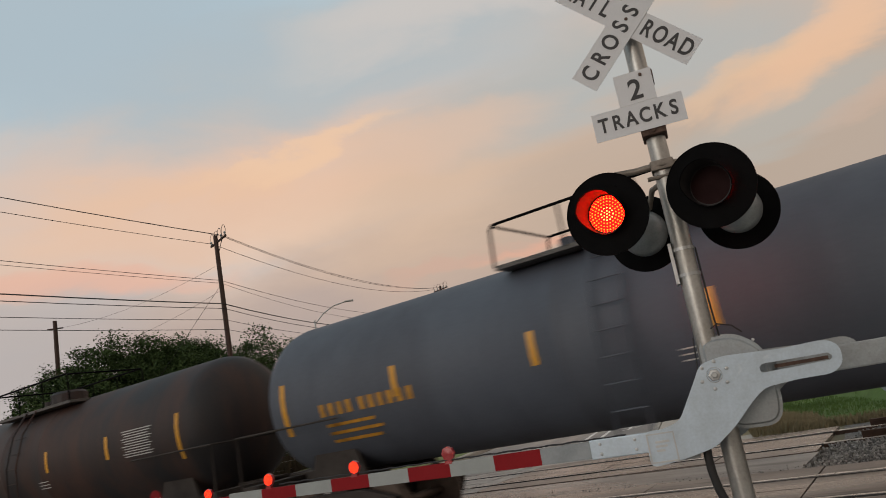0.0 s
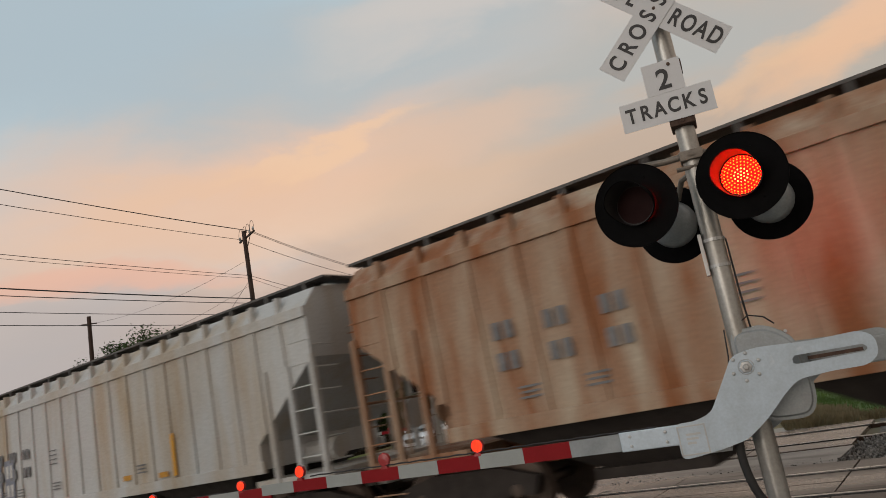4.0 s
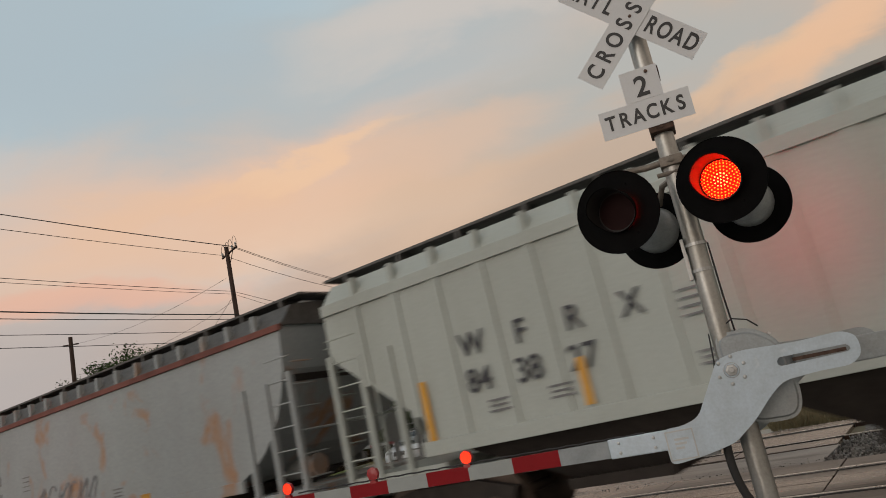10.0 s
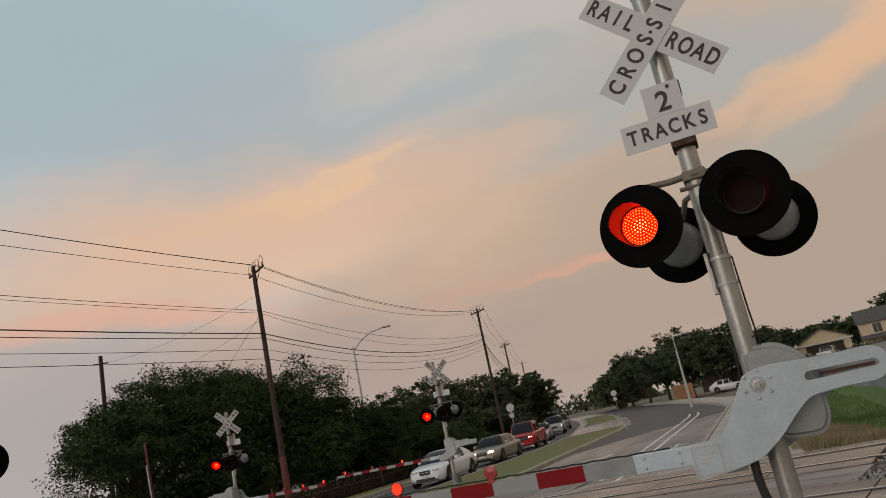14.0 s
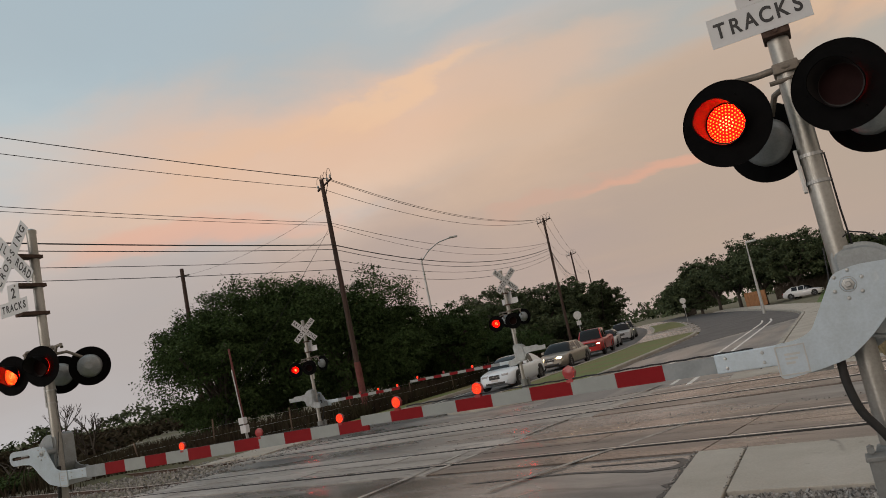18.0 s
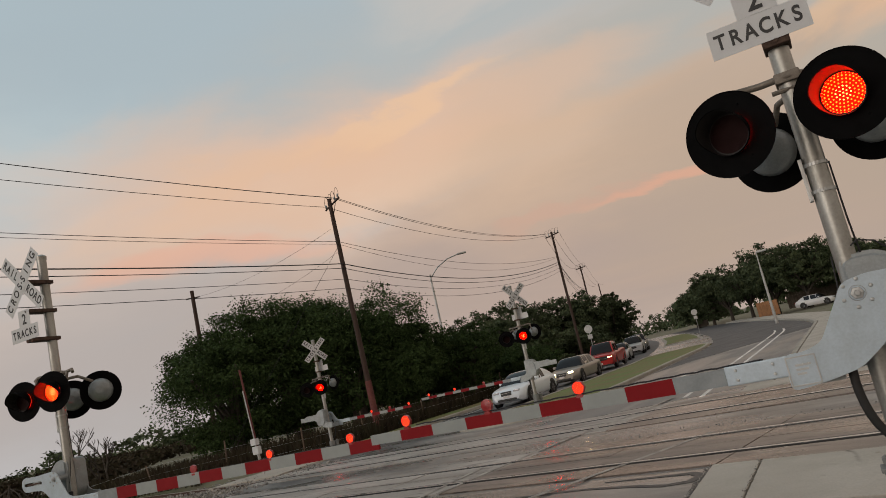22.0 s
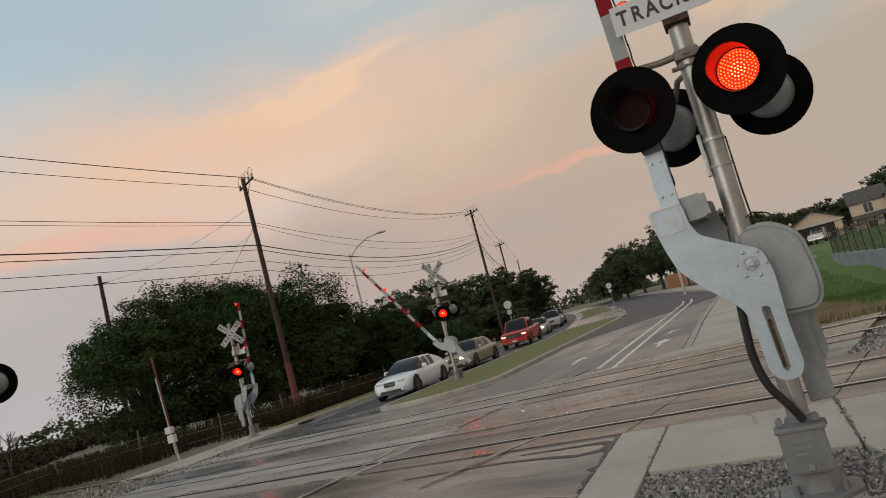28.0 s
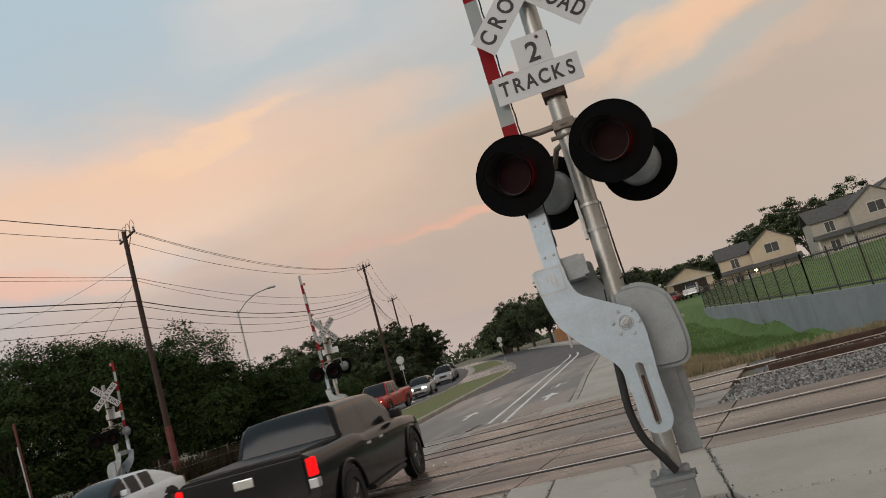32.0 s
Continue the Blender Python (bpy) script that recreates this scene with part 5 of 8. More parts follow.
def streaked(name, color, rust, amount, patch=0.5, scale=1.2):
    return mat(name, color, 0.65, 0.0, amount, scale, 25, 0.06, dark=rust, stretch=(1, 1, 0.16), patch=patch)


REFLECT = mat("yellow_reflector", (0.62, 0.30, 0.02), 0.4, 0, 0.1, 5, 40, 0)
WHITEMARK = mat("white_stencil", (0.55, 0.55, 0.53), 0.6, 0, 0.3, 8, 40, 0)
YELLOWMARK = mat("yellow_stencil", (0.50, 0.24, 0.02), 0.6, 0, 0.3, 8, 40, 0)
FAINTMARK = mat("faded_stencil", (0.17, 0.17, 0.175), 0.6, 0, 0.3, 8, 40, 0)
DARKMARK = mat("dark_stencil", (0.035, 0.035, 0.045), 0.6, 0, 0.3, 8, 40, 0)
BLUEPAINT = mat("blue_spray_paint", (0.05, 0.10, 0.24), 0.6, 0, 0.4, 6, 30, 0)
SILVERPAINT = mat("silver_spray_paint", (0.24, 0.24, 0.255), 0.6, 0, 0.3, 6, 30, 0)
PURPLEPAINT = mat("faded_blue_paint", (0.23, 0.25, 0.31), 0.6, 0, 0.4, 6, 30, 0)
UNDER = mat("grimy_underframe", (0.035, 0.028, 0.024), 0.85, 0, 0.35, 4, 40, 0.2)
# dark brown with shade put into it, for hopper end recesses and the garage
BAYSHADE = mat("bay_shade_brown", (0.045, 0.032, 0.026), 0.85, 0, 0.3, 3, 30, 0.1)
WHEELST = mat("worn_wheel", (0.10, 0.075, 0.06), 0.5, 0.6, 0.3, 6, 40, 0.05)
GRATING = mat("roof_walk_grating", (0.12, 0.115, 0.11), 0.7, 0.4, 0.3, 6, 40, 0.2)


def truck(car, x):
    """A two-axle bogie with side frames."""
    bm = bmesh.new()
    for sy in (-0.95, 0.95):
        o = [(-1.25, 0.62), (-0.6, 0.78), (0.6, 0.78), (1.25, 0.62), (1.15, 0.36), (0.75, 0.40), (0.45, 0.18), (-0.45, 0.18), (-0.75, 0.40), (-1.15, 0.36)]
        slab(bm, [(x + a, b) for a, b in o], sy - 0.06, sy + 0.06)
        for k in (-0.24, -0.08, 0.08, 0.24):
            rod(bm, (x + k, sy, 0.3), (x + k, sy, 0.6), 0.055, n=8)
    box(bm, x - 0.2, x + 0.2, -0.9, 0.9, 0.45, 0.8)
    fr = part("bogie", bm, UNDER, car, "grimy bogie frame")
    for a in (-0.87, 0.87):
        bm = bmesh.new()
        for sy in (-1, 1):
            lathe(bm, [(0, -0.02), (0.16, -0.03), (0.20, 0.03), (0.40, 0.02), (0.43, -0.03), (0.46, -0.07), (0.46, -0.1), (0, -0.1)], pose(x + a, sy * 0.76, 0.44, -90 * sy, 0, 0), n=24)
            lathe(bm, [(0, 0.02), (0.09, 0.01), (0.10, -0.1)], pose(x + a, sy * 1.02, 0.44, -90 * sy, 0, 0), n=12)
        rod(bm, (x + a, -0.76, 0.44), (x + a, 0.76, 0.44), 0.08, n=10)
        part("wheelset", bm, WHEELST, fr, "steel wheelset", smooth=True)


def coupler_gear(car, L, z=0.85):
    for sx in (-1, 1):
        bm = bmesh.new()
        e = L / 2
        box(bm, min(sx * (e - 0.9), sx * (e - 0.12)), max(sx * (e - 0.9), sx * (e - 0.12)), -0.16, 0.16, z - 0.12, z + 0.12, bevel=0.02)
        box(bm, min(sx * (e - 0.2), sx * (e + 0.02)), max(sx * (e - 0.2), sx * (e + 0.02)), -0.2, 0.12, z - 0.17, z + 0.17, bevel=0.04)
        tube(bm, [(sx * (e - 0.7), -0.3, z - 0.1), (sx * (e - 0.3), -0.35, z - 0.45), (sx * e, -0.3, z - 0.35)], 0.03, 6)
        part("coupler", bm, UNDER, car, "coupler with air hose")


def marks(car, y, spec, name, material, label, tilt=0.0):
    """Flat painted bars: x, z, width, height each."""
    bm = bmesh.new()
    for x, z, w, h in spec:
        box(bm, x - w / 2, x + w / 2, y - 0.004, y, z - h / 2, z + h / 2)
    return tagged(part(name, bm, material, car, label), kind="stuff")


def scrawl(car, y, x0, x1, z0, z1, seed, material, label, width=0.05, curve=None):
    """Looping spray paint."""
    rng = random.Random(seed)
    bm = bmesh.new()
    x = x0
    while x < x1:
        w = rng.uniform(0.35, 0.7)
        pts = []
        a0 = rng.uniform(0, 6)
        for k in range(14):
            a = a0 + k * 0.45
            px, pz = x + w * 0.5 + w * 0.55 * math.cos(a) * (0.5 + 0.5 * k / 13), (z0 + z1) / 2 + (z1 - z0) * 0.5 * math.sin(a * 1.15)
            pts.append((px, (curve(pz) if curve else y) - 0.006, pz))
        for p, q in zip(pts, pts[1:]):
            p, q = Vector(p), Vector(q)
            d = (q - p).normalized()
            n = Vector((-d.z, 0, d.x)) * width / 2
            if (q - p).length > 0.005:
                fs = bm.faces.new([bm.verts.new(v) for v in (p - n, q - n, q + n, p + n)])
        x += w * 0.8
    return tagged(part("graffiti", bm, material, car, label), kind="stuff")


def tank_car(L, body, label, seed, yellow=True, scribble=False, brown=None):
    car = thing("tank_car", label, "tank car", "cars of the freight train")
    R, zc, half = 1.31, 2.34, L / 2 - 0.55
    bm = bmesh.new()
    prof = [(0, -half)]
    for k in range(1, 9):
        a = math.pi / 2 * k / 8
        prof.append((R * math.sin(a), -half + 0.75 * (1 - math.cos(a))))
    prof += [(R, -half * 0.5), (R, -0.9), (R + 0.012, -0.88), (R + 0.012, -0.84), (R, -0.82), (R, 0.82), (R + 0.012, 0.84), (R + 0.012, 0.88), (R, 0.9), (R, half * 0.5)]
    for k in range(8, 0, -1):
        a = math.pi / 2 * k / 8
        prof.append((R * math.sin(a), half - 0.75 * (1 - math.cos(a))))
    prof.append((0, half))
    lathe(bm, prof, pose(0, 0, zc, 0, 90, 0), n=64)
    part("tank", bm, body, car, "cylindrical tank with domed ends", smooth=True)
    bm = bmesh.new()
    lathe(bm, [(0.42, 0), (0.42, 0.32), (0.36, 0.38), (0, 0.40)], pose(0, 0, zc + R - 0.05), n=20)
    rod(bm, (-0.9, 0, zc + R - 0.03), (-0.9, 0, zc + R + 0.22), 0.14, n=12)
    part("manway", bm, body, car, "round manway with cover")
    bm = bmesh.new()
    box(bm, -1.7, 1.7, -0.95, -0.45, zc + R - 0.12, zc + R - 0.06)
    box(bm, -1.7, 1.7, 0.45, 0.95, zc + R - 0.12, zc + R - 0.06)
    part("platform", bm, GRATING, car, "grating platform round the manway")
    bm = bmesh.new()
    z0 = zc + R - 0.08
    for sy in (-0.95, 0.95):
        tube(bm, [(-1.7, sy, z0), (-1.66, sy, z0 + 0.56), (-1.60, sy, z0 + 0.62), (1.60, sy, z0 + 0.62), (1.66, sy, z0 + 0.56), (1.7, sy, z0)], 0.022, 6)
        for xa in (-0.55, 0.55):
            rod(bm, (xa, sy, z0), (xa, sy, z0 + 0.62), 0.018, n=6)
    for xa in (-1.63, 1.63):
        rod(bm, (xa, -0.95, z0 + 0.61), (xa, 0.95, z0 + 0.61), 0.02, n=6)
    part("railing", bm, BLACK, car, "pipe hand railing")
    for sy in (-1, 1):
        bm = bmesh.new()
        for xx in (-0.22, 0.22):
            tube(bm, [(xx, sy * 1.46, 0.95), (xx, sy * 1.50, zc), (xx, sy * 1.30, zc + 0.72), (xx, sy * 0.95, z0)], 0.02, 6)
        for k in range(9):
            z = 1.0 + 0.33 * k
            yy = 1.48 if z < zc else math.sqrt(max(0.0, (R + 0.08) ** 2 - (z - zc) ** 2))
            rod(bm, (-0.22, sy * yy, z), (0.22, sy * yy, z), 0.012, n=6)
        part("ladder", bm, body, car, "side ladder")
    for sx in (-1, 1):
        bm = bmesh.new()
        x0, x1 = sx * (half - 1.6), sx * (L / 2 - 0.35)
        box(bm, min(x0, x1), max(x0, x1), -0.35, 0.35, 0.75, 1.15)
        box(bm, min(sx * (L / 2 - 0.75), x1), max(sx * (L / 2 - 0.75), x1), -1.45, 1.45, 1.02, 1.12)
        for k in (-1, 1):
            slab(bm, [(sx * (half - 1.9), 1.7), (sx * (half - 1.2), 1.7), (sx * (half - 0.9), 0.9), (sx * (half - 2.2), 0.9)], k * 0.9 - 0.04, k * 0.9 + 0.04)
        for sy in (-1.45, 1.45):
            tube(bm, [(sx * (half - 2.2), sy, 1.95), (x1, sy, 1.95), (x1, sy, 1.05), (x1, sy, 0.6)], 0.02, 6)
        tube(bm, [(x1, -1.45, 1.95), (x1, 1.45, 1.95)], 0.02, 6)
        part("end_frame", bm, UNDER, car, "stub sill with end platform and rails")
    for x in (-L / 2 + 2.0, L / 2 - 2.0):
        truck(car, x)
    coupler_gear(car, L)
    skin = lambda z: -math.sqrt(max(0.01, (R + 0.01) ** 2 - (z - zc) ** 2))  # noqa: E731
    for i, x in enumerate(np.linspace(-half + 0.9, half - 0.9, 6)):
        bm = bmesh.new()
        big = i in (0, 5)
        z0_, z1_ = (1.80, 2.66) if big else (2.08, 2.54)
        zs = np.linspace(z0_, z1_, 5)
        for a, b in zip(zs, zs[1:]):
            bm.faces.new([bm.verts.new(v) for v in ((x - 0.05, skin(a), a), (x + 0.05, skin(a), a), (x + 0.05, skin(b), b), (x - 0.05, skin(b), b))])
        part("reflector", bm, REFLECT, car)
    bm = bmesh.new()

    def curved_bar(x, z, w, h):
        for a, b in ((z - h / 2, z), (z, z + h / 2)):
            bm.faces.new([bm.verts.new(v) for v in ((x - w / 2, skin(a) - 0.004, a), (x + w / 2, skin(a) - 0.004, a), (x + w / 2, skin(b) - 0.004, b), (x - w / 2, skin(b) - 0.004, b))])
    for k in range(10):
        curved_bar(-half + 1.75 + 0.19 * k + (0.08 if k > 3 else 0), 2.10, 0.10, 0.20)
    for r in range(3):
        curved_bar(-half + 2.3, 1.85 - 0.13 * r, 0.9 + 0.2 * (r % 2), 0.05)
        curved_bar(-half + 1.9, 1.85 - 0.13 * r, 0.3, 0.05)
    tagged(part("stencil", bm, YELLOWMARK if yellow else WHITEMARK, car, "stencilled reporting marks as bars"), kind="stuff")
    bm = bmesh.new()
    for r in range(11):
        curved_bar(half - 2.2, 2.55 - 0.05 * r, 1.0 - 0.10 * (r * 7 % 3), 0.018)
    for r in range(3):
        curved_bar(0.9, 1.9 - 0.07 * r, 0.4, 0.018)
    tagged(part("data_panel", bm, WHITEMARK, car, "white data stencils as bars"), kind="stuff")
    if scribble:
        scrawl(car, 0, -half + 1.8, -0.8, 1.5, 1.9, seed, SILVERPAINT, "silver spray-painted scrawl", 0.022, skin)
        scrawl(car, 0, 0.6, half - 1.2, 1.45, 2.0, seed + 1, SILVERPAINT, "silver spray-painted scrawl", 0.035, skin)
    # placard
    bm = bmesh.new()
    lathe(bm, [(0.0, 0.01), (0.18, 0.01), (0.18, 0.0)], pose(half - 1.6, -1.42, 1.15, 90, 0, 0), n=20)
    pc = part("placard", bm, SHEETRED, car, "round red placard")
    bm = bmesh.new()
    box(bm, half - 1.74, half - 1.46, -1.436, -1.431, 1.12, 1.19)
    part("band", bm, WHITEMARK, pc, "white band across the placard")
    return car


def hopper_car(L, body, label, seed, ribs=True, top_mat=None, curved=False, paint=None, roof=None, tags=(), letters=(), faint=True):
    car = thing("hopper_car", label, "hopper car", "cars of the freight train")
    W, zs, ze, zr = 1.53, 1.32, 3.85, 4.20
    e = L / 2
    # side sheets slope away under the ends
    if curved:
        side = [(-e + 0.55, ze), (-e + 0.62, 3.1)] + [(-e + 0.7 + 2.2 * (k / 8) ** 1.6, 3.0 - (3.0 - zs) * math.sin(math.pi / 2 * k / 8)) for k in range(1, 9)]
    else:
        side = [(-e + 0.5, ze), (-e + 0.5, 3.0), (-e + 2.1, 1.75), (-e + 2.1, zs)]
    outline = side + [(-x, z) for x, z in side[::-1]]
    bm = bmesh.new()
    slab(bm, outline, -W, W)
    part("body", bm, body, car, "covered hopper body")
    bm = bmesh.new()
    n = [(-W, ze), (-W * 0.80, zr), (0, zr + 0.12), (W * 0.80, zr), (W, ze)]
    a = [bm.verts.new((-e + 0.5, y, z)) for y, z in n]
    b = [bm.verts.new((e - 0.5, y, z)) for y, z in n]
    for k in range(4):
        bm.faces.new((a[k], b[k], b[k + 1], a[k + 1]))
    bm.faces.new(a[::-1]), bm.faces.new(b)
    bmesh.ops.recalc_face_normals(bm, faces=bm.faces)
    part("roof", bm, GRATING if top_mat else body, car, "pitched roof")
    bm = bmesh.new()
    box(bm, -e + 0.5, e - 0.5, -W - 0.05, -W + 0.02, ze - (0.09 if curved else 0.16), ze + 0.02, bevel=0.01)
    box(bm, -e + 0.5, e - 0.5, W - 0.02, W + 0.05, ze - 0.16, ze + 0.02, bevel=0.01)
    part("top_chord", bm, top_mat or body, car, "top side rail")
    bm = bmesh.new()
    box(bm, -e + 2.0, e - 2.0, -W - 0.06, -W + 0.02, zs - 0.06, zs + 0.14, bevel=0.01)
    box(bm, -e + 2.0, e - 2.0, W - 0.02, W + 0.06, zs - 0.06, zs + 0.14, bevel=0.01)
    part("side_sill", bm, body, car, "side sill")
    if ribs:
        for k in range(19):
            x = -e + 1.2 + (L - 2.4) * k / 18
            zb = zs + 0.12 if abs(x) < e - 2.1 else 1.75 + (3.0 - 1.75) * (abs(x) - (e - 2.1)) / 1.6
            for y0 in (-W - 0.035, W):
                bm = bmesh.new()
                slab(bm, [(x - 0.085, zb), (x + 0.085, zb), (x + 0.07, ze - 0.16), (x - 0.07, ze - 0.16)], y0, y0 + 0.035)
                part("rib", bm, body, car, "")
    # pale carline ends under the roof edge
    bm = bmesh.new()
    for k in range(19):
        x = -e + 1.2 + (L - 2.4) * k / 18
        for y0 in (-W - 0.02, W - 0.16):
            box(bm, x - 0.04, x + 0.04, y0 + 0.03, y0 + 0.15, ze, zr - 0.04)
    tagged(part("carline", bm, body, car, "pale carline ends"), kind="stuff")
    # roof walk and hatches
    bm = bmesh.new()
    for y in (-0.95, 0.95):
        box(bm, -e + 0.3, e - 0.3, y - 0.22, y + 0.22, zr + 0.13, zr + 0.17)
        for k in range(14):
            x = -e + 0.8 + (L - 1.6) * k / 13
            box(bm, x - 0.03, x + 0.03, y - 0.22, y + 0.22, zr - 0.02, zr + 0.13)
    box(bm, -e + 0.3, -e + 0.75, -0.95, 0.95, zr + 0.13, zr + 0.17)
    box(bm, e - 0.75, e - 0.3, -0.95, 0.95, zr + 0.13, zr + 0.17)
    part("roof_walk", bm, GRATING, car, "grating roof walk on brackets")
    bm = bmesh.new()
    box(bm, -e + 1.2, e - 1.2, -0.3, 0.3, zr + 0.1, zr + 0.28, bevel=0.03)
    part("hatch", bm, roof or body, car, "long roof hatch")
    # bays under the body
    for k in (-1, 0, 1):
        x = k * (L - 5.0) / 3
        bm = bmesh.new()
        w = (L - 5.0) / 6
        lo = [bm.verts.new((x + a, y, 0.55)) for a, y in ((-w * 0.35, -0.6), (w * 0.35, -0.6), (w * 0.35, 0.6), (-w * 0.35, 0.6))]
        hi = [bm.verts.new((x + a, y, zs)) for a, y in ((-w, -1.45), (w, -1.45), (w, 1.45), (-w, 1.45))]
        bm.faces.new(lo[::-1])
        for i in range(4):
            bm.faces.new((lo[i], lo[(i + 1) % 4], hi[(i + 1) % 4], hi[i]))
        box(bm, x - w * 0.4, x + w * 0.4, -0.7, 0.7, 0.42, 0.56)
        part("hopper_bay", bm, paint or UNDER, car, "outlet bay")
    for sx in (-1, 1):
        # slope sheet, corner posts, ladder and platform of the end
        bm = bmesh.new()
        # the end sheet slopes in under the roof, recess shade coloured in above, body paint below
        for (xa, za), (xb, zb_), mtl, nm in (((e - 0.55, 3.0), (e - 1.85, 2.05), BAYSHADE, "upper slope sheet coloured as the shaded recess"), ((e - 1.85, 2.05), (e - 2.9, zs), body, "painted lower slope sheet")):
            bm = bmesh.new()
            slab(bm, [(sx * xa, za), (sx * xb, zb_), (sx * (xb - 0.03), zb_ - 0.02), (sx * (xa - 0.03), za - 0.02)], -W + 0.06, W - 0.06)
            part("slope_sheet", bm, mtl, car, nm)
        bm = bmesh.new()
        for sy in (-0.55, 0.55):
            rod(bm, (sx * (e - 0.46), sy, 1.12), (sx * (e - 0.46), sy, 3.0), 0.035, n=6)
        rod(bm, (sx * (e - 0.44), -W + 0.1, 2.05), (sx * (e - 0.44), W - 0.1, 2.05), 0.022, n=6)
        part("end_rail", bm, body, car, "pale end struts with a hand rail")
        x1 = e - 0.45
        for sy in (-1, 1):
            for px in (x1, e - 1.05, e - 1.65):
                bm = bmesh.new()
                box(bm, min(sx * px, sx * (px - 0.09)), max(sx * px, sx * (px - 0.09)), sy * W - 0.05, sy * W + 0.05, 1.05, 3.05 if px == x1 else 2.95)
                part("end_post", bm, body, car, "")
        bm = bmesh.new()
        for sy in (-1, 1):
            for k in range(8):
                rod(bm, (sx * x1, sy * W, 0.65 + 0.38 * k), (sx * (e - 1.05), sy * W, 0.65 + 0.38 * k), 0.013, n=6)
            for k in range(6):
                rod(bm, (sx * (e - 0.42), sy * W, 1.3 + 0.38 * k), (sx * (e - 0.42), sy * (W - 0.5), 1.3 + 0.38 * k), 0.013, n=6)
        tagged(part("ladder", bm, body, car, "end ladder rungs"), kind="stuff")
        bm = bmesh.new()
        box(bm, min(sx * (e - 0.4), sx * (e - 2.3)), max(sx * (e - 0.4), sx * (e - 2.3)), -W, W, 1.0, 1.14)
        box(bm, min(sx * (e - 0.4), sx * (e - 3.0)), max(sx * (e - 0.4), sx * (e - 3.0)), -0.3, 0.3, 0.7, 1.05)
        rod(bm, (sx * (e - 0.42), 0.7, 1.8), (sx * (e - 0.34), 0.7, 1.8), 0.28, n=20)
        rod(bm, (sx * (e - 1.3), -0.4, 1.45), (sx * (e - 2.2), -0.4, 1.45), 0.2, n=12)
        part("end_platform", bm, body, car, "end platform with brake wheel")
    for x in (-e + 1.75, e - 1.75):
        truck(car, x)
    coupler_gear(car, L)
    for x, z0, z1 in tags:
        bm = bmesh.new()
        box(bm, x - 0.055, x + 0.055, -W - 0.046, -W - 0.042, z0, z1)
        part("reflector", bm, REFLECT, car)
    y = -W - (0.040 if ribs else 0.004)
    step = (L - 2.4) / 18
    ink = FAINTMARK if faint else DARKMARK
    x = -e + 1.2 + step * 2.5
    if letters:  # one or two characters on each panel
        for r, row in enumerate(letters):
            for k, word in enumerate(row):
                text("lettering", word, 0.46, ink, car, pose(x + k * step, y, 2.62 - 0.50 * r - 0.02 * k, 90, 0, 0), 0.9)
    else:
        spec = [(x + (k // 2) * step + 0.2 * (k % 2) - 0.1, 2.62, 0.13, 0.24) for k in range(0, 6)] + [(x + (k // 2) * step + 0.2 * (k % 2) - 0.1, 2.20, 0.13, 0.24) for k in range(6)]
        marks(car, y, spec, "stencil", ink, "unreadable reporting marks as bars")
    spec = [(x + step * k, 1.82 - 0.07 * j, 0.34 - 0.05 * (j % 2), 0.03) for k in (0.3, 1.5, 4, 9) for j in range(3)]
    spec += [(x + step * 3.9, 2.55 - 0.10 * j, 0.30, 0.025) for j in range(4)]
    marks(car, y, spec, "data_stencil", FAINTMARK, "small data lines as bars")
    marks(car, y, [(1.2, 1.62, 0.30, 0.10), (e - 5.0, 1.56, 0.32, 0.10)], "label_plate", YELLOWMARK, "small yellow labels")
    return car


TB = streaked("grey_tank_paint", (0.070, 0.082, 0.105), (0.045, 0.050, 0.066), 0.3)
TK = streaked("black_tank_paint", (0.008, 0.009, 0.013), (0.014, 0.013, 0.015), 0.25)
TR = streaked("rust_black_tank_paint", (0.008, 0.007, 0.009), (0.060, 0.026, 0.017), 0.45, 0.52)
H1 = streaked("white_hopper_paint", (0.45, 0.465, 0.465), (0.34, 0.235, 0.12), 0.5, 0.57, 0.9)
H2 = streaked("rusty_hopper_paint", (0.40, 0.335, 0.25), (0.23, 0.082, 0.024), 0.6, 0.43, 1.9)
H3 = streaked("grey_hopper_paint", (0.25, 0.268, 0.285), (0.17, 0.175, 0.18), 0.3, 0.5)
H4 = streaked("pale_hopper_paint", (0.39, 0.42, 0.43), (0.30, 0.315, 0.31), 0.25, 0.52)
H5 = mat("rust_patched_grey_paint", (0.30, 0.325, 0.335), 0.65, 0, 0.3, 0.6, 20, 0.06, dark=(0.25, 0.26, 0.255), stretch=(1, 1, 0.6), spots=(1.25, 0.56, (0.36, 0.15, 0.04)))
H6 = streaked("cream_grey_hopper_paint", (0.38, 0.41, 0.385), (0.30, 0.315, 0.285), 0.25, 0.55)
REDTOP = mat("red_oxide_paint", (0.18, 0.055, 0.04), 0.7, 0, 0.35, 2, 30, 0.06)


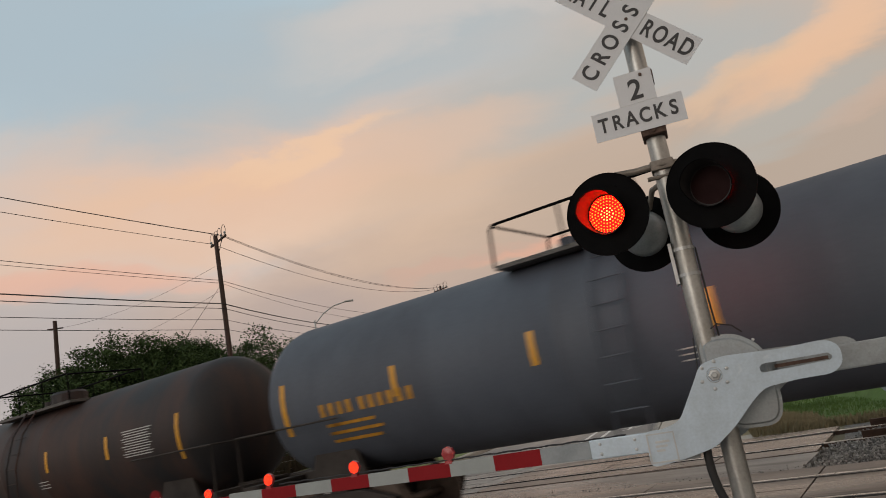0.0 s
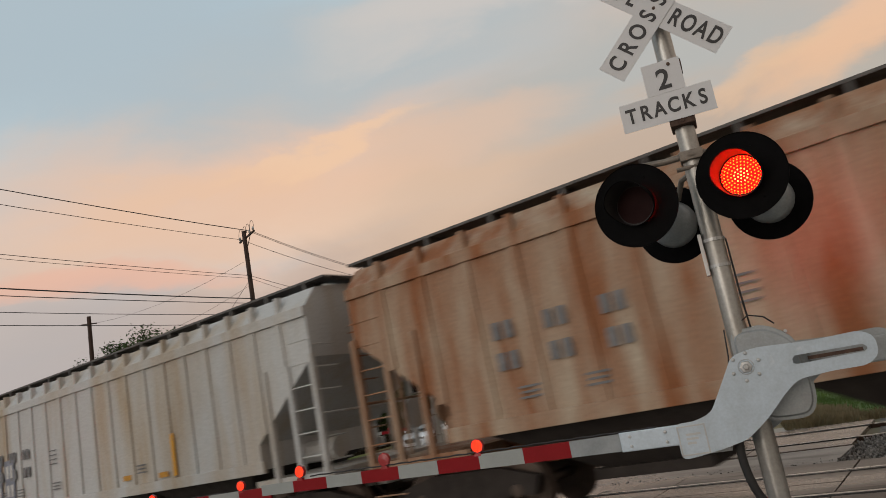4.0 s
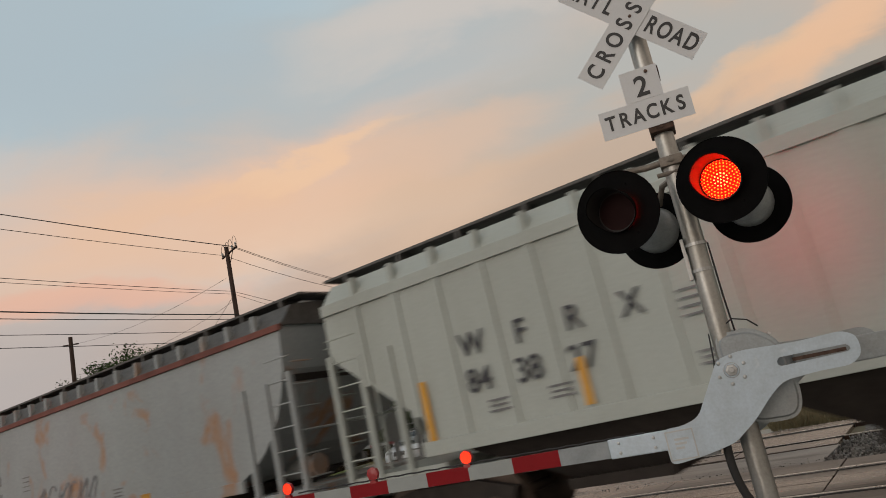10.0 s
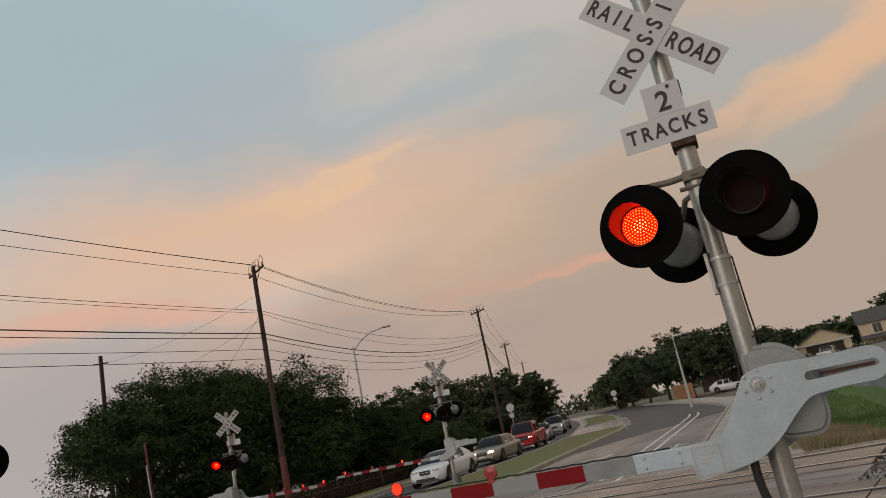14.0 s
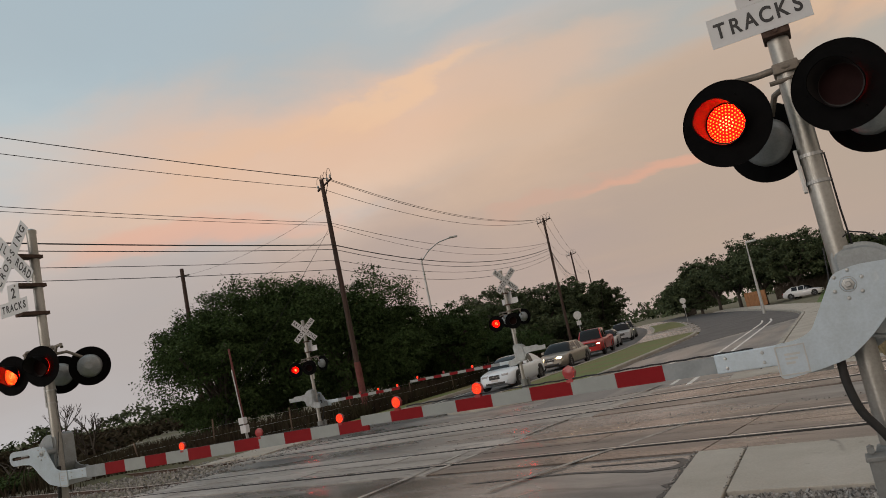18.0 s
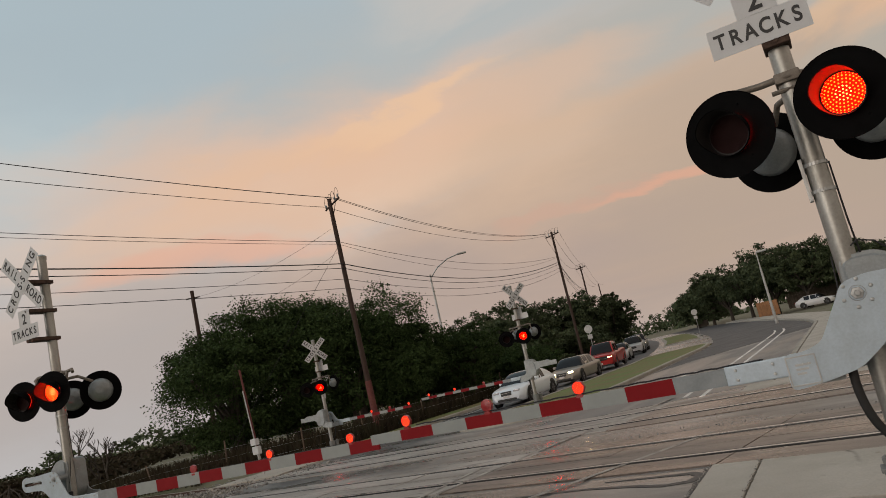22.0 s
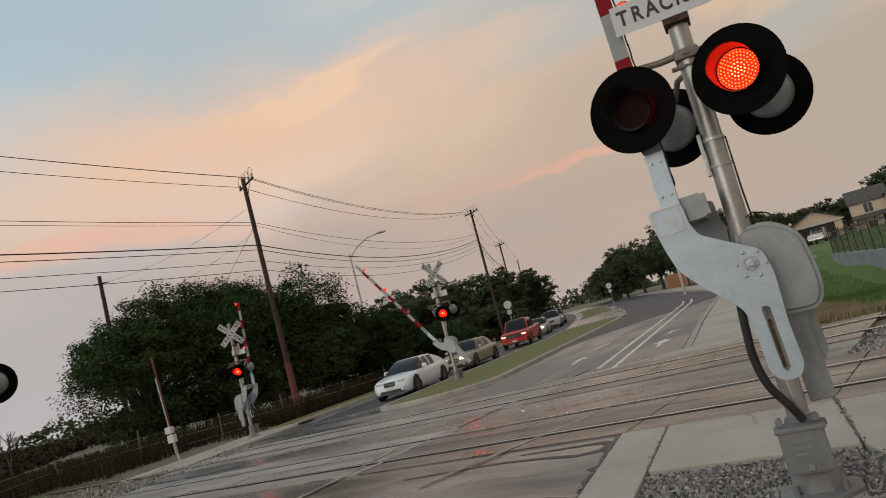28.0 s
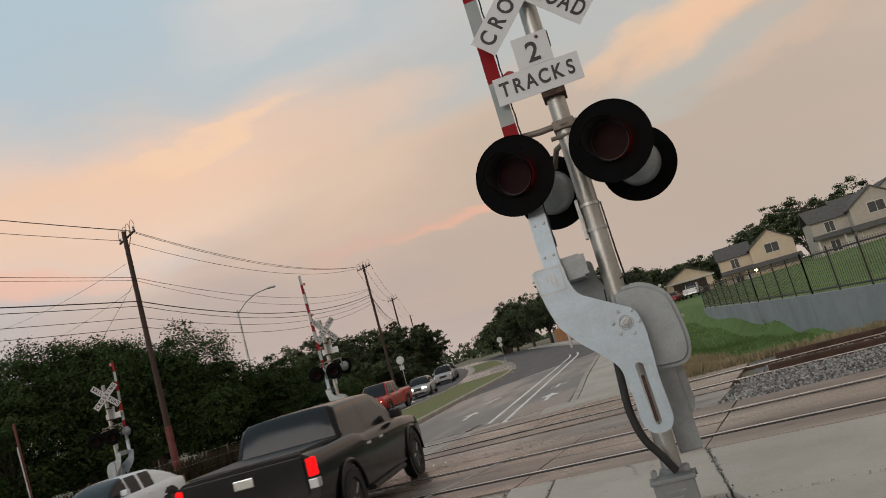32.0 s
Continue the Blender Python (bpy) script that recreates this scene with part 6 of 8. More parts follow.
def make_train():
    # (distance of the car's middle behind the first gap, car)
    lengths = [14.75, 14.9, 15.6, 15.0, 17.2, 16.2, 15.7, 15.5, 16.6]
    cars = [tank_car(14.75, TR, "black tank car stained with rust, white stencils", 1, yellow=False),
            tank_car(14.9, TB, "dark grey tank car with yellow reflectors", 2),
            tank_car(15.6, TK, "black tank car with silver graffiti along its flank", 3, scribble=True),
            hopper_car(15.0, H1, "dirty white covered hopper car with rust streaks", 4, tags=((-5.4, 1.46, 1.7), (2.9, 1.5, 2.3))),
            hopper_car(17.2, H2, "heavily rusted orange and cream hopper car", 5),
            hopper_car(16.2, H3, "grey ribbed hopper car with blue and black graffiti", 6, tags=((5.9, 1.5, 2.4), (-5.9, 1.5, 2.2), (2.6, 1.5, 1.9)), faint=False),
            hopper_car(15.7, H4, "pale grey-white ribbed hopper car", 7, tags=((5.5, 1.5, 2.6),)),
            hopper_car(15.5, H5, "grey smooth-sided hopper car with orange rust patches and red roof edge", 8, ribs=False, curved=True, top_mat=REDTOP),
            hopper_car(16.6, H6, "cream-grey ribbed hopper car at the train's end", 9, tags=((-6.1, 1.4, 2.3), (-3.6, 1.5, 2.1)), letters=("WFRX", ("84", "38", "27")), faint=False)]
    scrawl(cars[5], -1.53 - 0.042, -4.2, -1.6, 1.55, 2.25, 21, BLUEPAINT, "blue spray-painted scrawl", 0.07)
    scrawl(cars[5], -1.53 - 0.042, 3.3, 5.0, 1.65, 2.15, 22, DARKMARK, "black spray-painted scrawl", 0.04)
    scrawl(cars[7], -1.53 - 0.010, -1.6, 0.8, 1.65, 2.2, 23, SILVERPAINT, "faded spray-painted scrawl", 0.04)
    for x in (-4.75, -4.05):
        marks(cars[3], -1.53 - 0.037, [(x, 2.05, 0.50, 1.05)], "painted_block", PURPLEPAINT, "faded blue-grey painted block")
        marks(cars[3], -1.53 - 0.042, [(x - 0.1, 2.3, 0.14, 0.3), (x + 0.1, 2.3, 0.12, 0.3), (x - 0.1, 1.85, 0.13, 0.28), (x + 0.11, 1.85, 0.13, 0.28)], "stencil", WHITEMARK, "unreadable pale characters as bars")
    s = -10.85 - lengths[0] / 2
    for i, (car, L) in enumerate(zip(cars, lengths)):
        if i:
            s += (lengths[i - 1] + L) / 2
        TRAIN.append((car, s))


make_train()


def train_pose(s):
    x, y, z = on_track(s, NEAR)
    return pose(x, y, 0.02 * x + 0.03, 0, math.degrees(-math.atan(0.02 * TC)), -math.degrees(TRACK))


# ---- poles and wires ----
def sag(bm, p, q, drop, r, n=16):
    p, q = Vector(p), Vector(q)
    tube(bm, [p.lerp(q, k / n) - Vector((0, 0, drop * 4 * (k / n) * (1 - k / n))) for k in range(n + 1)], r, 5)


def utility_pole(x, y, top, label, base=0.0, arms=True, red=False, lean=(0, 0), r=0.16):
    p = thing("utility_pole", label, "utility pole", "wooden poles", pose(x, y, base))
    bm = bmesh.new()
    rod(bm, (0, 0, -0.3), (lean[0], lean[1], top - base), r, r * 0.7, 12)
    part("shaft", bm, POLEWOOD, p, "dark creosoted shaft", smooth=True)
    if red:
        bm = bmesh.new()
        rod(bm, (0, 0, 0.1), (lean[0] * 0.2, lean[1] * 0.2, (top - base) * 0.22), r + 0.02, r + 0.012, 12)
        part("painted_foot", bm, POLERED, p, "dull red painted foot")
    h = top - base
    if arms:
        d = Vector((0.82, -0.57, 0))
        bm = bmesh.new()
        for z in (h - 0.35,):
            a, b = -1.15 * d, 1.15 * d
            rod(bm, (a.x, a.y, z), (b.x, b.y, z), 0.06, n=6)
            rod(bm, (-0.6 * d.x, -0.6 * d.y, z), (0, 0, z - 0.5), 0.02, n=6)
            rod(bm, (0.6 * d.x, 0.6 * d.y, z), (0, 0, z - 0.5), 0.02, n=6)
        part("crossarm", bm, POLEWOOD, p, "timber crossarm")
        for u in (-1.05, -0.55, 0.5, 1.05):
            bm = bmesh.new()
            lathe(bm, [(0.02, 0), (0.07, 0.05), (0.04, 0.1), (0.07, 0.14), (0.03, 0.22), (0, 0.23)], pose(u * d.x, u * d.y, h - 0.3), n=8)
            part("insulator", bm, GALV, p, "insulator")
        for u in (-0.9, -0.25, 0.25, 0.9):
            bm = bmesh.new()
            pts = []
            for k in range(11):
                a = math.pi * k / 10
                pts.append((u * d.x + 0.32 * math.cos(a) * d.x, u * d.y + 0.32 * math.cos(a) * d.y, h - 0.15 + 0.45 * math.sin(a)))
            tube(bm, pts, 0.012, 5)
            part("jumper", bm, WIRE, p, "looping jumper wire")
    return p


P1 = (-22.73, 32.76)
utility_pole(*P1, 12.55, "tall dark wooden utility pole with a red painted foot and crossarm", base=land(-22.7), red=True, lean=(-0.15, 0))
P2 = (-23.85, 71.4)
utility_pole(*P2, 13.5, "tall wooden utility pole beside the far road", base=-0.5)
P3 = (-33.0, 108.0)
utility_pole(*P3, 13.3, "distant wooden utility pole", base=-0.6)
P4 = (-43.0, 150.0)
utility_pole(*P4, 13.2, "far wooden utility pole", base=-0.6, arms=False)
P0 = (-42.05, 40.2)
back_pole = utility_pole(*P0, 12.15, "weathered wooden pole behind the trees", base=-0.8, arms=False, r=0.2)
bm_ = bmesh.new()
rod(bm_, (-0.42, -0.28, 12.4), (0.42, 0.28, 12.4), 0.05, n=6)
part("crossarm", bm_, POLEWOOD, back_pole, "short timber crossarm")
LP = (-25.3, -18.0)
utility_pole(*LP, 13.2, "wooden utility pole behind, on the same line", base=-0.5)


def make_wires():
    top = 12.3
    runs = []
    for dx, dz in ((-0.9, 0.0), (0.1, 0.25), (0.9, -0.05)):
        runs.append(("power_line", (P1[0] + dx * 0.82, P1[1] - dx * 0.57, top + dz), (P2[0] + dx * 0.9, P2[1], 13.3 + dz * 0.3), 1.1, 0.014))
        runs.append(("power_line", (P1[0] + dx * 0.82, P1[1] - dx * 0.57, top + dz), (LP[0] + dx * 0.9, LP[1], 12.9 + dz), 0.7, 0.014))
        runs.append(("power_line", (P2[0] + dx * 0.9, P2[1], 13.2), (P3[0] + dx, P3[1], 13.1), 1.0, 0.014))
        runs.append(("power_line", (P3[0] + dx, P3[1], 13.1), (P4[0] + dx, P4[1], 12.9), 1.0, 0.014))
    for z1, z2, zl, d, r in ((10.05, 10.9, 10.2, 1.0, 0.013), (8.80, 10.3, 8.9, 1.2, 0.027), (8.55, 10.1, 8.6, 1.3, 0.017), (7.95, 9.7, 8.0, 1.2, 0.013), (7.45, 9.4, 7.6, 1.3, 0.014), (9.90, 10.8, 10.0, 1.4, 0.010)):
        runs.append(("cable", (P1[0], P1[1] - 0.15, z1), (P2[0], P2[1] - 0.15, z2), d, r))
        runs.append(("cable", (P1[0], P1[1] - 0.15, z1), (LP[0], LP[1] - 0.15, zl), 0.5, r))
        if z1 < 9:
            runs.append(("cable", (P2[0], P2[1] - 0.15, z2), (P3[0], P3[1], z2 - 0.4), 1.0, r))
    runs.append(("cable", (P1[0] - 0.4, P1[1], 10.9), (P0[0], P0[1], 11.6), 0.5, 0.008))
    runs.append(("cable", (P1[0] - 0.1, P1[1], 9.6), (P0[0], P0[1], 9.4), 0.6, 0.008))
    for nm, p, q, d, r in runs:
        bm = bmesh.new()
        sag(bm, p, q, d, r)
        tagged(part(nm, bm, WIRE), "thin black overhead line between poles", "overhead line", "overhead lines")
    bm = bmesh.new()
    sag(bm, (P1[0] - 0.1, P1[1], 9.9), (-30, 29, 0.0), 0.0, 0.01, 2)
    tagged(part("guy_wire", bm, WIRE), "thin guy wire from the pole to the ground", "guy wire")


make_wires()


def street_lamp(x, y, base, h, reach, yaw, label):
    p = thing("street_lamp", label, "street lamp", "", pose(x, y, base, 0, 0, yaw))
    bm = bmesh.new()
    rod(bm, (0, 0, 0), (0, 0, h), 0.12, 0.07, 12)
    part("pole", bm, GALV, p, smooth=True)
    bm = bmesh.new()
    tube(bm, [(0, 0, h - 0.3), (0.25 * reach, 0, h + 0.45), (0.55 * reach, 0, h + 0.95), (0.9 * reach, 0, h + 1.15)], 0.045, 8)
    part("arm", bm, GALV, p, smooth=True)
    bm = bmesh.new()
    box(bm, 0.85 * reach, 0.85 * reach + 0.75, -0.15, 0.15, h + 1.08, h + 1.22, bevel=0.05)
    part("head", bm, GALV, p, "grey lamp head")


street_lamp(-28.7, 53.0, -0.5, 10.55, 3.0, 25, "grey street lamp with a curved arm among the trees")
street_lamp(-4.9, 59.9, 0.1, 4.3, 0.01, 0, "slim pale pole beside the far pavement")


def marker_post(x, y, h, label):
    p = thing("marker_post", label, "post", "", pose(x, y, land(x)))
    bm = bmesh.new()
    rod(bm, (-0.1, 0, 0.5), (-0.35, 0, h), 0.05, 0.04, 8)
    part("post", bm, POLERED, p, "rust-red upper post")
    bm = bmesh.new()
    rod(bm, (-0.02, 0, 0), (-0.12, 0, 0.9), 0.045, n=8)
    rod(bm, (-0.06, -0.07, 0.4), (-0.3, -0.07, h * 0.8), 0.025, n=6)
    part("conduit", bm, GALV, p, "grey conduit")
    bm = bmesh.new()
    box(bm, -0.22, 0.08, -0.2, 0.0, 0.85, 1.15, bevel=0.02)
    box(bm, -0.26, 0.02, -0.2, 0.0, 1.2, 1.45, bevel=0.02)
    part("meter_box", bm, SHEETWHITE, p, "small white meter boxes")


marker_post(-21.1, 22.3, 4.2, "thin rust-red post with white meter boxes by the tracks")


# ---- trees and brush ----
BARK = mat("oak_bark", (0.06, 0.05, 0.04), 0.9, 0, 0.3, 6, 40, 0.4)
LEAF = mat("oak_leaves", (0.046, 0.076, 0.026), 0.8, 0, 0.35, 0.5, 8, 0, dark=(0.026, 0.046, 0.016), island=0.4, spec=0.12)
LEAFFAR = mat("far_leaves", (0.070, 0.090, 0.046), 0.8, 0, 0.3, 0.4, 8, 0, dark=(0.03, 0.045, 0.02), island=0.3, spec=0.2)
BRUSH = mat("dry_brush", (0.040, 0.030, 0.022), 0.95, 0, 0.35, 0.5, 8, 0, dark=(0.045, 0.048, 0.026), island=0.25, spec=0.1)


def leaves(rng, blobs, count, size, shell=0.55):
    """Leaf sprays gathered into tufts over each clump, with darker gaps between the tufts."""
    vol = np.array([b[3] * b[4] * b[5] for b in blobs]) ** 0.7
    vol = vol / vol.sum()
    verts, faces = [], []
    for b, share in zip(blobs, vol):
        n = int(count * share)
        axes = np.array(b[3:6])
        tufts = max(26, n // 40)
        d = rng.normal(size=(tufts, 3))
        d /= np.linalg.norm(d, axis=1)[:, None] + 1e-9
        lump = 1 + 0.14 * np.sin(d[:, 0] * 7 + b[0]) * np.sin(d[:, 1] * 6 + b[1]) + 0.10 * np.sin(d[:, 2] * 9 + b[2] * 3 + d[:, 0] * 5)
        rad = (shell + (1 - shell) * rng.random(tufts) ** 0.45) * lump
        far = rng.random(tufts) < 0.06
        rad[far] *= rng.uniform(1.03, 1.14, far.sum())
        centre = np.array(b[:3]) + d * rad[:, None] * axes
        pick = rng.integers(0, tufts, n)
        spread = axes.mean() * rng.uniform(0.09, 0.17, tufts)[pick]
        c = centre[pick] + rng.normal(size=(n, 3)) * spread[:, None] * np.array([1.0, 1.0, 0.55])
        nrm = d[pick] * 0.5 + np.array([0, 0, 0.55]) + rng.normal(size=(n, 3)) * 0.55
        nrm /= np.linalg.norm(nrm, axis=1)[:, None]
        u = np.cross(nrm, rng.normal(size=(n, 3))); u /= np.linalg.norm(u, axis=1)[:, None] + 1e-9
        v = np.cross(nrm, u)
        s = size * rng.uniform(0.6, 1.3, n)[:, None]
        quad = np.stack([c - u * s, c - v * s * 0.55 + nrm * s * 0.2, c + u * s, c + v * s * 0.55 + nrm * s * 0.2], 1)
        k = len(verts)
        verts.extend(map(tuple, quad.reshape(-1, 3)))
        faces.extend([(k + 4 * i, k + 4 * i + 1, k + 4 * i + 2, k + 4 * i + 3) for i in range(n)])
    return verts, faces


def tree(x, y, base, blobs, label, count, size, seed, leafmat=None, trunks=1, name="oak_tree", r=0.3):
    t = thing(name, label, "tree", "", pose(x, y, base))
    rng = np.random.default_rng(seed)
    bm = bmesh.new()
    for k in range(trunks):
        ox = 0.5 * k
        rod(bm, (ox, 0, -0.4), (ox * 1.2, 0.1, 2.0), r, r * 0.75, 10)
        for b in blobs:
            tube(bm, [(ox * 1.2, 0.1, 1.8), (0.5 * (ox + b[0]), 0.5 * b[1], 1.2 + 0.5 * b[2]), (b[0], b[1], b[2])], r * 0.3, 6)
    part("trunk", bm, BARK, t, "dark branching trunk", smooth=True)
    v, f = leaves(rng, blobs, count, size)
    mesh_np("crown", v, f, leafmat or LEAF, t, "dense dark green crown")
    return t


def clump(rng, cx, cy, cz, rx, ry, rz, n):
    out = []
    for _ in range(n):
        a, e = rng.uniform(0, 2 * math.pi), rng.uniform(-0.5, 0.9)
        q = rng.uniform(0.35, 0.8)
        s = rng.uniform(0.38, 0.62)
        out.append((cx + rx * q * math.cos(a) * math.cos(e), cy + ry * q * math.sin(a) * math.cos(e), cz + rz * q * math.sin(e), rx * s, ry * s, rz * s))
    return out


def west_trees():
    rng = random.Random(11)
    # the broad live oaks beyond the far signals: place, half width, height
    for i, (x, y, rx, h) in enumerate(((-33.6, 33.4, 4.2, 8.6), (-31.0, 36.2, 4.6, 9.6), (-27.9, 38.2, 4.3, 8.9), (-25.6, 40.4, 2.9, 7.0), (-23.6, 45.2, 2.5, 5.6), (-24.6, 55.0, 2.6, 3.6))):
        base = terrain(x, y)
        blobs = clump(rng, 0, 0, h * 0.58, rx, rx * 0.9, h * 0.42, 15) + [(0, 0, h * 0.42, rx * 0.85, rx * 0.8, h * 0.34)] + clump(rng, 0, 0, h * 0.24, rx * 0.72, rx * 0.7, h * 0.2, 5)
        tree(x, y, base, blobs, "broad dark green live oak by the tracks", 62000 if i < 4 else 36000, 0.085, 30 + i, trunks=2)
    for i, (x, y, rx, h) in enumerate(((-36.0, 80.0, 4.6, 9.4), (-31.5, 84, 4.6, 9.2), (-28.0, 87.0, 3.4, 8.2), (-41, 76, 4.8, 6.6), (-26.4, 94.0, 2.6, 7.9), (-36.0, 68.0, 4.0, 5.6), (-30.0, 74.0, 4.0, 5.4), (-27.5, 80.0, 3.2, 4.6))):
        blobs = clump(rng, 0, 0, h * 0.6, rx, rx * 0.9, h * 0.38, 11) + clump(rng, 0, 0, h * 0.2, rx * 0.95, rx * 0.8, h * 0.2, 5)
        tree(x, y, -0.5, blobs, "dark oak beside the far road", 17000, 0.17, 50 + i, LEAFFAR)
    for i, (x, y, rx, h) in enumerate(((-27.0, 156, 4.0, 7.0), (-21.5, 141, 4.4, 8.6), (-16.6, 128, 4.6, 9.4), (-12.2, 116, 4.8, 9.6), (-8.2, 109, 4.6, 9.4), (-4.0, 104, 4.8, 9.0), (0.6, 110, 4.6, 7.8), (5.0, 124, 4.6, 7.4))):
        blobs = clump(rng, 0, 0, h * 0.6, rx, rx, h * 0.4, 12) + (clump(rng, 0, 0, h * 0.22, rx * 0.9, rx * 0.8, h * 0.2, 5) if i < 2 else clump(rng, 0, 2.0, h * 0.38, rx * 0.9, rx * 0.8, h * 0.2, 5))
        tree(x, y, 0.0, blobs, "dark oak above the far pavement", 17000, 0.19, 70 + i, LEAFFAR)
    for i in range(14):
        x = 2 + i * 6.0 + rng.uniform(-1, 1)
        y = 175 - 1.5 * i + rng.uniform(-6, 6)
        h = rng.uniform(9, 11.5) + (i * 0.35 if i > 4 else -1.5)
        blobs = clump(rng, 0, 0, h * 0.55, 6.5, 5, h * 0.42, 9)
        tree(x, y, 0.8, blobs, "oak on the rise behind the houses", 9000, 0.30, 90 + i, LEAFFAR)
    for i, (x, y, rx, h) in enumerate(((-38, 24.5, 2.6, 0.9), (-44, 26, 3.0, 1.0), (-52, 27, 3.4, 1.0), (-58, 30, 4.0, 1.2), (-37, 42, 3.2, 4.2), (-33, 45, 3.2, 4.2), (-29.6, 48, 3.2, 4.0), (-26.6, 51, 3.0, 3.8), (-40, 39, 3.0, 3.8), (-25.4, 55, 2.8, 3.6), (-24.6, 60, 2.6, 3.4), (-27.0, 46, 2.6, 3.2))):
        blobs = clump(rng, 0, 0, h * 0.45, rx, rx, h * 0.5, 7)
        tree(x, y, terrain(x, y) - 0.1, blobs, "low dark scrub bush in the field", 6000, 0.10, 140 + i, name="scrub_bush", r=0.08)
    for i in range(7):
        x, y = -18.5 - 1.2 * i, 118 + 9 * i
        blobs = clump(rng, 0, 0, 3.6, 4, 4, 3.0, 7)
        tree(x - 6, y + 25, -0.3, blobs, "small oak far along the road", 2500, 0.4, 120 + i, LEAFFAR)


west_trees()


def brush(name, label, spots, n, h, seed, material):
    rng = random.Random(seed)
    verts, faces = [], []
    for _ in range(n):
        x0, x1, y0, y1 = rng.choice(spots)
        x, y = rng.uniform(x0, x1), rng.uniform(y0, y1)
        z = terrain(x, y) - 0.02
        a = rng.uniform(0, 6.28)
        hh = h * rng.uniform(0.4, 1.2)
        w = 0.012 + 0.02 * hh
        lx, ly = rng.gauss(0, 0.22) * hh, rng.gauss(0, 0.22) * hh
        k = len(verts)
        c, s = math.cos(a) * w, math.sin(a) * w
        verts += [(x - c, y - s, z), (x + c, y + s, z), (x + lx + c * 0.3, y + ly + s * 0.3, z + hh), (x + lx * 0.4 - c, y + ly * 0.4 - s, z + hh * 0.55)]
        faces.append((k, k + 1, k + 2, k + 3))
    tagged(mesh_np(name, verts, faces, material), label, "grass", kind="stuff")


brush("dry_brush", "dry tangled brush under the oaks", [(-44, -21.8, 27.5, 36), (-36, -24.5, 22, 29), (-60, -30, 20, 32), (-25, -21.5, 30, 46), (-24, -21.5, 46, 62)], 16000, 0.9, 5, BRUSH)
brush("tall_dry_grass", "tall straw-coloured grass behind the far track", [(0.5, 3.2, 16.9, 20), (3, 8, 15.6, 18.6), (0.5, 2.5, 18, 24)], 22000, 0.22, 6, DRYGRASS)
brush("lawn_blades", "short green grass below the wall", [(0.6, 5.0, 19.5, 30), (0.6, 4.0, 28, 46)], 16000, 0.10, 7, GREENGRASS)
brush("median_blades", "short green and brown grass on the median", [(-12.7, -8.6, 23.2, 54)], 14000, 0.13, 8, GRASS)


def bare_tree(x, y, base, h, seed, label):
    rng = random.Random(seed)
    t = thing("bare_tree", label, "tree", "", pose(x, y, base))
    bm = bmesh.new()

    def grow(p, d, ln, r, depth):
        q = p + d * ln
        rod(bm, p, q, r, r * 0.65, 5)
        if depth:
            for _ in range(3):
                e = (d + Vector((rng.uniform(-0.7, 0.7), rng.uniform(-0.7, 0.7), rng.uniform(0.0, 0.5)))).normalized()
                grow(q, e, ln * rng.uniform(0.6, 0.8), r * 0.6, depth - 1)
    grow(Vector((0, 0, 0)), Vector((0, 0, 1)), h * 0.3, 0.12, 4)
    part("crown", bm, BARK, t, "leafless grey branching crown")


bare_tree(-45.5, 33.5, -0.9, 4.6, 3, "leafless shrub in the far field")
bare_tree(-43.5, 31.5, -0.9, 3.6, 4, "leafless shrub in the far field")
bare_tree(-58, 40, -0.9, 6.0, 5, "leafless shrub in the far field")
bare_tree(28, 112, 2.0, 9.0, 6, "leafless tree between the houses")


def far_ridge():
    """Low wooded ridges at the skyline."""
    rng = random.Random(8)
    nrng = np.random.default_rng(8)
    blobs = []
    for i in range(60):
        a = radians(-80 + i * 2.6)
        d = rng.uniform(330, 420)
        h = rng.uniform(7, 12) + (6 if a > radians(20) else 0) - (4 if a < radians(-40) else 0)
        blobs.append((d * math.sin(a), d * math.cos(a), h * 0.3 - 3, 22, 16, h))
    v, f = leaves(nrng, blobs, 60000, 1.15, 0.5)
    scrub = []
    for i in range(90):
        x, y = rng.uniform(-190, -60), rng.uniform(35, 150)
        scrub.append((x, y, -0.2, rng.uniform(3, 7), rng.uniform(3, 7), rng.uniform(0.5, 1.1)))
    sv, sf = leaves(nrng, scrub, 40000, 0.42, 0.4)
    tagged(mesh_np("field_scrub", sv, sf, BRUSH), "dark scrub spread over the far field", "scrub", kind="stuff")
    tagged(mesh_np("far_woods", v, f, LEAFFAR), "low wooded ridge on the skyline", "woods", kind="stuff")


far_ridge()

# ---- houses, wall and fences ----
STUCCO = mat("peach_stucco", (0.60, 0.49, 0.36), 0.85, 0, 0.1, 1.5, 30, 0.1)
SIDING = mat("grey_beige_siding", (0.42, 0.38, 0.33), 0.8, 0, 0.12, 1.5, 30, 0.1)
SHINGLE = mat("grey_shingle", (0.10, 0.095, 0.09), 0.9, 0, 0.3, 3, 12, 0.3)
GLASSDARK = mat("dark_window_glass", (0.03, 0.035, 0.04), 0.08, 0, 0.1, 3, 20, 0, coat=0.5)
TRIMW = mat("white_trim", (0.62, 0.60, 0.56), 0.6, 0, 0.08, 3, 30, 0)
WALLBLUE = mat("retaining_wall_concrete", (0.25, 0.275, 0.29), 0.75, 0, 0.3, 0.9, 30, 0.15, dark=(0.17, 0.185, 0.195))
IRON = mat("black_iron", (0.035, 0.032, 0.030), 0.5, 0.3, 0.2, 8, 40, 0)
CEDAR = mat("weathered_fence_board", (0.13, 0.105, 0.085), 0.85, 0, 0.3, 2, 30, 0.2, rand=0.12)
